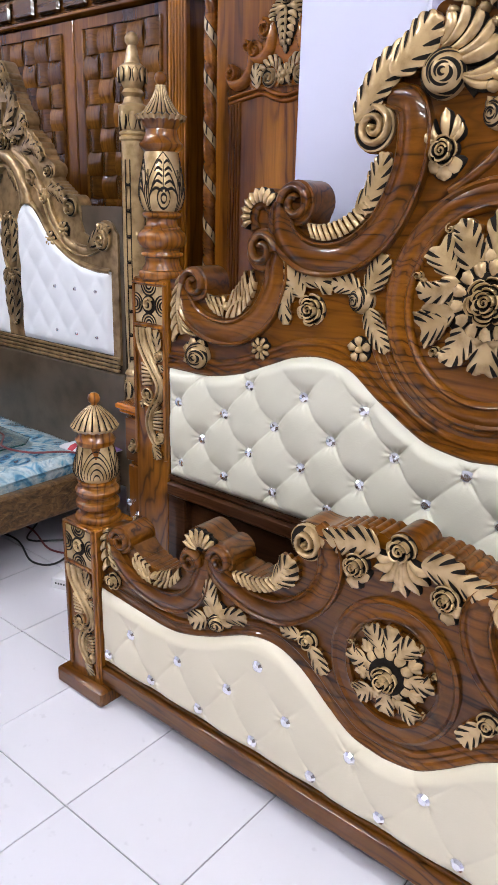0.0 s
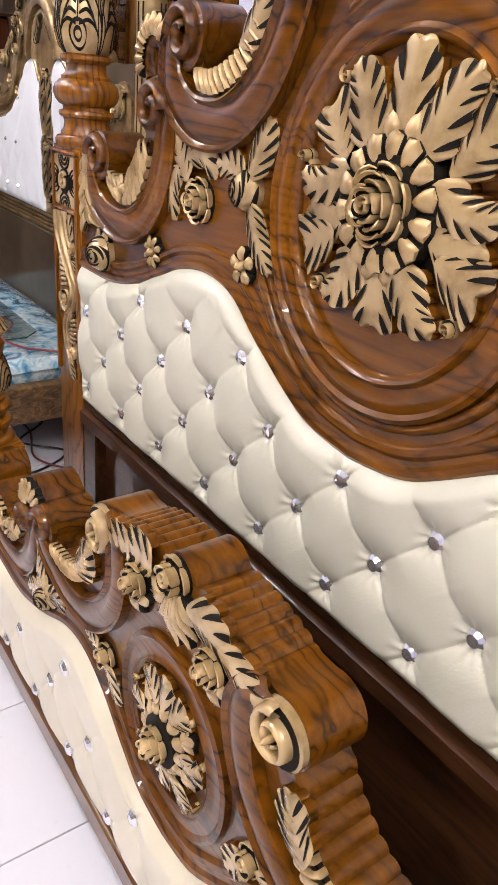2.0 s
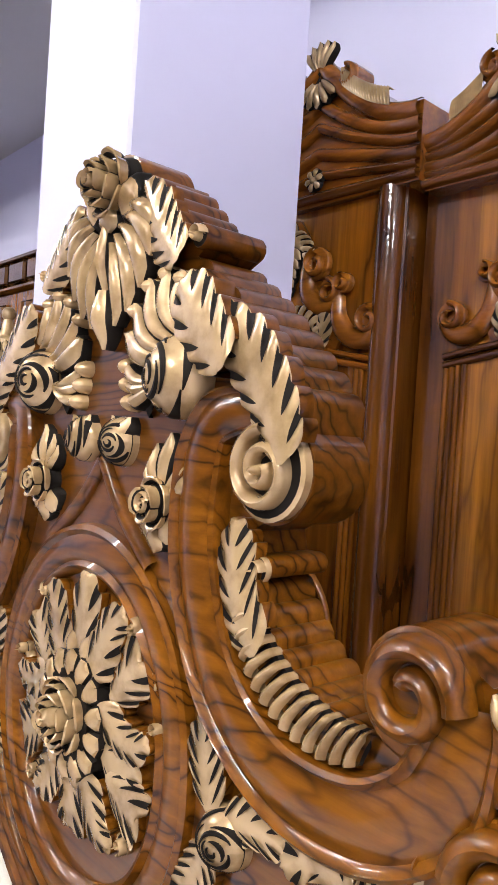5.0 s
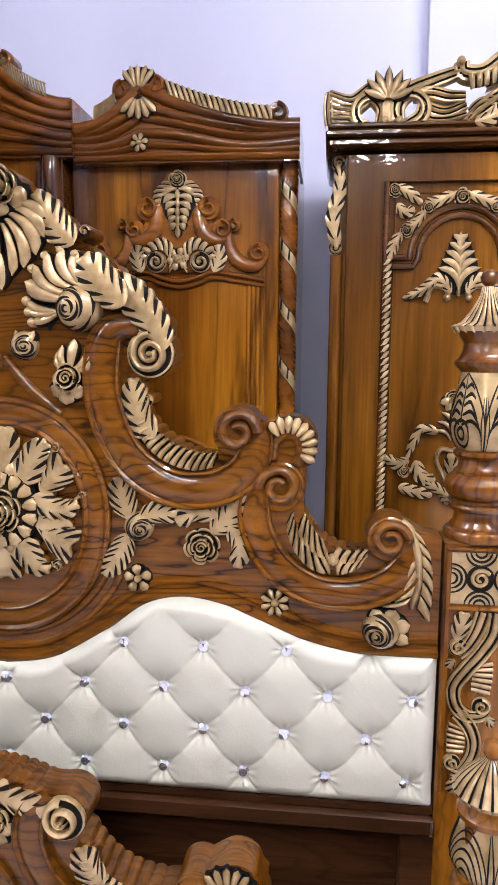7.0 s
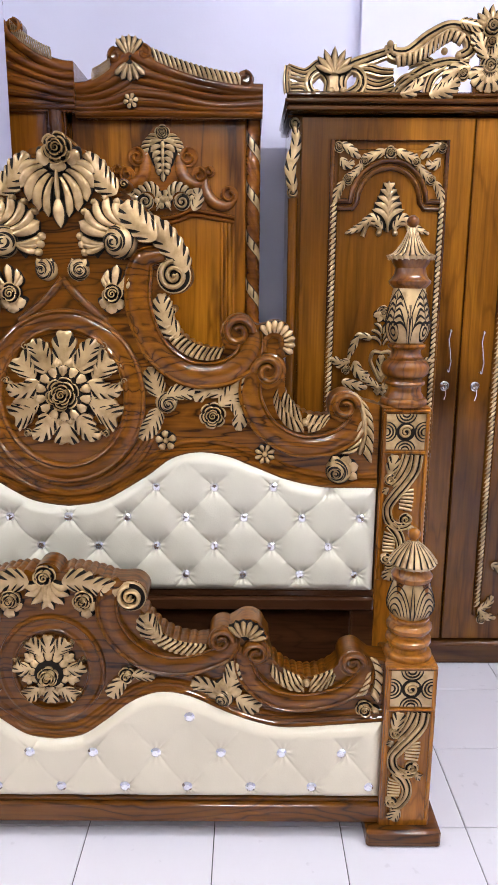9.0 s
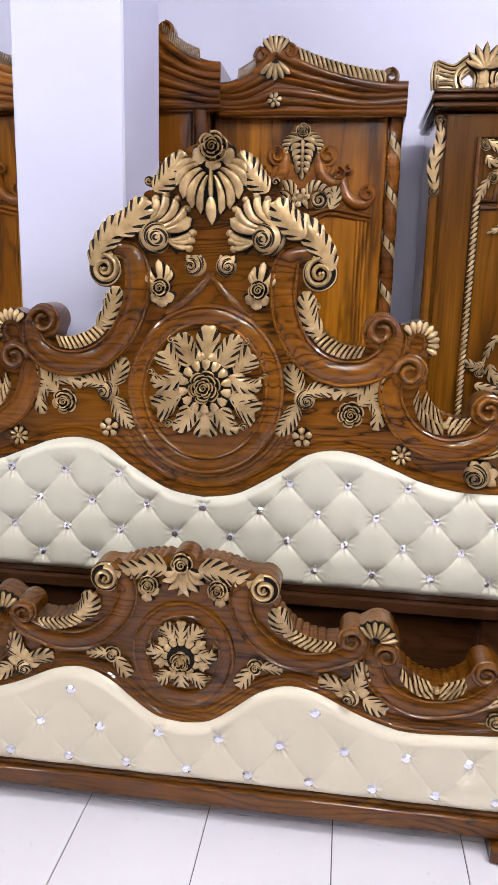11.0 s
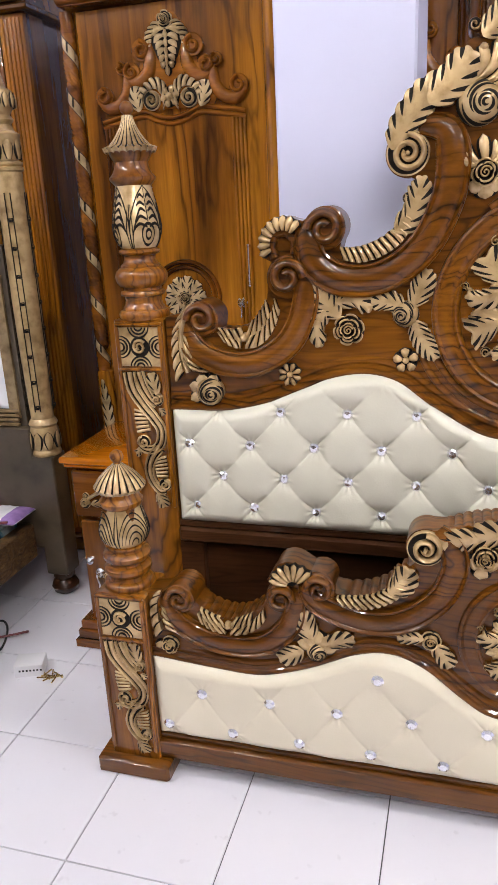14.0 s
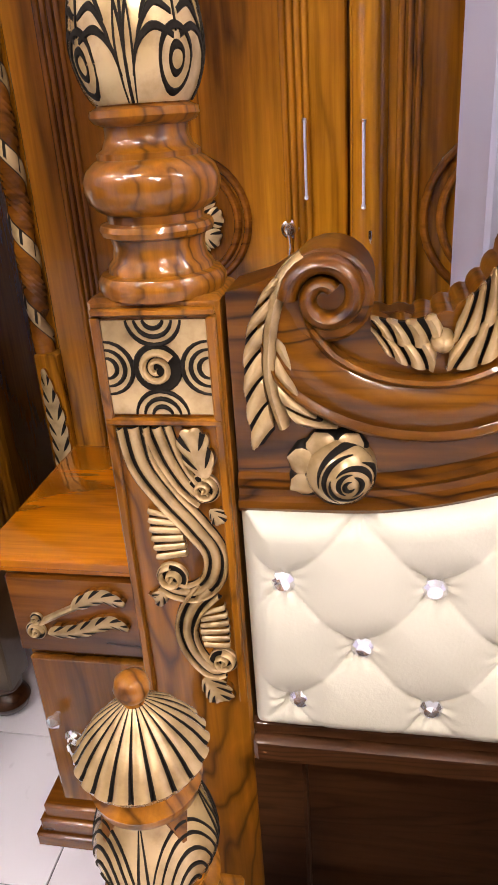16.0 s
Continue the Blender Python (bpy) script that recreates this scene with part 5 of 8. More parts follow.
m = Mesh()
fc = 0.478
sweep(m, [(0.115 * math.sin(2 * math.pi * j / 120), fc - 0.128 * math.cos(2 * math.pi * j / 120)) for j in range(121)], [(-0.022, 0), (-0.020, 0.009), (-0.014, 0.012), (-0.008, 0.006), (0.004, 0.006), (0.012, 0.007), (0.016, 0.011), (0.022, 0.008), (0.024, 0)])
part("medallion_ring", m, WOOD, foot, "raised oval moulding")
f0 = (-0.004, 0.476)
m = Mesh()
for s in (-1, 1):
    W = lambda pts: [(f0[0] + s * a, f0[1] + b) for a, b in pts]
    leaf(m, W([(0.018, 0.044), (0.030, 0.062), (0.048, 0.082)]), 4, 0.021, 0.012, base=0.005, cut=0.22)
    curl(m, W([(0.058, 0.076)])[0], 0.0075, 0.012, math.pi / 2, -s, W([(0.042, 0.078)])[0], 0.005)
    leaf(m, W([(0.044, 0.012), (0.066, 0.008), (0.084, 0.018)]), 4, 0.019, 0.012, base=0.005, cut=0.22)
    curl(m, W([(0.088, 0.030)])[0], 0.0075, 0.012, 0.0 if s > 0 else math.pi, s, W([(0.076, 0.014)])[0], 0.005)
    leaf(m, W([(0.030, -0.044), (0.046, -0.060), (0.064, -0.072)]), 4, 0.020, 0.012, base=0.005, cut=0.22)
    curl(m, W([(0.072, -0.062)])[0], 0.0075, 0.012, -math.pi / 2, s, W([(0.058, -0.070)])[0], 0.005)
    for a, k in ((36, 0.9), (-22, 0.95), (-68, 0.9)):
        trefoil(m, W([(0.046 * math.cos(radians(a)), 0.046 * math.sin(radians(a)))])[0], radians(a if s > 0 else 180 - a), 0.036 * k, 0.012, 0.003)
for sg, top in ((1, 0.098), (-1, 0.088)):
    leaf(m, [(f0[0], f0[1] + sg * 0.042), (f0[0], f0[1] + sg * 0.066), (f0[0], f0[1] + sg * top)], 3, 0.019, 0.012, base=0.005, cut=0.22)
m.grid([[(f0[0] + r * math.cos(2 * math.pi * k / 24), f0[1] + r * math.sin(2 * math.pi * k / 24), hh) for k in range(25)] for r, hh in ((0.048, 0.004), (0.046, 0.008), (0.02, 0.009))], 2)
part("leaf_wreath", m, CARVE, foot, "wreath of small gilded leaves")
m = Mesh()
for j in range(12):
    a = 2 * math.pi * j / 12
    petal(m, (f0[0] + 0.026 * math.cos(a), f0[1] + 0.026 * math.sin(a)), (f0[0] + 0.055 * math.cos(a), f0[1] + 0.055 * math.sin(a)), 0.029, 0.014, base=0.006, tip=0.75, full=0.8)
m.grid([[(f0[0] + r * math.cos(2 * math.pi * k / 24), f0[1] - 0.004 + r * math.sin(2 * math.pi * k / 24), hh) for k in range(25)] for r, hh in ((0.038, 0.008), (0.037, 0.020), (0.02, 0.021))], 2)
rose(m, (f0[0], f0[1] - 0.006), 0.027, 0.034, lift=0.018, rings=((1.0, 5), (0.76, 4), (0.52, 4)))
part_with_pieces("rose", "petal", m, CARVE, foot, "gilded rose with black grooves")
m = Mesh()
rose(m, (-0.004, 0.732), 0.030, 0.030, rings=((1.0, 4), (0.7, 4)))
part_with_pieces("rose", "petal", m, CARVE, foot)
m = Mesh()
for j in range(8):
    a = radians(200 + 20 * j)
    ln = 0.062 + 0.024 * math.sin(math.pi * j / 7)
    petal(m, (0.016 * math.cos(a), 0.716), (ln * math.cos(a), 0.728 + ln * math.sin(a)), 0.026, 0.017, bend=0.18 * (1 if j < 4 else -1), base=0.003, full=0.7, tip=0.6)
fan = [(0.050 * math.cos(radians(190 + 13.5 * q)), 0.72 + 0.050 * math.sin(radians(190 + 13.5 * q))) for q in range(13)]
m.grid([[(x, z, 0) for x, z in fan], [(x, z, 0.006) for x, z in fan], [(0, 0.72, 0.010)] * 13], 2)
part_with_pieces("shell", "lobe", m, CARVE, foot, "gilded shell of fluted lobes")
for s in (-1, 1):
    S = lambda pts: mirror(pts, s)
    m = Mesh()
    leaf(m, S([(0.040, 0.722), (0.075, 0.722), (0.116, 0.712)]), 4, 0.030, 0.016, lean=0.6)
    leaf(m, S([(0.104, 0.712), (0.140, 0.704), (0.176, 0.690)]), 4, 0.026, 0.014, lean=0.6)
    part("leaf", m, CARVE, foot)
    m = Mesh()
    for dx, dz in ((-0.026, -0.018), (0.030, -0.014), (0.006, -0.044)):
        petal(m, (s * (0.092 + dx * 0.3), 0.664 + dz * 0.3), (s * (0.092 + dx), 0.664 + dz), 0.038, 0.014, base=0.003, tip=0.8, full=0.7)
    rose(m, (s * 0.090, 0.672), 0.027, 0.030, rings=((1.0, 4), (0.72, 4), (0.45, 3)), lift=0.008)
    part_with_pieces("rose", "petal", m, CARVE, foot)
    m = Mesh()
    volute(m, (s * 0.207, 0.679), 0.040, 0.022, math.pi / 2, 1.5 * s, depth=0.0)
    part("scroll", m, CARVE, foot, "gilded scroll with black groove")
    m = Mesh()
    band(m, S([(0.185, 0.722), (0.155, 0.690), (0.148, 0.630), (0.180, 0.560), (0.250, 0.505), (0.330, 0.492), (0.405, 0.512), (0.450, 0.540), (0.464, 0.570)]), 0.058, 0.018)
    part("band", m, WOOD, foot, "broad rounded walnut band")
    m = Mesh()
    volute(m, (s * 0.432, 0.562), 0.037, 0.026, 0.0 if s > 0 else math.pi, 1.9 * s, 0, 0)
    part("scroll", m, WOOD, foot)
    m = Mesh()
    lobes(m, S([(0.234, 0.606), (0.256, 0.564), (0.296, 0.536), (0.345, 0.523), (0.396, 0.528)]), S([(0.250, 0.620), (0.272, 0.588), (0.304, 0.564), (0.344, 0.551), (0.394, 0.547)]), 13, 0.016, 1.3)
    leaf(m, S([(0.280, 0.570), (0.258, 0.592), (0.240, 0.632)]), 5, 0.0275, 0.017, lean=0.7)
    part("leaf", m, CARVE, foot, "gilded leaf along the scroll")
    m = Mesh()
    shell(m, (s * 0.490, 0.562), 0.056, 0.018, radians(135 if s > 0 else 45), radians(10 if s > 0 else 170), 7)
    part_with_pieces("shell", "lobe", m, CARVE, foot)
    m = Mesh()
    band(m, S([(0.488, 0.545), (0.486, 0.515), (0.505, 0.455), (0.560, 0.405), (0.640, 0.390), (0.725, 0.408), (0.780, 0.445), (0.800, 0.480), (0.800, 0.510)]), 0.054, 0.016)
    part("band", m, WOOD, foot)
    m = Mesh()
    volute(m, (s * 0.520, 0.528), 0.036, 0.026, math.pi if s > 0 else 0.0, -1.9 * s, 0, 0)
    part("scroll", m, WOOD, foot)
    m = Mesh()
    volute(m, (s * 0.766, 0.500), 0.037, 0.024, 0.0 if s > 0 else math.pi, 1.9 * s, 0, 0)
    part("scroll", m, WOOD, foot)
    m = Mesh()
    lobes(m, S([(0.644, 0.420), (0.606, 0.427), (0.570, 0.452), (0.550, 0.486)]), S([(0.642, 0.440), (0.612, 0.446), (0.584, 0.467), (0.562, 0.496)]), 6, 0.014, 1.2, 0.38)
    lobes(m, S([(0.642, 0.436), (0.612, 0.443), (0.584, 0.463)]), S([(0.640, 0.460), (0.618, 0.466), (0.590, 0.482)]), 4, 0.012, 1.1, 0.38)
    lobes(m, S([(0.656, 0.420), (0.694, 0.428), (0.728, 0.454)]), S([(0.658, 0.440), (0.692, 0.447), (0.722, 0.468)]), 5, 0.014, 1.2, 0.38)
    lobes(m, S([(0.658, 0.436), (0.690, 0.443), (0.718, 0.460)]), S([(0.660, 0.460), (0.688, 0.466), (0.716, 0.480)]), 4, 0.012, 1.1, 0.38)
    dome(m, (s * 0.650, 0.442), 0.010, 0.019)
    part("leaf", m, CARVE, foot, "row of small gilded leaf lobes in the saddle")
    m = Mesh()
    lobes(m, S([(0.808, 0.520), (0.822, 0.484), (0.822, 0.440), (0.812, 0.400)]), S([(0.816, 0.524), (0.840, 0.486), (0.842, 0.438), (0.834, 0.392)]), 5, 0.013, 0.75, 0.26, 0.006)
    lobes(m, S([(0.812, 0.480), (0.810, 0.440), (0.796, 0.404)]), S([(0.800, 0.474), (0.794, 0.440), (0.776, 0.410)]), 4, 0.013, 0.75, 0.26, 0.006)
    rose(m, (s * 0.800, 0.372), 0.024, 0.026, rings=((1.0, 4), (0.7, 3)))
    petal(m, (s * 0.82, 0.378), (s * 0.838, 0.358), 0.022, 0.012, base=0.003)
    part_with_pieces("rose", "petal", m, CARVE, foot)
    m = Mesh()
    leaf(m, S([(0.446, 0.430), (0.462, 0.462), (0.470, 0.500)]), 4, 0.026, 0.013)
    leaf(m, S([(0.470, 0.405), (0.496, 0.388), (0.530, 0.372)]), 4, 0.024, 0.012)
    leaf(m, S([(0.425, 0.418), (0.392, 0.436), (0.356, 0.444)]), 4, 0.020, 0.012)
    for a in (96, 138, 176, 52, 12):
        petal(m, (s * 0.440, 0.412), (s * (0.440 + 0.046 * math.cos(radians(a))), 0.412 + 0.044 * math.sin(radians(a))), 0.036, 0.014, base=0.003, tip=0.75, full=0.7)
    ball_rose(m, (s * 0.440, 0.403), 0.026, 0.030, 0.5 * s, s)
    part_with_pieces("rose", "petal", m, CARVE, foot, "gilded rose with leaves")
    m = Mesh()
    leaf(m, S([(0.185, 0.458), (0.165, 0.430), (0.148, 0.402)]), 4, 0.0199, 0.012)
    leaf(m, S([(0.205, 0.468), (0.235, 0.465), (0.262, 0.462)]), 4, 0.0156, 0.012)
    rose(m, (s * 0.191, 0.463), 0.023, 0.026, rings=((1.0, 3), (0.7, 3)))
    part_with_pieces("rose", "petal", m, CARVE, foot)

m = Mesh()
m.box(-0.20, -0.06, -0.075, 0.018, 0.40, 0.47, 0, 0.004)
m.box(-0.17, -0.09, -0.075, 0.018, 0.30, 0.40, 0, 0.004)
part("bracket", m, DARK_H, head, "dark wooden rail bracket")
for k, (y, hgt, lean) in enumerate(((0.165, 0.24, 4), (0.205, 0.20, 3))):
    p = thing("bed_rail", (0.0, y, 0.0), "long dark-stained bed side rail resting on edge on the tiles", "bed rail", "bed rails")
    m = Mesh()
    m.box(-0.80, 0.80, -0.012, 0.012, 0.0, hgt, 0, 0.003)
    part("board", m, DARK_H, p)
    m = Mesh()
    m.box(-0.78, 0.78, -0.020, -0.012, hgt - 0.05, hgt - 0.02, 0, 0.002)
    part("ledge", m, DARK_H, p)


# ---- carvings on the wardrobes ----
WCARVE = [TEAK_H, PALEGOLD, BLACK]


def door_motif(parent, cx, zt, w, hgt, y):
    """The carved head of a door: a gilded leaf under a rose, between wooden scrolls, over a wavy moulding."""
    a, b = w / 490, hgt / 430
    P = lambda u, v: (cx + u * a, zt - v * b)
    m = Mesh()
    m.slab([P(*p) for p in ((-205, 300), (-130, 245), (-105, 150), (-75, 75), (-35, 12), (0, -2), (35, 12), (75, 75), (105, 150), (130, 245), (205, 300), (170, 370), (-170, 370))], -0.001, 0.008)
    part("carved_ground", m, TEAK_H, parent, at=(0, y, 0))
    m = Mesh()
    m.slab([P(*q) for q in ((-52, 70), (-60, 120), (-40, 175), (0, 232), (40, 175), (60, 120), (52, 70))], 0.0, 0.004, 2)
    for k in range(6):
        v = 70 + 25 * k
        for s in (-1, 1):
            petal(m, P(s * 5, v), P(s * (56 - 6.5 * k), v + 26 - k), 33 * b, 0.013, bend=0.18 * s, base=0.002, full=0.65, tip=0.35, n=5)
    for k in range(5):
        petal(m, P(0, 74 + 31 * k), P(0, 112 + 31 * k), (24 - 2 * k) * a, 0.017, base=0.003, full=0.5, tip=0.2, n=5)
    petal(m, P(0, 205), P(0, 246), 26 * a, 0.014, base=0.002, full=0.5, tip=0.1)
    part_with_pieces("pendant", "lobe", m, WCARVE, parent, "gilded pendant of small paired lobes", at=(0, y - 0.008, 0))
    m = Mesh()
    rose(m, P(0, 38), 32 * a, 0.026, rings=((1.0, 5), (0.7, 4), (0.45, 3)))
    part_with_pieces("rose", "petal", m, WCARVE, parent, "gilded rose", at=(0, y - 0.008, 0))
    m = Mesh()
    flower(m, P(0, 322), 40 * a, 0.018, 6)
    dome(m, P(0, 322), 17 * a, 0.026)
    part("flower", m, WCARVE, parent, at=(0, y - 0.008, 0))
    for s in (-1, 1):
        m = Mesh()
        lobes(m, [P(s * 20, 52), P(s * 52, 92), P(s * 66, 150)], [P(s * 40, 34), P(s * 80, 80), P(s * 88, 146)], 6, 0.011, 1.0)
        part("leaf", m, WCARVE, parent, "narrow gilded leaf", at=(0, y - 0.008, 0))
        m = Mesh()
        volute(m, P(s * 76, 332), 36 * a, 0.018, math.pi / 2, 1.3 * s)
        lobes(m, [P(s * 30, 372), P(s * 32, 320), P(s * 60, 288), P(s * 100, 300), P(s * 118, 340)], [P(s * 14, 352), P(s * 10, 290), P(s * 48, 246), P(s * 108, 262), P(s * 142, 322)], 8, 0.011, 0.8)
        part("ring_leaf", m, WCARVE, parent, "gilded leaf curled into a ring", at=(0, y - 0.008, 0))
        m = Mesh()
        leaf(m, [P(s * 124, 372), P(s * 140, 320), P(s * 134, 268)], 4, 24 * a, 0.013)
        part("leaf", m, WCARVE, parent, "gilded curled leaf", at=(0, y - 0.008, 0))
        m = Mesh()
        sweep(m, spline([P(s * 78, 118), P(s * 72, 170), P(s * 85, 225), P(s * 130, 255), P(s * 175, 235)], 7), bead(27 * a, 0.024, 6), 0, lambda u: 0.7 + 0.3 * math.sin(math.pi * u))
        part("moulding", m, TEAK_H, parent, at=(0, y - 0.004, 0))
        m = Mesh()
        sweep(m, spline([P(s * 172, 232), P(s * 178, 290), P(s * 210, 335), P(s * 262, 345), P(s * 292, 310)], 7), bead(25 * a, 0.023, 6), 0, lambda u: 0.7 + 0.3 * math.sin(math.pi * u))
        part("moulding", m, TEAK_H, parent, at=(0, y - 0.004, 0))
        for u, v, r, tw in ((104, 140, 40, 1), (150, 218, 36, -1), (272, 302, 38, 1), (190, 200, 24, 1)):
            m = Mesh()
            volute(m, P(s * u, v), r * a, 0.028, math.pi / 2, 1.5 * tw * s, 0, 0)
            part("scroll", m, TEAK_H, parent, at=(0, y - 0.004, 0))
    for k in (0, 1):
        m = Mesh()
        half = [(0, 402), (60, 390), (115, 368), (190, 378), (292, 398)]
        path = spline([P(-u, v + 22 * k) for u, v in reversed(half)] + [P(u, v + 22 * k) for u, v in half[1:]], 6)
        sweep(m, path, bead(0.008, 0.012 - 0.003 * k, 5))
        part("moulding", m, TEAK_H, parent, at=(0, y, 0))


def rope_column(parent, cx, y, z0, z1, r=0.0235, pitch=0.168, mats=None, name="rope_column"):
    """A twisted column with a gilded, notched leaf wound along its groove."""
    m = Mesh()
    qs = (0.0, 0.02, 0.06, 0.11, 0.16, 0.21, 0.25, 0.275, 0.38, 0.48, 0.56, 0.64, 0.72, 0.80, 0.87, 0.94)
    na, nz = len(qs), int((z1 - z0) / 0.0056)
    for i in range(nz + 1):
        z = z0 + (z1 - z0) * i / nz
        for q in qs:
            skew = 0.05 * (q / 0.33 if q < 0.33 else (1 - q) / 0.67) if 8 < i < nz - 9 else 0.0
            a = 2 * math.pi * (q - (z + skew) / pitch)
            rr = r * (1 + 0.10 * math.cos(2 * math.pi * (q - 0.7)))
            if 0 < q < 0.33:
                rr += 0.0045 * math.sin(math.pi * q / 0.33) * (0.35 if i % 5 == 0 and q > 0.05 else 1.0)
            m.v.append((cx + rr * math.cos(a), y + rr * math.sin(a), z + skew))
    for i in range(nz):
        for j in range(na):
            mat = 0 if j > 6 else 2 if (j in (0, 6) or (i % 5 == 0 and j > 1)) else 1
            p, k = i * na + j, i * na + (j + 1) % na
            m.face((p, k, k + na, p + na), mat)
    part(name, m, mats or WCARVE, parent, "twisted column wound with gilded leaves")


def twist(parent, cx, y, z0, z1, r=0.012, pitch=0.036):
    """A cable moulding of slanting gilded strands."""
    m = Mesh()
    n = int((z1 - z0) / pitch * 2)
    for k in range(n):
        z = z0 + (z1 - z0) * k / n
        petal(m, (cx - r, z - 0.004), (cx + r, z + pitch * 0.55), pitch * 0.46, 0.012, mat=1, base=0.002, full=0.5, tip=0.5, n=4)
    m.grid([[(cx - r, z0, 0), (cx - r * 0.9, z0, 0.006), (cx + r * 0.9, z0, 0.006), (cx + r, z0, 0)], [(cx - r, z1, 0), (cx - r * 0.9, z1, 0.006), (cx + r * 0.9, z1, 0.006), (cx + r, z1, 0)]], 2)
    part("cable_moulding", m, [BROWN_H, PALEGOLD, BLACK], parent, "gilded cable moulding", at=(0, y, 0))


def handle(parent, x, y, z0, z1, bow=0.0):
    m = Mesh()
    m.tube([(x, y - 0.002, z0 + 0.008), (x, y - 0.026, z0 + 0.006), (x, y - 0.028, z0)], 0.005, 0, 8)
    m.tube([(x, y - 0.002, z1 - 0.008), (x, y - 0.026, z1 - 0.006), (x, y - 0.028, z1)], 0.005, 0, 8)
    mid = (z0 + z1) / 2
    m.tube([(x, y - 0.028, z0), (x + bow, y - 0.028, z0 + (z1 - z0) * 0.25), (x, y - 0.028, mid), (x - bow, y - 0.028, z1 - (z1 - z0) * 0.25), (x, y - 0.028, z1)], 0.0034, 0, 8)
    part("handle", m, STEEL, parent, "slim polished metal handle")


def lock(parent, x, y, z):
    m = Mesh()
    m.grid([[(x + r * math.cos(2 * math.pi * j / 14), z + r * math.sin(2 * math.pi * j / 14), h) for j in range(15)] for r, h in ((0.018, 0), (0.018, 0.004), (0.013, 0.007), (0.010, 0.013), (0.001, 0.014))])
    m.box(x - 0.003, x + 0.003, -0.030, -0.008, z - 0.008, z + 0.008, 0, 0.001)
    m.tube([(x, -0.026, z - 0.006), (x + 0.002, -0.022, z - 0.03), (x - 0.002, -0.018, z - 0.05)], 0.0025, 0, 6)
    part("lock", m, STEEL, parent, "round metal lock with its key", at=(0, y, 0))


def flutes(parent, x0, x1, n, z0, z1, y, mat):
    for k in range(n):
        x = x0 + (x1 - x0) * k / max(1, n - 1)
        m = Mesh()
        sweep(m, [(x, z0), (x, z1)], bead(0.006, 0.006, 5))
        part("flute", m, mat, parent, at=(0, y, 0))


def pediment(parent, xl, xr, xp, zb, zend, zpeak, y, depth, end_scrolls, spread=0.048):
    """A cornice with a scrolled gable: wavy mouldings, leaf fringe, shell and flower."""
    pts = []
    for x0, x1, flip in ((xl, xp, False), (xp, xr, True)):
        for i in range(13):
            u = i / 12
            t = u if not flip else 1 - u
            z = zend + (zpeak - zend - 0.03) * (t ** 2.0)
            pts.append((x0 + (x1 - x0) * u, z))
    m = Mesh()
    m.slab([(xl, zb), (xr, zb)] + list(reversed(pts)), -depth, 0.0)
    ob = part("cornice", m, TEAK_H, parent, at=(0, y, 0))
    for f, wd, amp in ((0.03, 0.011, 0.0), (0.17, 0.010, 0.004), (0.32, 0.014, 0.007), (0.50, 0.012, 0.005), (0.66, 0.014, 0.0)):
        m = Mesh()
        path = [(x, zb + 0.010 + (z - zb) * f + amp * math.sin(16 * (x - xp))) for x, z in pts]
        sweep(m, path, bead(wd, 0.016, 6))
        part("moulding", m, TEAK_H, parent, at=(0, y, 0))
    m = Mesh()
    path = [(x, z - 0.018) for x, z in pts]
    sweep(m, path, bead(0.020, 0.024, 7))
    part("moulding", m, TEAK_H, parent, at=(0, y, 0))
    for k, (xa, xb) in enumerate(((xl, xp), (xp, xr))):
        seg = [p for p in pts if min(xa, xb) + 0.05 < p[0] < max(xa, xb) - 0.05]
        if k == 1:
            seg = list(reversed(seg))
        m = Mesh()
        lobes(m, [(x, z - 0.010) for x, z in seg], [(x, z + 0.026) for x, z in seg], 18, 0.018, 0.9, 0.34, 0.010)
        part("leaf", m, WCARVE, parent, at=(0, y - 0.002, 0))
    for s in (-1, 1):
        m = Mesh()
        rise = max(0.0, 1 - spread / ((xr - xp) if s > 0 else (xp - xl))) ** 2
        volute(m, (xp + s * spread, min(zpeak - 0.055, zend + (zpeak - zend - 0.03) * rise + 0.016)), 0.030, 0.026, math.pi / 2, -1.4 * s, 0, 0, depth=0.04)
        part("scroll", m, TEAK_H, parent, at=(0, y - 0.004, 0))
        if (s < 0 and end_scrolls[0]) or (s > 0 and end_scrolls[1]):
            xe = (xl + 0.045) if s < 0 else (xr - 0.060)
            m = Mesh()
            volute(m, (xe, zend + 0.012), 0.030, 0.026, math.pi / 2, -1.5 * s, 0, 0, depth=0.05)
            part("scroll", m, TEAK_H, parent, at=(0, y - 0.004, 0))
    m = Mesh()
    shell(m, (xp, zpeak - 0.075), 0.075, 0.020, radians(55), radians(125), 5)
    shell(m, (xp, zpeak - 0.075), 0.070, 0.022, radians(225), radians(315), 5)
    part_with_pieces("shell", "lobe", m, WCARVE, parent, "dull gilded shell", at=(0, y - 0.010, 0))
    m = Mesh()
    flower(m, (xp, zb + 0.052), 0.026, 0.016, 6)
    part("flower", m, WCARVE, parent, at=(0, y - 0.010, 0))


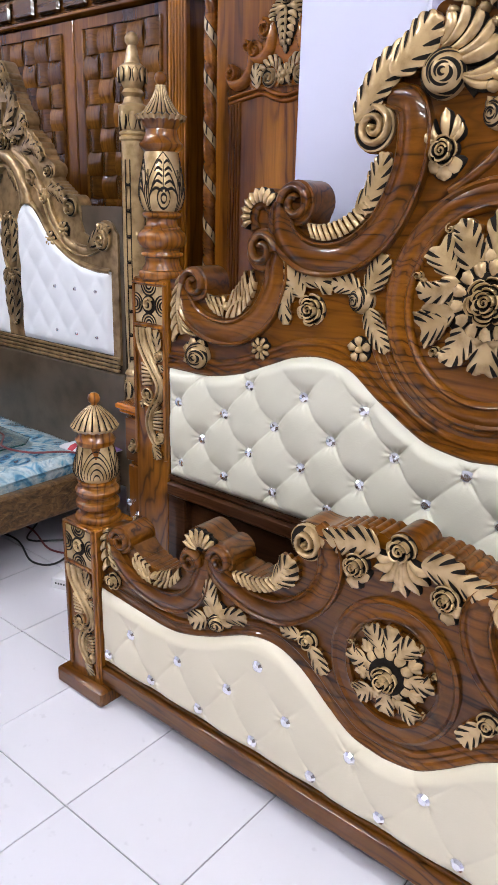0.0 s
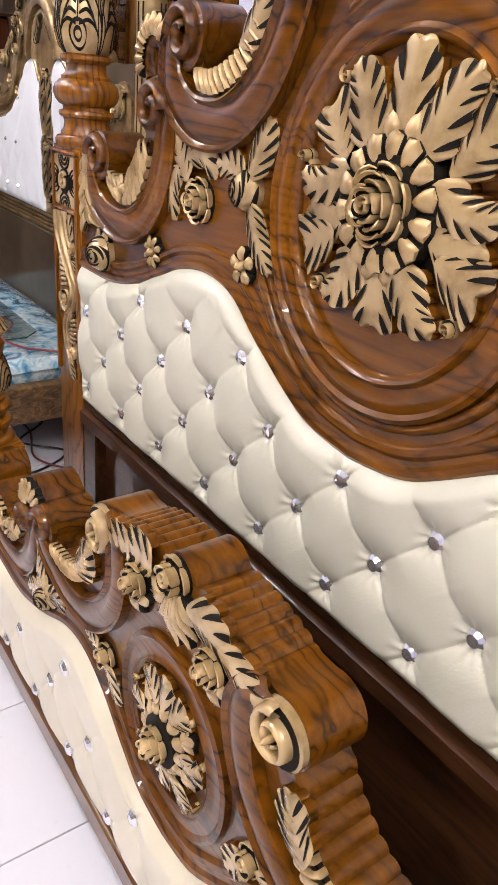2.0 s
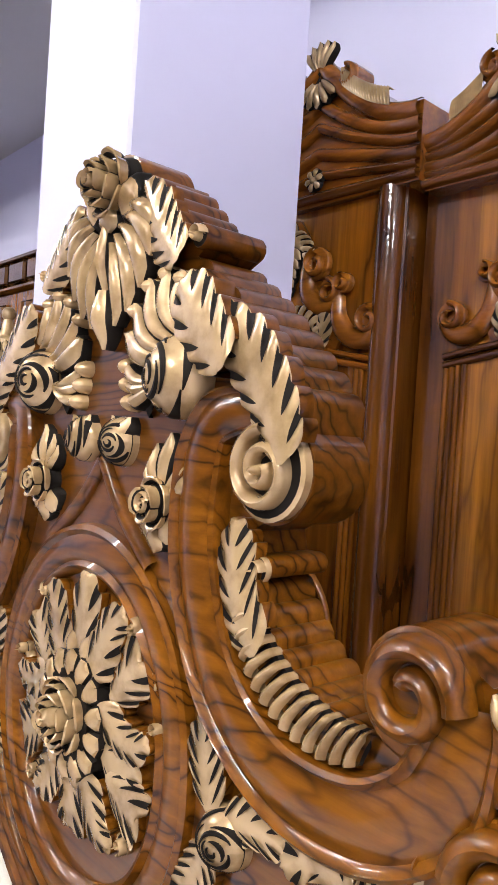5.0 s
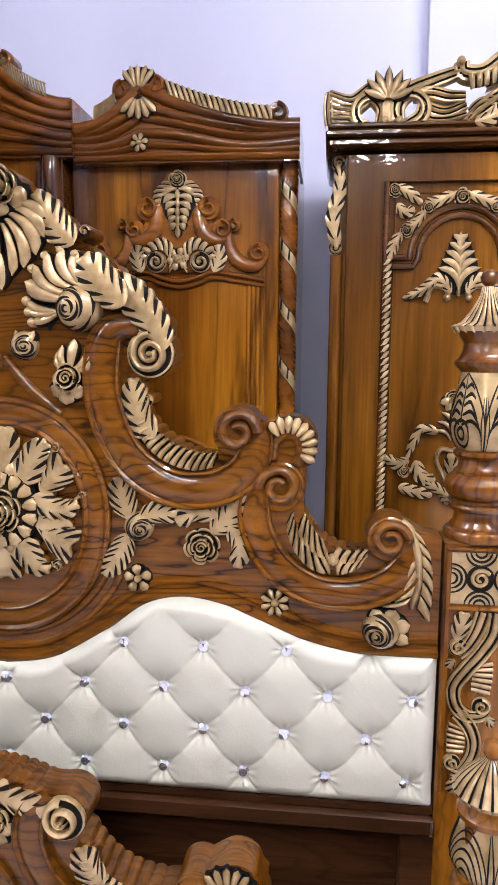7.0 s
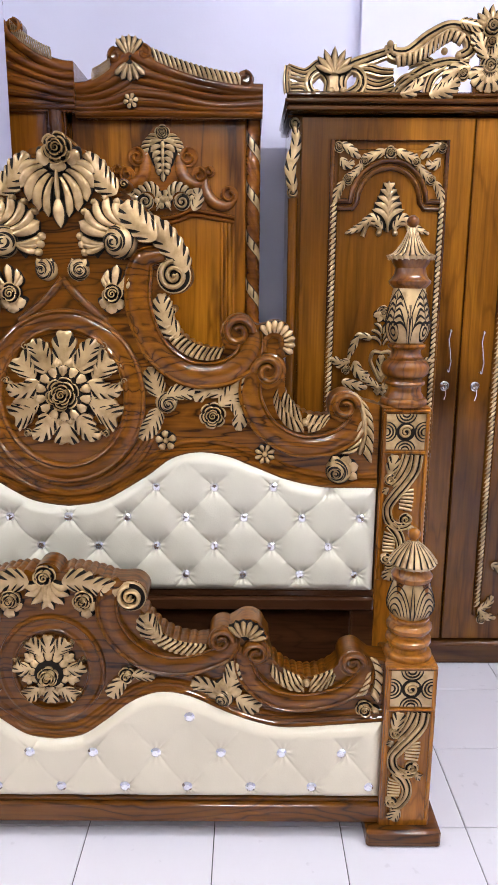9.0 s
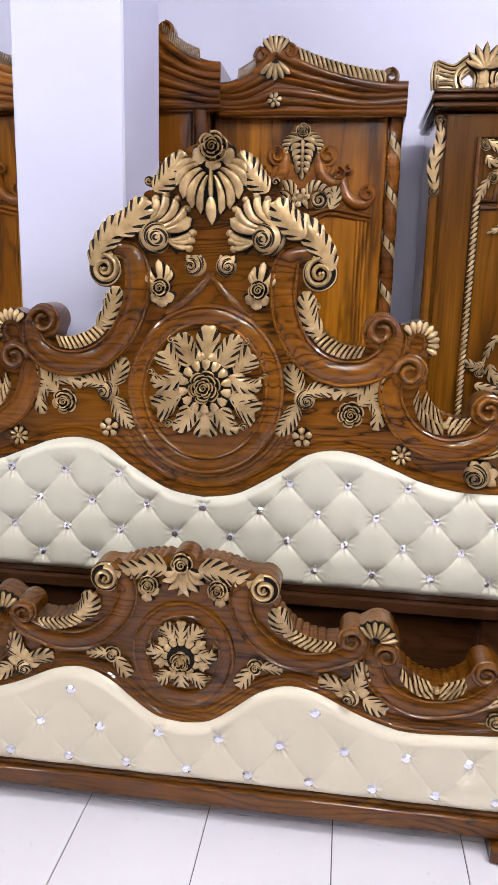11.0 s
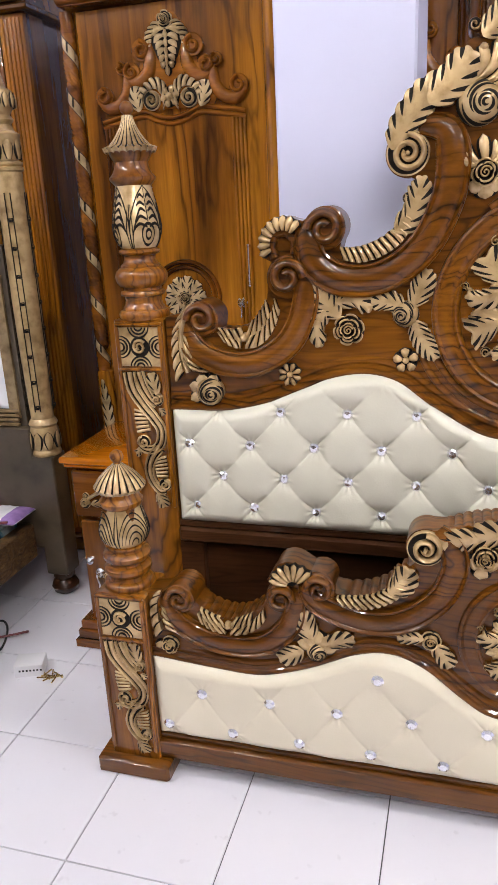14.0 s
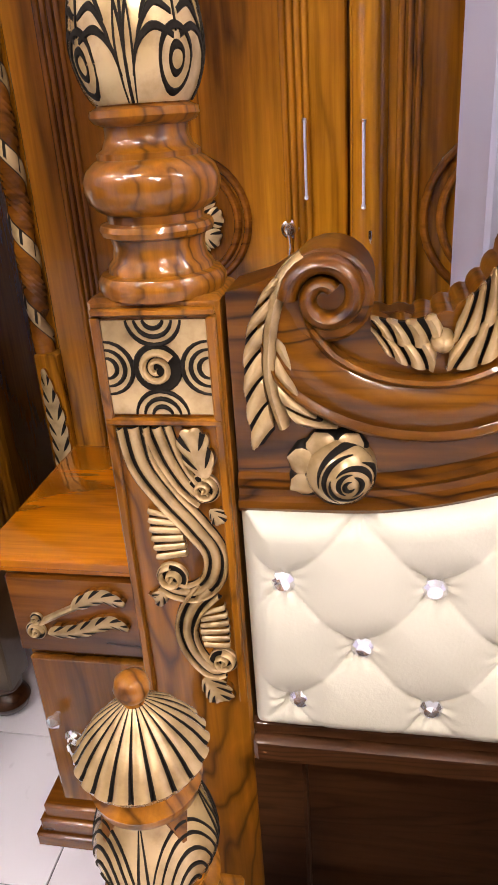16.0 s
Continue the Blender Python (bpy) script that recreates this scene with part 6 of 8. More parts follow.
# ---- the three-part wardrobe behind the pillar ----
WY = 1.05
war = thing("wardrobe", (0, WY, 0), "tall orange teak wardrobe with scrolled gables and gilded carving", "wardrobe", "wardrobes")
m = Mesh()
m.box(-1.47, 0.535, 0.03, 0.45, 0.07, 2.03)
part("body", m, TEAK_V, war)
m = Mesh()
m.box(-1.49, 0.555, -0.03, 0.45, 0.0, 0.075, 0, 0.006)
part("plinth", m, TEAK_H, war)
for xl, xr, xm, hx in ((-1.415, -0.777, -1.095, -0.838), (-0.127, 0.482, 0.192, -0.09)):
    m = Mesh()
    m.box(xl, xr, 0.0, 0.029, 0.08, 2.015, 0, 0.004)
    d = part("door", m, TEAK_V, war, "plain panelled teak door")
    door_motif(d, xm, 1.985, 0.42, 0.335, -0.002)
    flutes(d, xm + 0.205, xm + 0.245, 4, 0.12, 1.66, -0.002, TEAK_V)
    flutes(d, xm - 0.245, xm - 0.205, 4, 0.12, 1.66, -0.002, TEAK_V)
    m = Mesh()
    for r in (0.125, 0.105):
        sweep(m, [(xm + r * math.cos(math.pi * 2 * j / 40), 1.085 + r * math.sin(math.pi * 2 * j / 40)) for j in range(41)], bead(0.008, 0.010, 5))
    part("ring_moulding", m, TEAK_H, d, at=(0, -0.002, 0))
    m = Mesh()
    for j in range(10):
        a = 2 * math.pi * j / 10
        leaf(m, [(xm + 0.022 * math.cos(a), 1.085 + 0.022 * math.sin(a)), (xm + 0.075 * math.cos(a + 0.15), 1.085 + 0.075 * math.sin(a + 0.15))], 3, 0.018, 0.012)
    rose(m, (xm, 1.085), 0.030, 0.024)
    part("rose", m, WCARVE, d, "dull gilded rose in leaves", at=(0, -0.002, 0))
m = Mesh()
m.box(-0.770, -0.134, -0.055, 0.029, 0.08, 2.045, 0, 0.004)
d = part("door", m, TEAK_V, war, "projecting middle door")
door_motif(d, -0.452, 2.00, 0.46, 0.36, -0.057)
for xx in (-0.735, -0.169):
    m = Mesh()
    m.lathe(xx, -0.050, [(0.032, 0.10), (0.032, 2.03)], 0, 18)
    part("column", m, TEAK_V, war, "half-round teak column")
    flutes(d, xx + (0.05 if xx < -0.5 else -0.08), xx + (0.08 if xx < -0.5 else -0.05), 3, 0.12, 1.66, -0.057, TEAK_V)
m = Mesh()
for r in (0.125, 0.105):
    sweep(m, [(-0.452 + r * 1.5 * math.cos(math.pi * 2 * j / 40), 1.085 + r * 1.3 * math.sin(math.pi * 2 * j / 40)) for j in range(41)], bead(0.008, 0.010, 5))
part("ring_moulding", m, TEAK_H, d, at=(0, -0.057, 0))
pediment(war, -1.450, -0.772, -0.998, 2.022, 2.160, 2.285, -0.045, 0.30, (True, False))
pediment(war, -0.100, 0.540, 0.092, 1.996, 2.106, 2.252, -0.045, 0.30, (False, True))
pediment(war, -0.790, -0.094, -0.360, 2.010, 2.165, 2.360, -0.075, 0.34, (False, False), 0.078)
rope_column(war, -1.4515, 0.010, 0.82, 2.015)
rope_column(war, 0.510, 0.012, 0.82, 2.015)
for xx in (-1.442, 0.510):
    m = Mesh()
    m.box(xx - 0.028, xx + 0.028, -0.02, 0.029, 0.08, 0.82, 0, 0.004)
    part("pilaster", m, TEAK_V, war)
    m = Mesh()
    leaf(m, [(xx, 0.50), (xx + 0.006, 0.64), (xx - 0.006, 0.79)], 8, 0.020, 0.012)
    part("leaf", m, WCARVE, war, at=(0, -0.020, 0))
handle(war, -0.852, 0.0, 1.122, 1.262)
lock(war, -0.888, 0.0, 1.066)
handle(war, -0.745, -0.055, 1.108, 1.255)
lock(war, -0.733, -0.055, 1.063)

# ---- the two-door wardrobe with an openwork crest ----
w3 = thing("wardrobe", (0.0416, 0.935, 0), "brown teak wardrobe with openwork gilded crest and cable mouldings", "wardrobe", "wardrobes")
m = Mesh()
m.box(0.64, 2.00, 0.03, 0.45, 0.08, 2.04)
part("body", m, BROWN_V, w3)
m = Mesh()
m.box(0.62, 2.02, -0.03, 0.45, 0.0, 0.085, 0, 0.006)
part("plinth", m, BROWN_H, w3)
m = Mesh()
m.box(0.618, 2.022, -0.035, 0.45, 2.045, 2.066, 0, 0.006)
part("cornice", m, BROWN_H, w3)
m = Mesh()
m.box(0.612, 2.028, -0.045, 0.45, 2.068, 2.088, 0, 0.006)
part("cornice", m, BROWN_H, w3)
m = Mesh()
m.box(0.618, 2.022, -0.038, 0.45, 2.090, 2.106, 0, 0.005)
part("cornice", m, BROWN_H, w3)
w3.scale = (0.932, 1.0, 0.979)
C3 = [BROWN_H, BRONZE, BLACK]
XM = 1.320
for s in (-1, 1):
    P = lambda pts: [(XM + s * a, 2.094 + b * 0.90) for a, b in pts]
    for pts, w in (([(0.6984, 0.0097), (0.7023, 0.058), (0.7003, 0.1063)], 0.014), ([(0.7003, 0.1005), (0.6395, 0.0811), (0.596, 0.1101), (0.5767, 0.1179)], 0.016), ([(0.6965, 0.0676), (0.6347, 0.056), (0.5864, 0.0889), (0.5554, 0.058), (0.5593, 0.0145)], 0.018), ([(0.6926, 0.0309), (0.6443, 0.0309), (0.625, 0.0145), (0.5864, 0.0077)], 0.018), ([(0.5071, 0.0145), (0.5091, 0.0628), (0.482, 0.1014), (0.4125, 0.1304), (0.3429, 0.1546)], 0.022), ([(0.4704, 0.0889), (0.4221, 0.0966), (0.3719, 0.085), (0.3275, 0.085)], 0.018), ([(0.4453, 0.0725), (0.4125, 0.0483), (0.3738, 0.0425), (0.3255, 0.0628)], 0.016), ([(0.4415, 0.0483), (0.4241, 0.0193), (0.3738, 0.0155), (0.3217, 0.0309)], 0.018), ([(0.4898, 0.0077), (0.4511, 0.0309), (0.4415, 0.0676)], 0.018), ([(0.341, 0.1787), (0.3333, 0.1497), (0.2772, 0.1488), (0.2048, 0.2029), (0.1323, 0.2357), (0.0725, 0.2125), (0.0609, 0.1642), (0.1014, 0.1372)], 0.026), ([(0.3217, 0.0048), (0.2772, 0.0531), (0.2096, 0.0966), (0.1323, 0.1179), (0.0647, 0.1101)], 0.022), ([(0.2096, 0.0048), (0.1903, 0.0676), (0.142, 0.1063)], 0.018), ([(0.3159, 0.0386), (0.285, 0.0657), (0.2386, 0.0715)], 0.014), ([(0.2772, 0.1111), (0.2289, 0.1304), (0.1903, 0.1207)], 0.014)):
        m = Mesh()
        path = spline(P(pts), 7)
        tp = lambda u: 0.62 + 0.38 * math.sin(math.pi * min(1, 0.15 + u * 0.75))
        prof = [(-w, -0.022), (-w, 0.004), (-w * 0.84, 0.010), (-w * 0.55, 0.009), (-w * 0.42, 0.004), (-w * 0.28, 0.010), (0, 0.014), (w * 0.28, 0.010), (w * 0.42, 0.004), (w * 0.55, 0.009), (w * 0.84, 0.010), (w, 0.004), (w, -0.022)]
        f0 = len(m.f)
        sweep(m, path, prof, 1, tp)
        for q in range(f0, len(m.f)):
            if (q - f0) % 12 in (3, 4, 7, 8):
                m.m[q] = 2
        part("crest_scroll", m, C3, w3, "gilded openwork scroll", at=(0, -0.010, 0))
    for pts, n, wd in (([(0.3062, 0.0019), (0.2579, 0.0193), (0.2289, 0.058)], 4, 0.018), ([(0.2048, 0.0), (0.1517, 0.0193), (0.1034, 0.0628)], 6, 0.03), ([(0.113, 0.2512), (0.0744, 0.2415), (0.0213, 0.2299)], 5, 0.018), ([(0.0261, 0.1546), (0.0435, 0.1835), (0.0473, 0.2145)], 4, 0.02), ([(0.0647, 0.0966), (0.113, 0.085), (0.1613, 0.0386)], 4, 0.022)):
        m = Mesh()
        leaf(m, P(pts), n, wd, 0.018)
        part("leaf", m, C3, w3, at=(0, -0.024, 0))
    m = Mesh()
    feather(m, P([(0.325, 0.138), (0.25, 0.155), (0.18, 0.205), (0.13, 0.228), (0.085, 0.205)]), 13, 0.034, 0.014, s, -0.3)
    part("leaf", m, C3, w3, "row of gilded lobes along the arch", at=(0, -0.020, 0))
    for ca, cb, a0, a1 in ((0.581, 0.046, 215, -75), (0.478, 0.050, 255, -35)):
        m = Mesh()
        ring = P([(ca + 0.046 * math.cos(radians(a0 + (a1 - a0) * j / 16)), cb + 0.046 * math.sin(radians(a0 + (a1 - a0) * j / 16))) for j in range(17)])
        f0 = len(m.f)
        sweep(m, ring, [(-0.014, -0.020), (-0.014, 0.004), (-0.010, 0.012), (-0.002, 0.010), (0.002, 0.003), (0.006, 0.010), (0.012, 0.010), (0.014, 0.003), (0.014, -0.020)], 1)
        for q in range(f0, len(m.f)):
            if (q - f0) % 8 in (3, 4):
                m.m[q] = 2
        part("crest_scroll", m, C3, w3, at=(0, -0.016, 0))
    m = Mesh()
    m.slab(P([(0.700, 0.0), (0.700, 0.104), (0.660, 0.092), (0.640, 0.070), (0.634, 0.030), (0.640, 0.0)]), -0.012, 0.006, 0)
    part("crest_end", m, C3, w3, at=(0, -0.010, 0))
    for a, b, r in ((0.155, 0.155, 0.012), (0.105, 0.140, 0.012), (0.545, 0.018, 0.012), (0.505, 0.018, 0.012), (0.345, 0.178, 0.012)):
        m = Mesh()
        dome(m, (XM + s * a, 2.094 + b * 0.90), r, 0.016)
        part("bud", m, C3, w3, at=(0, -0.022, 0))
    m = Mesh()
    rose(m, (XM + s * 0.090, 2.162), 0.026, 0.024, rings=((1.0, 4), (0.7, 3)))
    part_with_pieces("rose", "petal", m, C3, w3, at=(0, -0.028, 0))
m = Mesh()
for z0, z1, hw in ((2.094, 2.190, 0.050), (2.192, 2.325, 0.028)):
    m.box(XM - hw, XM + hw, -0.03, -0.005, z0, z1, 0, 0.004)
part("crest_block", m, BROWN_H, w3)
for px in (XM, 0.782, 2 * XM - 0.782):
    m = Mesh()
    top, base = (2.372, 2.305) if px == XM else (2.244, 2.112)
    for deg in (-68, 68, -46, 46, -24, 24, 0):
        a, ln = radians(deg), (top - base) * (0.62 if px != XM else 1.0) * (0.62 + 0.38 * math.cos(radians(deg)))
        foot = (px + 0.010 * math.sin(a), top - (top - base) * (0.62 if px != XM else 1.0))
        petal(m, foot, (foot[0] + ln * math.sin(a), foot[1] + ln * math.cos(a)), 0.026, 0.018, base=0.003, full=0.45, tip=0.1)
    m.box(px - 0.016, px + 0.016, -0.001, 0.02, base - 0.03, base + (top - base) * 0.7, 1, 0.002)
    part_with_pieces("palmette", "leaflet", m, C3, w3, "gilded palmette", at=(0, -0.026, 0))
for a in range(-3, 4):
    m = Mesh()
    leaf(m, [(XM, 2.180), (XM + 0.035 * math.sin(a * 0.42), 2.180 - 0.040 * math.cos(a * 0.42)), (XM + 0.075 * math.sin(a * 0.42), 2.180 - 0.076 * math.cos(a * 0.42))], 3, 0.018, 0.014)
    part("leaf", m, C3, w3, at=(0, -0.030, 0))
for s in (-1, 1):
    m = Mesh()
    leaf(m, [(XM + s * 0.010, 2.205), (XM + s * 0.028, 2.240), (XM + s * 0.040, 2.285)], 4, 0.022, 0.014)
    part("leaf", m, C3, w3, at=(0, -0.030, 0))
for zz, r in ((2.305, 0.034), (2.186, 0.034), (2.256, 0.022)):
    m = Mesh()
    rose(m, (XM, zz), r, 0.030, rings=((1.0, 5), (0.74, 4)))
    part_with_pieces("rose", "petal", m, C3, w3, at=(0, -0.030, 0))
for sx in (0.650, 1.990):
    m = Mesh()
    leaf(m, [(sx, 1.79), (sx - 0.012, 1.87), (sx + 0.006, 1.95), (sx - 0.004, 2.02)], 6, 0.020, 0.020)
    volute(m, (sx, 2.015), 0.020, 0.022, 0, 1.2)
    volute(m, (sx - 0.004, 1.79), 0.020, 0.022, 0, -1.2)
    part("bracket", m, C3, w3, "gilded leaf bracket", at=(0, 0.024, 0))
    m = Mesh()
    m.lathe(sx, 0.03, [(0.018, 0.10), (0.018, 1.77)], 0, 14)
    part("column", m, BROWN_V, w3)
for xl, xr, xc in ((0.675, 1.299, 0.996), (1.305, 1.965, 1.640)):
    m = Mesh()
    m.box(xl, xr, 0.0, 0.029, 0.092, 2.035, 0, 0.004)
    d = part("door", m, BROWN_V, w3, "teak door with a carved frame")
    fx0, fx1 = xc - 0.207, xc + 0.207
    m = Mesh()
    m.box(fx0 + 0.02, fx1 - 0.02, -0.006, 0.001, 0.20, 1.93, 0, 0.004)
    part("raised_panel", m, BROWN_V, d)
    m = Mesh()
    for dz in (0.0, 0.024):
        pth = [(fx0 + 0.02, 1.735 + dz), (xc - 0.13 - dz, 1.735 + dz)] + [(xc + (0.115 + dz) * math.cos(radians(180 - 15 * j)), 1.755 + (0.115 + dz) * math.sin(radians(180 - 15 * j))) for j in range(13)] + [(xc + 0.13 + dz, 1.735 + dz), (fx1 - 0.02, 1.735 + dz)]
        sweep(m, pth, bead(0.010, 0.014, 6))
    part("arch_moulding", m, BROWN_H, d, at=(0, -0.006, 0))
    m = Mesh()
    sweep(m, [(fx0, 0.20), (fx0, 1.958), (fx1, 1.958), (fx1, 0.20)], bead(0.009, 0.014, 6), 0)
    part("moulding", m, BROWN_H, d, at=(0, -0.001, 0))
    twist(d, fx0 + 0.008, -0.003, 0.24, 1.76)
    twist(d, fx1 - 0.008, -0.003, 0.24, 1.76)
    for s in (-1, 1):
        for pts in ([(0.02, 1.925), (0.07, 1.905), (0.10, 1.90)], [(0.185, 1.945), (0.15, 1.93), (0.11, 1.90)], [(0.10, 1.88), (0.125, 1.85), (0.15, 1.84)], [(0.165, 1.825), (0.185, 1.79), (0.195, 1.755)], [(0.18, 1.90), (0.16, 1.88), (0.13, 1.885)]):
            m = Mesh()
            leaf(m, [(xc + s * a, z) for a, z in pts], 4, 0.015, 0.012)
            part("leaf", m, C3, d, at=(0, -0.005, 0))
        for a, z, r in ((0.092, 1.888, 0.020), (0.150, 1.830, 0.020), (0.185, 1.935, 0.020)):
            m = Mesh()
            rose(m, (xc + s * a, z), r, 0.020, rings=((1.0, 4), (0.7, 3)))
            part_with_pieces("rose", "petal", m, C3, d, at=(0, -0.005, 0))
        m = Mesh()
        leaf(m, [(xc + s * 0.02, 1.665), (xc + s * 0.055, 1.70), (xc + s * 0.10, 1.672), (xc + s * 0.155, 1.650)], 8, 0.015, 0.012)
        part("leaf", m, C3, d, at=(0, -0.008, 0))
        for pts, n, wd in (([(0.040, 1.285), (0.085, 1.292), (0.112, 1.250), (0.128, 1.205)], 5, 0.013), ([(0.120, 1.205), (0.150, 1.195), (0.192, 1.212)], 5, 0.017), ([(0.105, 1.205), (0.085, 1.165), (0.045, 1.145)], 4, 0.020), ([(0.150, 1.130), (0.105, 1.118), (0.050, 1.105)], 4, 0.016), ([(0.006, 1.105), (0.040, 1.128), (0.078, 1.150)], 4, 0.014)):
            m = Mesh()
            leaf(m, [(xc + s * a, z) for a, z in pts], n, wd, 0.013)
            part("leaf", m, C3, d, "gilded leaf spray", at=(0, -0.008, 0))
        m = Mesh()
        rose(m, (xc + s * 0.134, 1.172), 0.019, 0.020, rings=((1.0, 4), (0.7, 3)))
        part_with_pieces("rose", "petal", m, C3, d, at=(0, -0.008, 0))
        m = Mesh()
        for k in range(3):
            petal(m, (xc + s * 0.004, 1.262 + 0.020 * k), (xc + s * (0.052 - 0.010 * k), 1.288 + 0.026 * k), 0.016, 0.012, bend=0.22 * s, base=0.002, full=0.75, tip=0.5)
        sweep(m, spline([(xc, 1.232), (xc + s * 0.030, 1.236), (xc + s * 0.040, 1.205), (xc + s * 0.026, 1.172), (xc, 1.128)], 6), bead(0.007, 0.013, 5), 1)
        part_with_pieces("heart_scroll", "lobe", m, C3, d, "gilded heart-shaped scroll", at=(0, -0.008, 0))
        for pts in ([(0.195, 0.24), (0.17, 0.205), (0.12, 0.19)], [(0.19, 0.235), (0.16, 0.25), (0.14, 0.285)], [(0.16, 0.42), (0.12, 0.40), (0.06, 0.36)]):
            m = Mesh()
            leaf(m, [(xc + s * a, z) for a, z in pts], 4, 0.016, 0.012)
            part("leaf", m, C3, d, at=(0, -0.008, 0))
        m = Mesh()
        rose(m, (xc + s * 0.18, 0.185), 0.020, 0.020, rings=((1.0, 4), (0.7, 3)))
        part_with_pieces("rose", "petal", m, C3, d, at=(0, -0.008, 0))
    m = Mesh()
    leaf(m, [(xc, 1.148), (xc, 1.185), (xc, 1.226)], 3, 0.018, 0.013)
    part("leaf", m, C3, d, at=(0, -0.008, 0))
    for zz, r in ((1.378, 0.026), (1.100, 0.018)):
        m = Mesh()
        for a in (200, 240, 300, 340):
            petal(m, (xc, zz), (xc + r * 1.5 * math.cos(radians(a)), zz + r * 1.5 * math.sin(radians(a))), r * 1.1, 0.011, base=0.002, tip=0.7)
        rose(m, (xc, zz), r, 0.022, rings=((1.0, 5), (0.72, 4), (0.45, 3)))
        part_with_pieces("rose", "petal", m, C3, d, at=(0, -0.008, 0))
    m = Mesh()
    rose(m, (xc, 1.915), 0.026, 0.024, rings=((1.0, 5), (0.7, 4)))
    part_with_pieces("rose", "petal", m, C3, d, at=(0, -0.005, 0))
    m = Mesh()
    m.slab([(xc + a, z) for a, z in ((-0.058, 1.690), (-0.050, 1.745), (-0.026, 1.800), (0.0, 1.826), (0.026, 1.800), (0.050, 1.745), (0.058, 1.690), (0.0, 1.655))], 0.0, 0.003, 2)
    for k in range(5):
        for q in (-1, 1):
            z0 = 1.668 + 0.026 * k
            petal(m, (xc, z0), (xc + q * (0.060 - 0.010 * k), z0 + 0.064 - 0.004 * k), 0.027, 0.013, bend=0.24 * q, base=0.002, full=0.75, tip=0.4)
    petal(m, (xc, 1.780), (xc, 1.826), 0.024, 0.013, base=0.002, full=0.4, tip=0.1)
    sweep(m, [(xc, 1.655), (xc, 1.80)], bead(0.006, 0.015, 5), 1)
    for q in (-1, 1):
        sweep(m, spline([(xc + q * 0.090, 1.640), (xc + q * 0.070, 1.682), (xc + q * 0.034, 1.676), (xc + q * 0.026, 1.655)], 6), bead(0.008, 0.012, 5), 1)
        dome(m, (xc + q * 0.030, 1.652), 0.011, 0.014)
    part_with_pieces("palmette", "leaflet", m, C3, d, "gilded palmette", at=(0, -0.008, 0))
    if xc < 1.3:
        handle(d, 1.252, 0.0, 1.166, 1.320, 0.006)
        lock(d, 1.247, 0.0, 1.112)
    else:
        handle(d, 1.378, 0.0, 1.160, 1.314, 0.006)
        lock(d, 1.366, 0.0, 1.110)

# ---- wardrobe with woven panels ----
ww = thing("wardrobe", (0, 1.155, 0), "dark teak wardrobe with woven wood panels and block cornice", "wardrobe", "wardrobes")
m = Mesh()
m.box(-3.655, -1.675, 0.03, 0.50, 0.06, 2.07)
part("body", m, BROWN_V, ww)
m = Mesh()
m.box(-3.68, -1.655, -0.02, 0.50, 0.0, 0.07, 0, 0.006)
part("plinth", m, BROWN_H, ww)
m = Mesh()
m.box(-3.715, -1.635, -0.030, 0.52, 2.068, 2.086, 0, 0.004)
part("cornice", m, BROWN_H, ww)
m = Mesh()
m.box(-3.70, -1.645, -0.012, 0.51, 2.087, 2.192, 0, 0.004)
part("frieze", m, BROWN_H, ww)
m = Mesh()
m.box(-3.725, -1.63, -0.036, 0.525, 2.193, 2.212, 0, 0.004)
part("cornice", m, BROWN_H, ww)
blk = Mesh()
blk.box(-0.078, 0.078, -0.022, 0.0, -0.046, 0.046, 0, 0.010)
bdata = None
for k in range(11):
    at = (-3.605 + 0.1865 * k, -0.014, 2.1395)
    if bdata is None:
        ob = part("cornice_block", blk, WEAVE_B, ww, at=at)
        bdata = ob.data
    else:
        ob = new("cornice_block", bdata)
        ob.parent, ob.location = ww, at
m = Mesh()
m.box(-1.772, -1.672, 0.002, 0.029, 0.07, 2.066, 0, 0.004)
part("pilaster", m, TEAK_V, ww, "fluted teak corner strip")
flutes(ww, -1.756, -1.690, 5, 0.10, 2.05, 0.002, TEAK_V)
wdata = {}
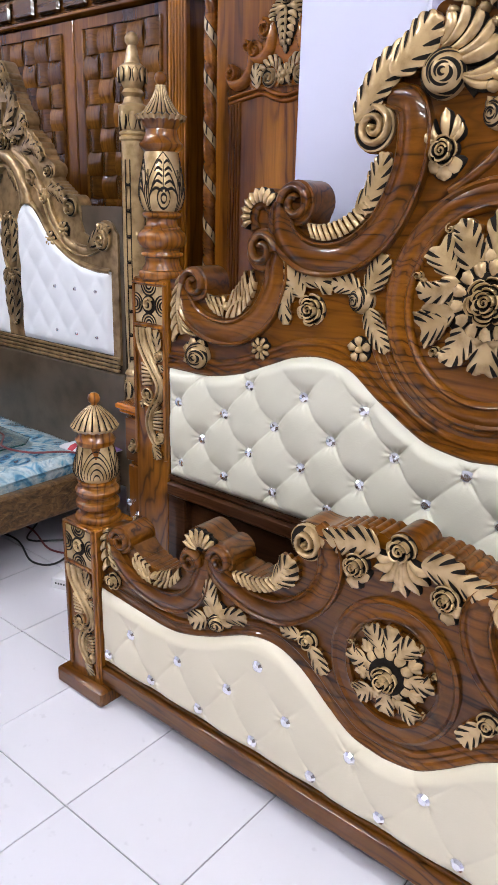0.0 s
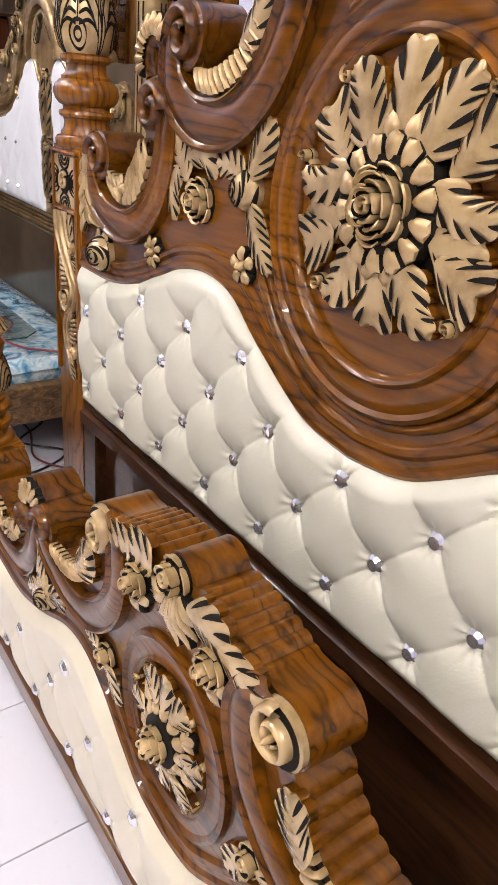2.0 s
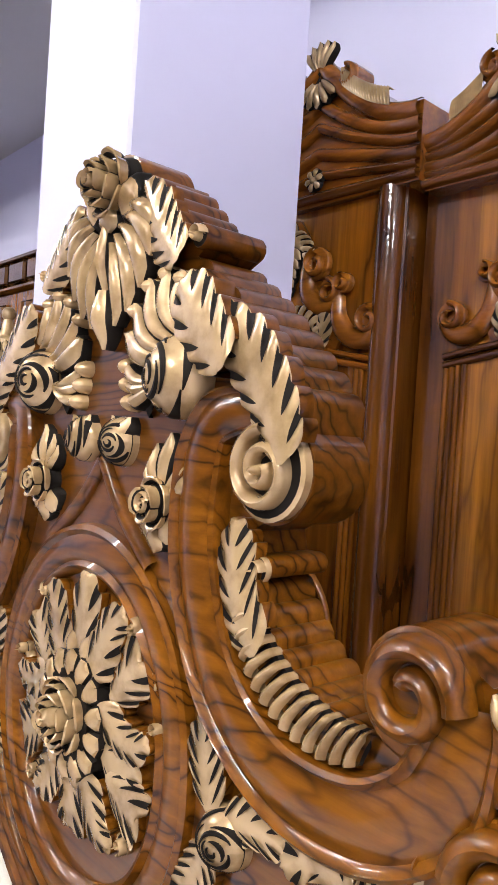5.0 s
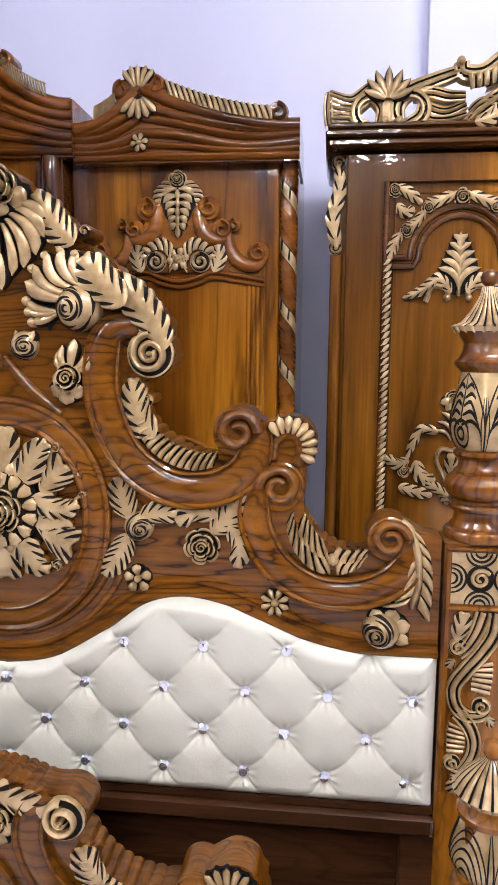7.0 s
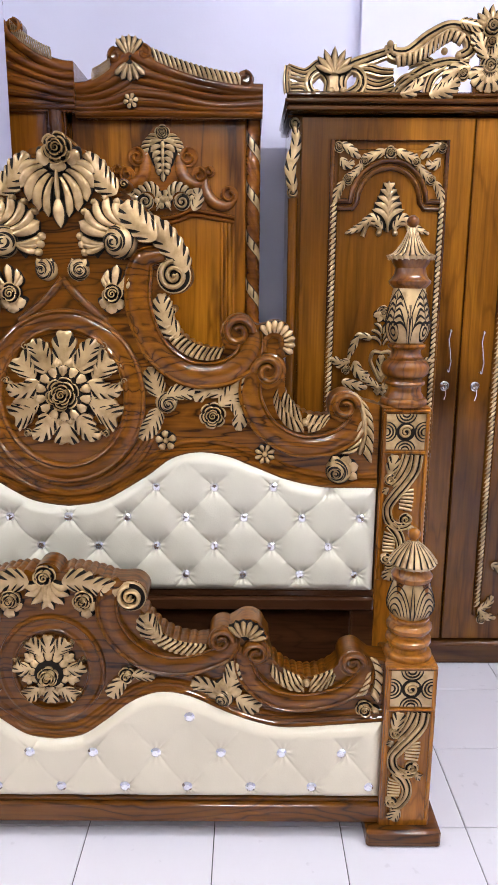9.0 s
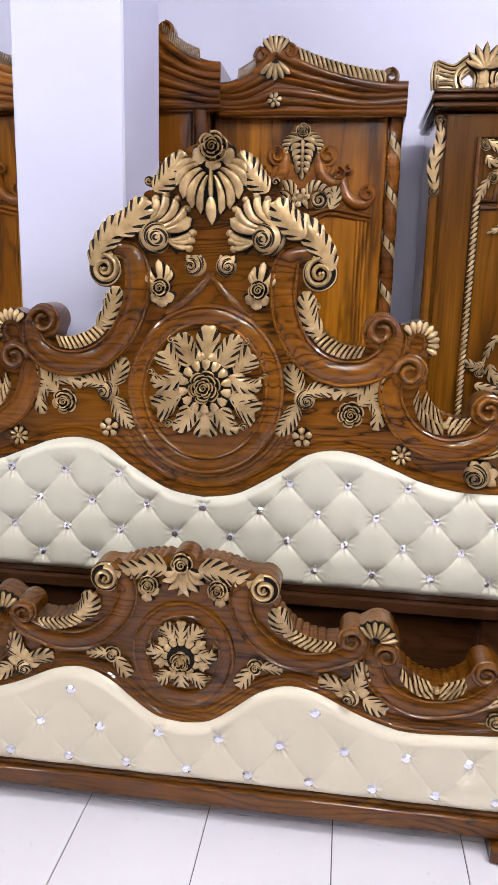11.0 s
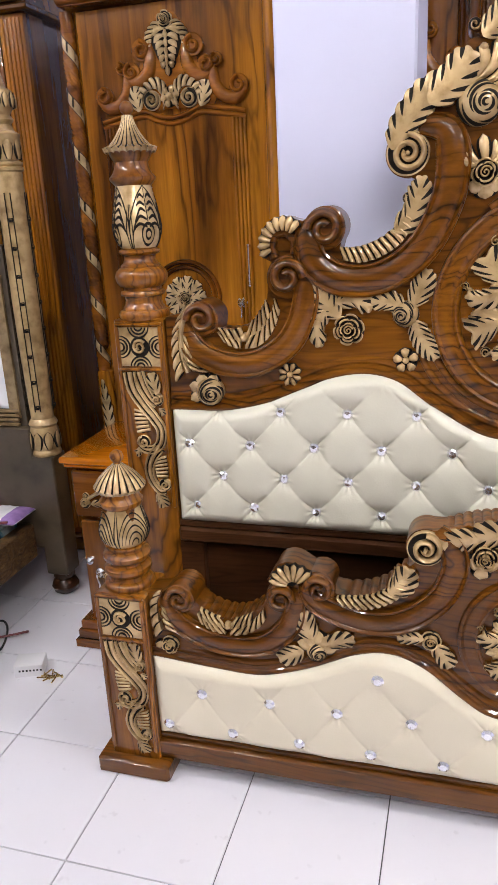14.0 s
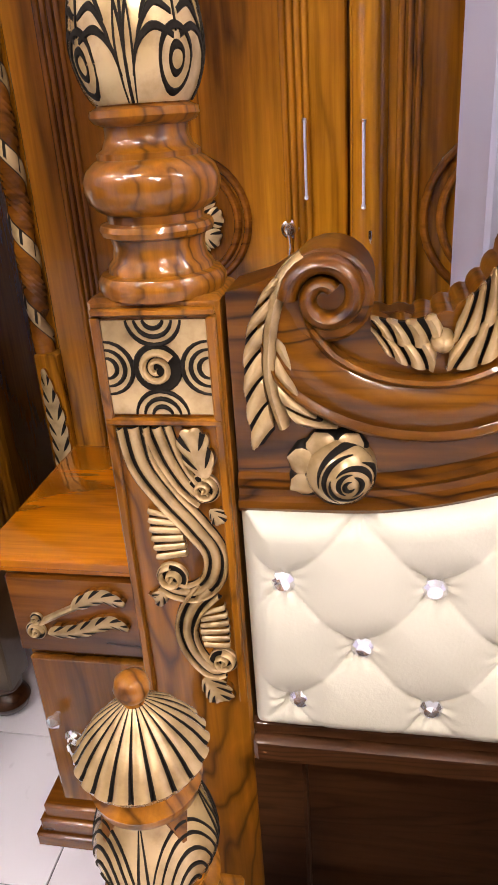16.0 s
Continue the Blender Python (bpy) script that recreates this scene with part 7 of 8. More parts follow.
for xl, xr in ((-3.640, -3.004), (-2.998, -2.358), (-2.352, -1.775)):
    m = Mesh()
    m.box(xl, xr, 0.0, 0.029, 0.08, 2.062, 0, 0.004)
    d = part("door", m, BROWN_V, ww, "teak door framing a woven panel")
    px0, px1, z0, z1 = xl + 0.077, xr - (0.033 if xr > -2.0 else 0.083), 0.165, 2.008
    nc, nr = 5, 19
    cw, ch = (px1 - px0) / nc, (z1 - z0) / nr
    for i in range(nc):
        for j in range(nr):
            ver = (i + j) % 2
            key = (round(cw, 3), ver)
            if key not in wdata:
                wm = Mesh()
                rows = []
                for a in range(6):
                    row = []
                    for b in range(6):
                        u, v = a / 5 - 0.5, b / 5 - 0.5
                        bow = math.cos(math.pi * (v if ver else u) * 0.94)
                        row.append((u * cw * 0.99, v * ch * 0.99, 0.001 + 0.012 * bow))
                    rows.append(row)
                wm.grid(rows)
                ob = part("woven_strip", wm, WEAVE_A if ver else WEAVE_B, d, at=(px0 + cw * (i + 0.5), -0.001, z0 + ch * (j + 0.5)))
                wdata[key] = ob.data
            else:
                ob = new("woven_strip", wdata[key])
                ob.parent, ob.location = d, (px0 + cw * (i + 0.5), -0.001, z0 + ch * (j + 0.5))
    m = Mesh()
    sweep(m, [(px0 - 0.005, z0), (px0 - 0.005, z1 + 0.005), (px1 + 0.005, z1 + 0.005), (px1 + 0.005, z0)], bead(0.006, 0.012, 4))
    part("moulding", m, BROWN_H, d, at=(0, -0.001, 0))

# ---- antique gold bed ----
gb = thing("gold_bed", (-2.36, 0.78, 0), "antique gold carved bed with white buttoned leather headboard panels", "bed")
GC = [BROWNPAINT, OLDGOLD, BLACK]
GP = [BROWNPAINT, DULLGOLD, BLACK]
# crest outline of the right half, from the middle outwards
gedge = (arc((0, 1.80), 0.05, 90, 20, 6) + fringe((0.055, 1.80), (0.13, 1.66), 6, 0.006) + arc((0.13, 1.62), 0.04, 80, -30, 6) + fringe((0.17, 1.585), (0.29, 1.46), 6, 0.006, 0.02)
         + arc((0.31, 1.43), 0.03, 80, -60, 6) + fringe((0.33, 1.39), (0.42, 1.33), 5, 0.005) + arc((0.44, 1.30), 0.04, 100, 0, 6) + [(0.482, 1.24), (0.50, 1.20), (0.54, 1.185), (0.585, 1.20)] + arc((0.635, 1.20), 0.05, 150, 20, 8) + [(0.70, 1.20)])
gtop = spline([(0.06, 1.22), (0.11, 1.30), (0.165, 1.30), (0.22, 1.26), (0.28, 1.19), (0.36, 1.13), (0.46, 1.085), (0.56, 1.065), (0.66, 1.06)], 6)
outl = [(-x, z) for x, z in reversed(gedge) if x > 1e-6] + gedge + [(0.70, 0.70), (0.66, 0.735)] + [(x, z) for x, z in reversed(gtop)] + [(0.06, 0.735), (-0.06, 0.735)] + [(-x, z) for x, z in gtop] + [(-0.66, 0.735), (-0.70, 0.70)]
m = Mesh()
m.slab(outl, -0.06, 0.0)
ob = part("carved_board", m, OLDGOLD, gb)
bm = bmesh.new()
bm.from_mesh(ob.data)
bmesh.ops.triangulate(bm, faces=[f for f in bm.faces if len(f.verts) > 4])
bmesh.ops.recalc_face_normals(bm, faces=bm.faces)
bm.to_mesh(ob.data)
bm.free()
m = Mesh()
m.box(-0.72, 0.72, 0.01, 0.05, 0.66, 1.30)
part("back_panel", m, BROWNPAINT, gb)
m = Mesh()
m.box(-0.74, 0.74, -0.02, 0.05, 0.20, 0.668, 0, 0.004)
part("lower_board", m, BROWNPAINT, gb, "dark olive plain board")
m = Mesh()
for k in range(4):
    m.box(-0.70, 0.70, -0.014 + 0.003 * k, 0.0, 0.672 + 0.016 * k, 0.685 + 0.016 * k, 0, 0.003)
part("reeded_rail", m, OLDGOLD, gb)
for s in (-1, 1):
    m = Mesh()
    rows = []
    nx, nz = 50, 40
    for j in range(nz + 1):
        row = []
        for i in range(nx + 1):
            x = 0.06 + 0.60 * i / nx
            zt = sample(gtop, x)
            z = 0.735 + (zt - 0.735) * j / nz
            a, b = x / 0.13 + (z - 0.8) / 0.16, x / 0.13 - (z - 0.8) / 0.16
            f = (abs(math.sin(math.pi * a)) * abs(math.sin(math.pi * b))) ** 0.4
            dd = min(z - 0.735, zt - z, x - 0.06, 0.66 - x)
            row.append((s * x, z, (1 - (1 - min(1.0, max(0, dd) / 0.03)) ** 2) * (0.022 - 0.010 * (1 - f))))
        rows.append(row)
    m.grid(rows)
    part("padding", m, LEATHER_WHITE, gb, "white buttoned leather panel")
    for x, z in ((0.585, 0.80), (0.585, 0.98), (0.455, 0.98), (0.455, 0.80), (0.325, 0.80), (0.325, 0.98)):
        button(gb, s * x, z, 0.014, 0.009)
    m = Mesh()
    band(m, mirror([(0.07, 1.50), (0.16, 1.45), (0.27, 1.33), (0.32, 1.24), (0.40, 1.16), (0.52, 1.13), (0.62, 1.16)], s), 0.045, 0.018)
    sweep(m, mirror(gtop, s), bead(0.012, 0.014, 5))
    part("band", m, OLDGOLD, gb)
    for a, z, r, tw in ((0.20, 1.40, 0.035, 1), (0.275, 1.33, 0.032, -1), (0.44, 1.29, 0.036, 1), (0.625, 1.175, 0.042, -1)):
        m = Mesh()
        volute(m, (s * a, z), r, 0.024, math.pi / 2, 1.5 * s * tw, 1, 2)
        part("scroll", m, GC, gb, at=(0, -0.004, 0))
    for pts in ([(0.03, 1.60), (0.08, 1.68), (0.05, 1.78)], [(0.05, 1.56), (0.12, 1.58), (0.15, 1.64)], [(0.14, 1.50), (0.20, 1.52), (0.27, 1.47)], [(0.30, 1.36), (0.35, 1.35), (0.41, 1.31)], [(0.54, 1.14), (0.60, 1.19), (0.66, 1.22)], [(0.03, 1.44), (0.07, 1.40), (0.10, 1.35)], [(0.012, 0.80), (0.03, 0.9), (0.02, 1.0)], [(0.012, 1.05), (0.035, 1.15), (0.02, 1.25)]):
        m = Mesh()
        leaf(m, mirror(pts, s), 5, 0.026, 0.018)
        part("leaf", m, GC, gb)
    for pts, n in (([(0.045, 1.80), (0.085, 1.735), (0.118, 1.665)], 8), ([(0.155, 1.60), (0.215, 1.555), (0.275, 1.475)], 8), ([(0.325, 1.395), (0.37, 1.365), (0.415, 1.335)], 6), ([(0.60, 1.235), (0.63, 1.235), (0.67, 1.215)], 4)):
        m = Mesh()
        feather(m, mirror(pts, s), n, 0.026, 0.016, -s, 0.4)
        part("leaf_fringe", m, GC, gb, "row of small gilded leaves")
    for a, z, r in ((0.085, 1.545, 0.022), (0.30, 1.425, 0.026), (0.165, 1.60, 0.020)):
        m = Mesh()
        rose(m, (s * a, z), r, 0.022, rings=((1.0, 5), (0.7, 4)))
        part("rose", m, GC, gb)
    for a, z in ((0.295, 1.165), (0.385, 1.205)):
        m = Mesh()
        flower(m, (s * a, z), 0.034, 0.022, 7)
        part("rosette", m, GC, gb, "round gilded rosette")
    m = Mesh()
    for k in range(11):
        an = radians(-80 + 16 * k)
        p = (s * 0.062 * math.cos(an), 1.655 + 0.095 * math.sin(an))
        petal(m, p, (p[0] + s * 0.030 * math.cos(an + 0.8), p[1] + 0.030 * math.sin(an + 0.8)), 0.020, 0.016, base=0.004)
    part("wreath", m, GC, gb, "half wreath of small gilded leaves")
    m = Mesh()
    sweep(m, mirror(spline([(0.004, 0.99), (0.045, 1.05), (0.058, 1.14), (0.040, 1.22), (0.012, 1.25)], 6), s), bead(0.008, 0.012, 5), 1)
    leaf(m, mirror([(0.01, 1.03), (0.045, 1.00), (0.052, 0.95)], s), 4, 0.018, 0.014)
    leaf(m, mirror([(0.004, 0.96), (0.020, 0.90), (0.010, 0.83)], s), 5, 0.020, 0.014)
    part("strap", m, GC, gb, "gilded strapwork with leaves")
m = Mesh()
m.slab([(-0.030, 1.665), (-0.034, 1.690), (0.034, 1.690), (0.030, 1.665), (0.022, 1.615), (0.010, 1.590), (0.018, 1.575), (-0.018, 1.575), (-0.010, 1.590), (-0.022, 1.615)], 0.0, 0.022, 1)
for k in range(5):
    sweep(m, [(-0.020 + 0.010 * k, 1.600 + 0.004 * abs(k - 2)), (-0.024 + 0.012 * k, 1.662)], bead(0.0025, 0.004, 4), 2, None, 0.021)
part("urn", m, GC, gb, "small gilded fluted urn")
for z, r in ((1.25, 0.020), (1.18, 0.014), (1.11, 0.016), (1.00, 0.026), (0.80, 0.020)):
    m = Mesh()
    flower(m, (0, z), r, 0.020, 7)
    part("rosette", m, GC, gb)
m = Mesh()
rose(m, (0, 1.80), 0.045, 0.035)
part("rose", m, GC, gb)
m = Mesh()
rose(m, (0, 1.55), 0.05, 0.03)
part("rose", m, GC, gb)
m = Mesh()
pth = [(0.105 * math.cos(radians(180 - 10 * j)), 1.30 + 0.15 * math.sin(radians(180 - 10 * j))) for j in range(19)]
sweep(m, pth, bead(0.014, 0.020, 5))
sweep(m, [(x * 1.42, 1.30 + (z - 1.30) * 1.28) for x, z in pth], [(-0.022, 0), (-0.020, 0.030), (-0.006, 0.034), (0.008, 0.030), (0.018, 0.018), (0.022, 0)])
part("arch_moulding", m, OLDGOLD, gb)
for s in (-1, 1):
    cx = s * 0.775
    m = Mesh()
    m.box(cx - 0.045, cx + 0.045, -0.02, 0.07, 0.09, 0.565, 0, 0.005)
    part("leg", m, BROWNPAINT, gb, "square dark leg")
    m = Mesh()
    m.lathe(cx, 0.025, [(0.028, 0.0), (0.045, 0.012), (0.052, 0.032), (0.044, 0.052), (0.030, 0.062), (0.040, 0.072), (0.042, 0.092)], 0, 20)
    part("foot", m, DARK_H, gb, "dark turned foot")
    m = Mesh()
    m.lathe(cx, 0.025, [(0.050, 0.563), (0.053, 0.57), (0.050, 0.58), (0.046, 0.585), (0.050, 0.66), (0.046, 0.67), (0.052, 0.68), (0.048, 0.69), (0.040, 0.70), (0.045, 0.9), (0.047, 1.1), (0.044, 1.522), (0.051, 1.528), (0.051, 1.536), (0.044, 1.540), (0.050, 1.545), (0.050, 1.552), (0.038, 1.558), (0.048, 1.600), (0.052, 1.636), (0.036, 1.646), (0.030, 1.665), (0.040, 1.678), (0.030, 1.692), (0.042, 1.713), (0.050, 1.738), (0.044, 1.762), (0.028, 1.772), (0.022, 1.797), (0.017, 1.822), (0.015, 1.828), (0.023, 1.838), (0.024, 1.852), (0.017, 1.865), (0.006, 1.870)], 1, 24)
    for a in range(4):
        an = -math.pi / 2 + a * math.pi / 2 + 0.3
        for q in range(8):
            zz = 0.74 + 0.09 * q
            px, py = cx + 0.0465 * math.cos(an), 0.025 + 0.0465 * math.sin(an)
            m.tube([(px, py, zz), (px, py, zz + 0.012)], 0.0075, 2, 6)
            m.tube([(px * 1.0005, py, zz + 0.002), (px * 1.0005, py - 0.001, zz + 0.010)], 0.0065, 1, 6)
        m.tube([(cx + 0.047 * math.cos(an + 0.20), 0.025 + 0.047 * math.sin(an + 0.20), z) for z in (0.73, 1.46)], 0.002, 2, 5)
        m.tube([(cx + 0.047 * math.cos(an - 0.20), 0.025 + 0.047 * math.sin(an - 0.20), z) for z in (0.73, 1.46)], 0.002, 2, 5)
    for rr, za, zb, n in ((0.050, 0.59, 0.655, 8), (0.046, 1.560, 1.630, 8), (0.048, 1.712, 1.758, 12)):
        for k in range(n):
            tm = Mesh()
            petal(tm, (0, za), (0, zb), 0.9 * 2 * math.pi * rr / n, 0.008, base=0.001)
            n0 = len(m.v)
            for x, y, z in tm.v:
                a = -math.pi / 2 + 2 * math.pi * k / n + x / rr
                r = rr - 0.002 - y
                m.v.append((cx + r * math.cos(a), 0.025 + r * math.sin(a), z))
            for f, q in zip(tm.f, tm.m):
                m.face(tuple(n0 + i for i in f), q)
    part("post", m, GP, gb, "turned and fluted antique gold post")
m = Mesh()
m.box(0.655, 0.705, -2.1, -0.02, 0.165, 0.30, 0, 0.006)
m2 = Mesh()
m2.box(-0.705, -0.655, -2.1, -0.02, 0.165, 0.30, 0, 0.006)
BURL, bnt, bb = mat_new("carved_burl_rail")
bv = coords(bnt, (1, 1, 1))
bn = noise_tex(bnt, coords(bnt, (6, 18, 40)), 1.0, 6.0, 0.7, 1.5)
bnt.links.new(ramp(bnt, bn, [(0.35, (0.03, 0.014, 0.006)), (0.55, (0.16, 0.085, 0.03)), (0.7, (0.30, 0.18, 0.07))]), bb.inputs["Base Color"])
bb.inputs["Roughness"].default_value = 0.35
bump(bnt, bn, 0.5, 0.01, bb)
part("side_rail", m, BURL, gb, "mottled gold-brown side rail")
part("side_rail", m2, BURL, gb, "mottled gold-brown side rail")
m = Mesh()
for k in range(9):
    m.box(-0.66, 0.66, -2.05 + 0.235 * k, -1.95 + 0.235 * k, 0.20, 0.225, 0, 0.003)
part("slats", m, DARK_H, gb)
m = Mesh()
for yy in (-2.05,):
    for s in (-1, 1):
        m.box(s * 0.68 - 0.04, s * 0.68 + 0.04, yy - 0.04, yy + 0.04, 0.0, 0.30, 0, 0.005)
part("leg", m, BROWNPAINT, gb)

BLUE, unt, ub = mat_new("blue_plastic_cover")
uv = coords(unt, (1.0, 1.0, 1.0))
un = noise_tex(unt, uv, 8.0, 3.0, 0.55, 2.0)
un2 = noise_tex(unt, uv, 42.0, 2.0, 0.5, 0.8)
uc = ramp(unt, un, [(0.34, (0.04, 0.12, 0.24)), (0.43, (0.14, 0.36, 0.52)), (0.50, (0.42, 0.58, 0.64)), (0.60, (0.62, 0.72, 0.72)), (0.70, (0.12, 0.32, 0.48))])
ug = ramp(unt, un2, [(0.35, (0.55, 0.62, 0.68)), (0.6, (1.0, 1.0, 1.0))])
unt.links.new(mix_color(unt, uc, ug, 0.7, "MULTIPLY"), ub.inputs["Base Color"])
ub.inputs["Roughness"].default_value = 0.14
ub.inputs["Coat Weight"].default_value = 0.8
bump(unt, noise_tex(unt, uv, 16.0, 4.0), 0.45, 0.012, ub)
mt = thing("mattress", (-2.36, 0.78, 0.225), "mattress wrapped in glossy blue and white patterned plastic", "mattress")
m = Mesh()
rows = []
for i in range(31):
    row = []
    y = -2.06 + 2.03 * i / 30
    for j in range(33):
        x = -0.645 + 1.29 * j / 32
        e = min(0.645 - abs(x), y + 2.06, -0.03 - y)
        row.append((x, y, 0.130 + 0.010 * noise.noise(Vector((x * 4, y * 4, 1))) - 0.03 * max(0.0, 1 - e / 0.04) ** 2))
    rows.append(row)
n0 = len(m.v)
for r in rows:
    m.v.extend(r)
for i in range(30):
    for j in range(32):
        a = i * 33 + j
        m.face((a, a + 1, a + 34, a + 33))
part("cover", m, BLUE, mt)
m = Mesh()
m.box(-0.645, 0.645, -2.06, -0.03, 0.0, 0.102, 0, 0.01)
part("side", m, BLUE, mt)
gl = thing("glass_sheet", (-2.2, 0.2, 0.372), "clear sheet of glass with dark green edges lying on the mattress", "glass sheet")
m = Mesh()
out = [(-0.42, -0.75), (0.25, -0.75), (0.262, 0.305), (0.20, 0.366), (-0.42, 0.366)]
k = len(out)
m.v.extend([(x, y, z) for z in (0.0, 0.006) for x, y in out])
m.face(tuple(range(k, 2 * k)), 0)
m.face(tuple(reversed(range(k))), 0)
for j in range(k):
    m.face((j, (j + 1) % k, k + (j + 1) % k, k + j), 1)
part("pane", m, [GLASS, GLASSEDGE], gl, "", False)
cb1 = thing("cable", (-1.95, 0.3, 0.36), "thin red electric cable trailing over the mattress", "cable")
m = Mesh()
m.tube(spline([(-0.45, 0.10, 0.012), (-0.20, 0.22, 0.012), (-0.02, 0.12, 0.02), (0.10, 0.16, 0.012), (0.20, 0.26, 0.014), (0.30, 0.30, 0.014)], 8), 0.0045, 0, 6)
part("sheath", m, CABLE, cb1)
cb2 = thing("cable", (-1.7, 0.45, 0.0), "tangled black and red cable lying on the floor tiles", "cable")
m = Mesh()
m.tube(spline([(-0.5, 0.0, 0.006), (-0.3, 0.12, 0.006), (-0.15, -0.02, 0.006), (0.0, 0.10, 0.006), (0.1, -0.06, 0.006), (0.02, -0.12, 0.006), (-0.2, -0.05, 0.006), (-0.45, -0.1, 0.006)], 10), 0.004, 0, 6)
part("sheath", m, CABLE_BLACK, cb2)
m = Mesh()
m.tube(spline([(-0.55, -0.05, 0.012), (-0.25, 0.04, 0.012), (0.0, -0.02, 0.012), (0.14, 0.05, 0.012)], 10), 0.004, 0, 6)
part("sheath", m, CABLE, cb2)

# ---- nightstand ----
ns = thing("nightstand", (-1.132, 0.494, 0), "teak nightstand with one carved drawer and a small door", "nightstand")
m = Mesh()
m.box(-0.17, 0.19, 0.018, 0.38, 0.09, 0.638)
part("body", m, TEAK_V, ns)
# Lighter than drawer and body: overhead light is painted into the top's colour.
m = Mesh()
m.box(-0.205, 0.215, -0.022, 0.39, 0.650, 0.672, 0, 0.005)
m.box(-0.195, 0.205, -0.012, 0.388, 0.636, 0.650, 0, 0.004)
part("top", m, LIT_TEAK, ns, "glossy teak top, its brighter orange stands for light from above")
m = Mesh()
for k in range(3):
    m.box(-0.225 + 0.010 * k, 0.235 - 0.010 * k, -0.030 + 0.008 * k, 0.388, 0.032 * k, 0.031 + 0.032 * k, 0, 0.004)
part("plinth", m, TEAK_H, ns)
m = Mesh()
m.box(-0.175, 0.195, -0.004, 0.017, 0.470, 0.625, 0, 0.004)
dr = part("drawer", m, TEAK_H, ns)
m = Mesh()
m.box(-0.165, 0.185, -0.002, 0.017, 0.105, 0.455, 0, 0.004)
dd = part("door", m, TEAK_V, ns)
NC = [TEAK_H, DULLGOLD, BLACK]
m = Mesh()
volute(m, (-0.135, 0.520), 0.018, 0.012, 0, 1.3)
volute(m, (-0.130, 0.545), 0.011, 0.010, 0, -1.2)
sweep(m, spline([(-0.125, 0.535), (-0.09, 0.555), (-0.05, 0.575)], 6), bead(0.006, 0.008, 4), 1)
leaf(m, [(-0.06, 0.578), (-0.01, 0.598), (0.03, 0.585)], 5, 0.013, 0.010)
leaf(m, [(-0.11, 0.522), (-0.06, 0.528), (0.00, 0.548), (0.03, 0.535)], 7, 0.013, 0.010)
part("drawer_pull", m, NC, dr, "carved gilded swag", at=(0, -0.006, 0))
m = Mesh()
volute(m, (-0.085, 0.265), 0.016, 0.012, 0, 1.3)
leaf(m, [(-0.085, 0.285), (-0.055, 0.315), (0.0, 0.33)], 5, 0.013, 0.010)
part("carved_spray", m, NC, dd, "carved gilded spray", at=(0, -0.004, 0))
m = Mesh()
m.grid([[(-0.134 + r * math.cos(2 * math.pi * j / 10), 0.328 + r * math.sin(2 * math.pi * j / 10), h) for j in range(11)] for r, h in ((0.006, 0), (0.006, 0.012), (0.013, 0.018), (0.013, 0.026), (0.002, 0.034))])
part("knob", m, CRYSTAL, dd, "crystal knob", False, (0, -0.002, 0))
lock(dd, -0.112, -0.002, 0.275)

# ---- packet on the mattress ----
pk = thing("packet", (-1.745, 0.68, 0.358), "flat glossy white, red and purple packet lying on the mattress", "packet")
m = Mesh()
rows = []
for i in range(9):
    row = []
    for j in range(13):
        x, y = -0.11 + 0.22 * j / 12, -0.075 + 0.15 * i / 8
        e = min(0.11 - abs(x), 0.075 - abs(y)) / 0.03
        row.append((x, -(0.004 + 0.016 * min(1.0, e) ** 0.5 + 0.003 * noise.noise(Vector((x * 40, y * 40, 3.0)))), y))
    rows.append(row)
for r in rows:
    m.v.extend((x, z, -y) for x, y, z in r)
for i in range(8):
    for j in range(12):
        a = i * 13 + j
        m.face((a, a + 1, a + 14, a + 13), 1 if j in (3, 4) else 2 if j in (9, 10, 11) else 0)
n0 = len(m.v)
m.v.extend([(-0.11, -0.075, 0.0), (0.11, -0.075, 0.0), (0.11, 0.075, 0.0), (-0.11, 0.075, 0.0)])
m.face((n0, n0 + 3, n0 + 2, n0 + 1), 0)
part("wrapper", m, [plain("white_print", (0.72, 0.70, 0.72), 0.25, 0, 0.1, 20.0), plain("red_print", (0.55, 0.07, 0.09), 0.25, 0, 0.2, 25.0), plain("purple_print", (0.30, 0.18, 0.42), 0.25, 0, 0.3, 25.0)], pk)

# ---- carton with nails ----
bx = thing("carton", (-1.435, 0.315, 0), "small open white carton lying on the floor tiles", "carton")
m = Mesh()
m.box(-0.045, 0.045, -0.035, 0.035, 0.0, 0.042, 0, 0.002)
ob = part("box", m, PLASTIC, bx)
ob.rotation_euler = (0, 0, radians(20))
m = Mesh()
for k in range(7):
    m.box(-0.03 + 0.011 * k, -0.024 + 0.011 * k, -0.0362, -0.0352, 0.02, 0.026)
ob = part("print_bars", m, CABLE_BLACK, bx)
ob.rotation_euler = (0, 0, radians(20))
for k in range(9):
    nl = thing("nail", (-1.375 + 0.02 * (k % 3), 0.285 + 0.012 * (k // 3), 0.004), "loose brassy nail lying on the floor tiles", "nail", "loose nails", rz=40 * k + 15)
    m = Mesh()
    m.tube([(-0.02, 0, 0), (0.02, 0, 0)], 0.0025, 0, 6)
    m.tube([(0.02, 0, 0), (0.022, 0, 0)], 0.004, 0, 6)
    part("shank", m, BRASS, nl)

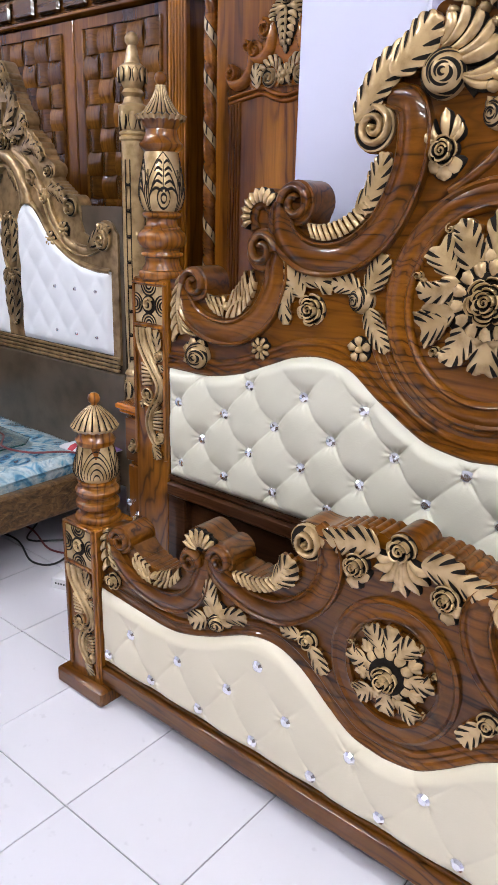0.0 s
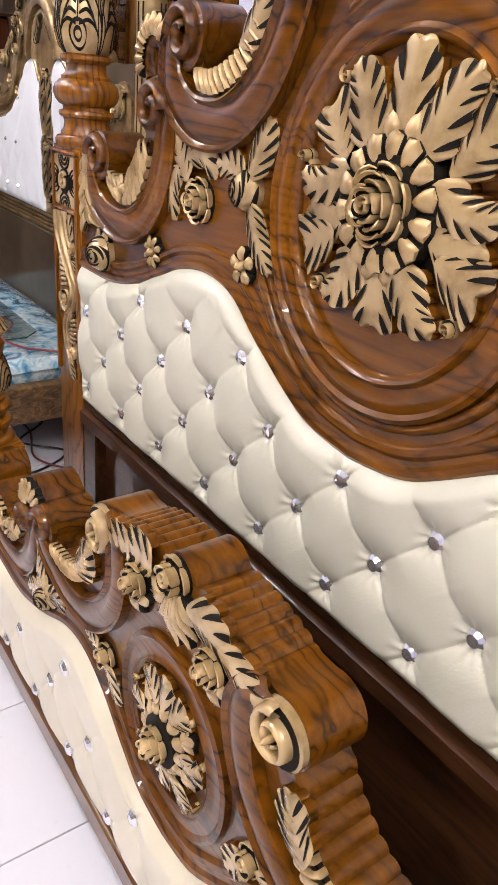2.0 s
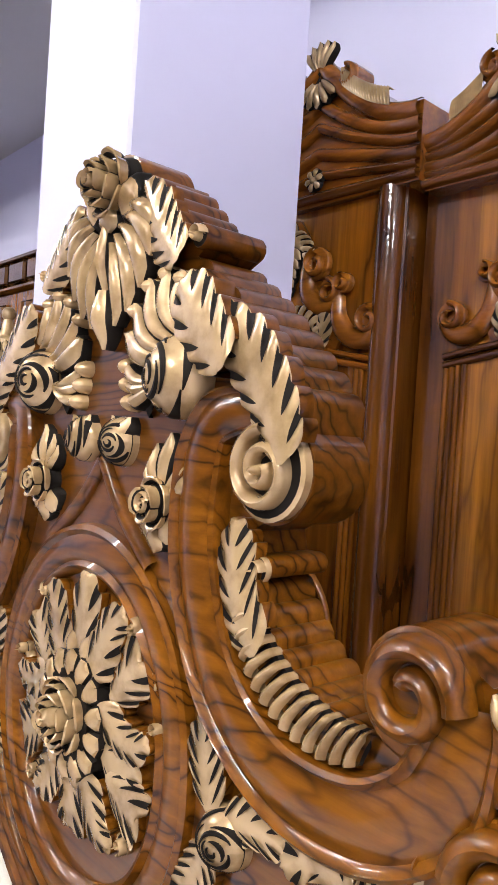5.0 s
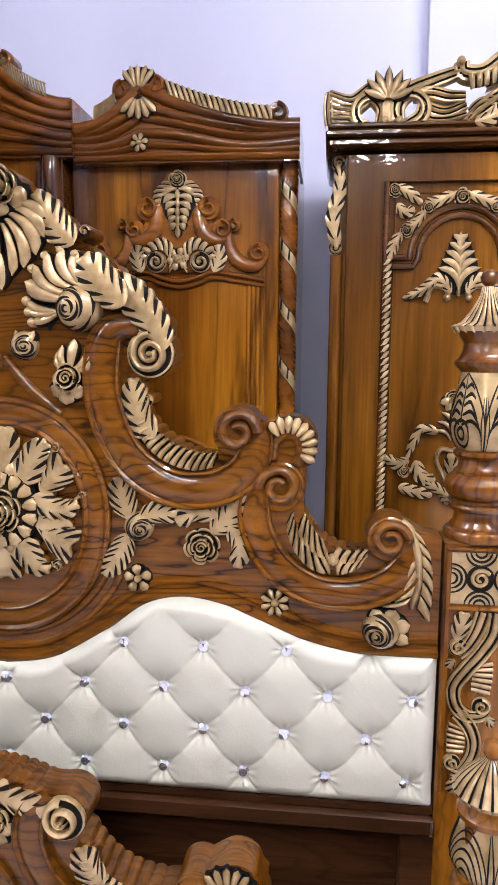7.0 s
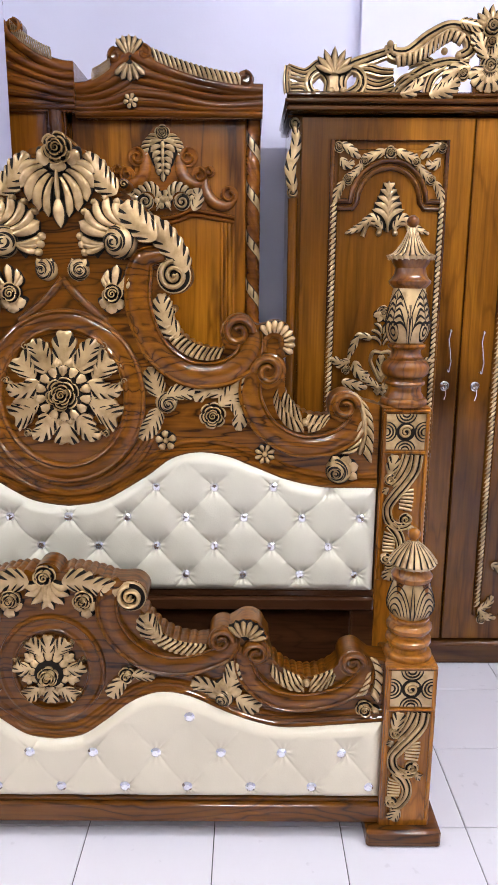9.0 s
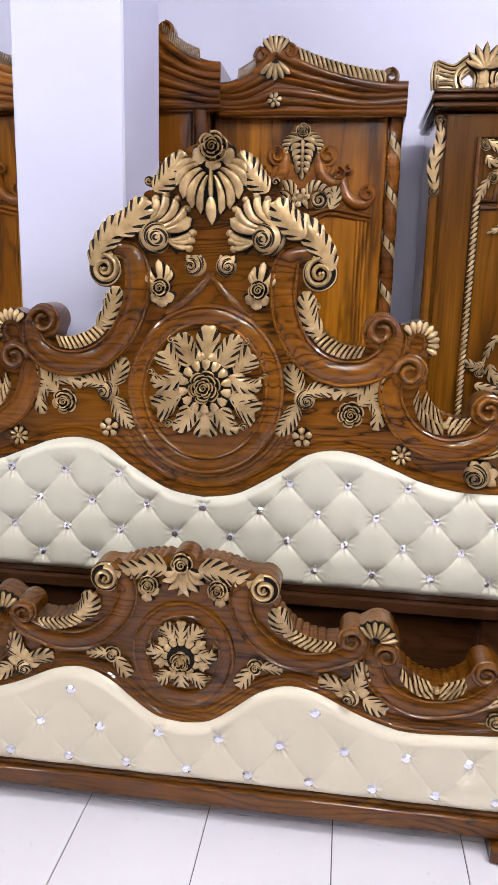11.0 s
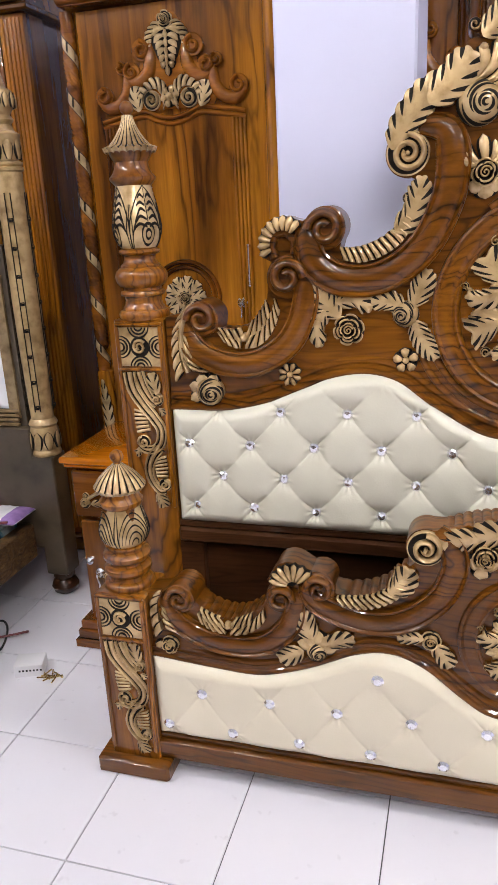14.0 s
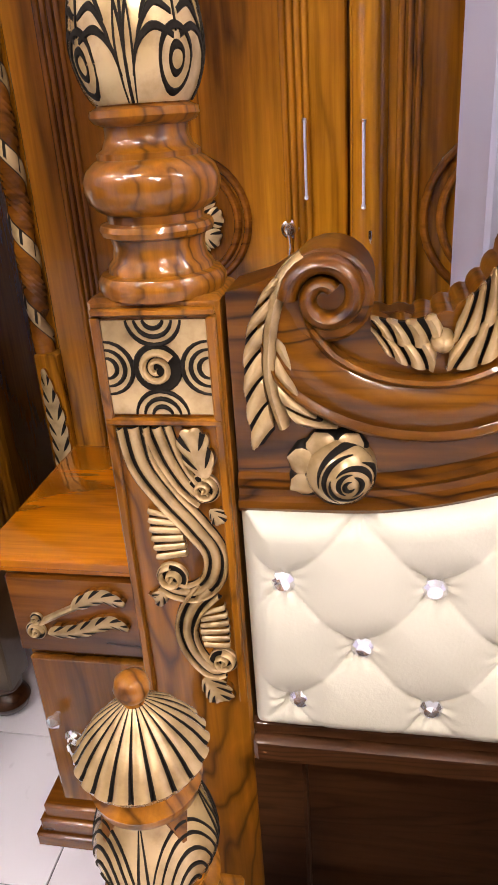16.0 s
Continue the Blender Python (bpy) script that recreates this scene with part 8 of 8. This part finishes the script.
# ---- dark cabinet with folded blankets ----
cab = thing("cabinet", (-3.80, 0.20, 0), "tall dark brown wooden cabinet seen from its side", "cabinet")
m = Mesh()
m.box(-0.25, 0.25, -0.95, 0.85, 0.05, 1.48, 0, 0.005)
part("body", m, REDDARK, cab)
m = Mesh()
m.box(-0.27, 0.27, -0.97, 0.87, 1.48, 1.50, 0, 0.004)
part("top", m, DARK_H, cab)
m = Mesh()
m.box(-0.24, 0.24, -0.93, 0.83, 0.0, 0.05)
part("plinth", m, DARK_H, cab)
PLAID, pnt, pb = mat_new("purple_green_plaid")
pv = coords(pnt, (1, 1, 1))
sepp = pnt.nodes.new("ShaderNodeSeparateXYZ")
pnt.links.new(pv, sepp.inputs[0])


def stripes(sock, freq):
    mm = pnt.nodes.new("ShaderNodeMath")
    mm.operation = "MULTIPLY"
    mm.inputs[1].default_value = freq
    pnt.links.new(sock, mm.inputs[0])
    ss = pnt.nodes.new("ShaderNodeMath")
    ss.operation = "SINE"
    pnt.links.new(mm.outputs[0], ss.inputs[0])
    rr = pnt.nodes.new("ShaderNodeMapRange")
    rr.inputs[1].default_value, rr.inputs[2].default_value = -1.0, 1.0
    pnt.links.new(ss.outputs[0], rr.inputs[0])
    return rr.outputs[0]


c1 = ramp(pnt, stripes(sepp.outputs[2], 42.0), [(0.05, (0.07, 0.035, 0.11)), (0.30, (0.12, 0.07, 0.17)), (0.52, (0.20, 0.17, 0.23)), (0.70, (0.18, 0.18, 0.13)), (0.95, (0.24, 0.26, 0.12))])
c2 = ramp(pnt, stripes(sepp.outputs[1], 150.0), [(0.25, (0.50, 0.45, 0.56)), (0.55, (0.85, 0.85, 0.88)), (0.9, (1.15, 1.15, 1.15))])
c3 = ramp(pnt, stripes(sepp.outputs[2], 217.0), [(0.2, (0.62, 0.58, 0.66)), (0.6, (1.0, 1.0, 1.0))])
c1 = mix_color(pnt, c1, c3, 0.8, "MULTIPLY")
pnt.links.new(mix_color(pnt, c1, c2, 0.8, "MULTIPLY"), pb.inputs["Base Color"])
pb.inputs["Roughness"].default_value = 0.85
bump(pnt, noise_tex(pnt, pv, 120.0, 3.0), 0.3, 0.005, pb)
bl = thing("folded_blanket", (-3.80, 0.71, 1.50), "folded purple and green plaid blanket on the dark cabinet", "blanket")
m = Mesh()
rows = []
for i in range(25):
    u = i / 24
    row = []
    for j in range(41):
        a = 2 * math.pi * j / 40
        ca, sa = math.cos(a), math.sin(a)
        ex = 0.22 * abs(ca) ** 0.35 * (1 if ca > 0 else -1)
        ey = 0.245 * abs(sa) ** 0.35 * (1 if sa > 0 else -1)
        k = 1.0 - 0.05 * u - 0.16 * max(0.0, (u - 0.80) / 0.20) ** 2 + 0.014 * math.sin(u * 19)
        k += 0.022 * noise.noise(Vector((ca * 5, sa * 5, u * 1.3)))
        nz_ = 0.016 * noise.noise(Vector((ca * 3, sa * 3, u * 4)))
        row.append((ex * (k + nz_), ey * (k + nz_) + 0.02 * u, 0.005 + 0.44 * u ** 0.94 + 0.030 * noise.noise(Vector((ca * 2, sa * 2, 2.0))) * u))
    rows.append(row)
n0 = len(m.v)
for r in rows:
    m.v.extend(r)
for i in range(24):
    for j in range(40):
        a = n0 + i * 41 + j
        m.face((a, a + 1, a + 42, a + 41))
m.face(tuple(n0 + 24 * 41 + j for j in range(40)))
part("cloth", m, PLAID, bl)

# ---- floor tiles ----
TS = 0.3435
tm = Mesh()
tm.box(0.0015, TS - 0.0015, 0.0015, TS - 0.0015, -0.006, 0.0, 0, 0.0008)
tdata = None
for i in range(-12, 13):
    for j in range(-6, 6):
        x, y = -0.619 + TS * i, -0.305 + TS * j
        if x < X0 + 0.01 or x + TS > X1 or y + TS > Y1 or y < Y0:
            continue
        if tdata is None:
            ob = part("tile", tm, TILE, floor, "", False, (x, y, 0))
            tdata = ob.data
        else:
            ob = new("tile", tdata)
            ob.parent = floor
            ob.location = (x, y, 0)
rest = Mesh()
for i in range(-12, 16):
    for j in range(-14, 7):
        x, y = -0.619 + TS * i, -0.305 + TS * j
        if not (i > 12 or j < -6 or j > 5 or x < X0 + 0.01 or x + TS > X1 or y + TS > Y1):
            continue
        xa, xb, ya, yb = max(x, X0) + 0.0012, min(x + TS, X1) - 0.0012, max(y, Y0) + 0.0012, min(y + TS, Y1) - 0.0012
        if xb - xa > 0.01 and yb - ya > 0.01:
            rest.box(xa, xb, ya, yb, -0.006, 0.0, 0, 0.0008)
tagged(part("outer_tiles", rest, TILE, floor, "", False), "white glazed tiles away from the beds", "", "", "stuff")
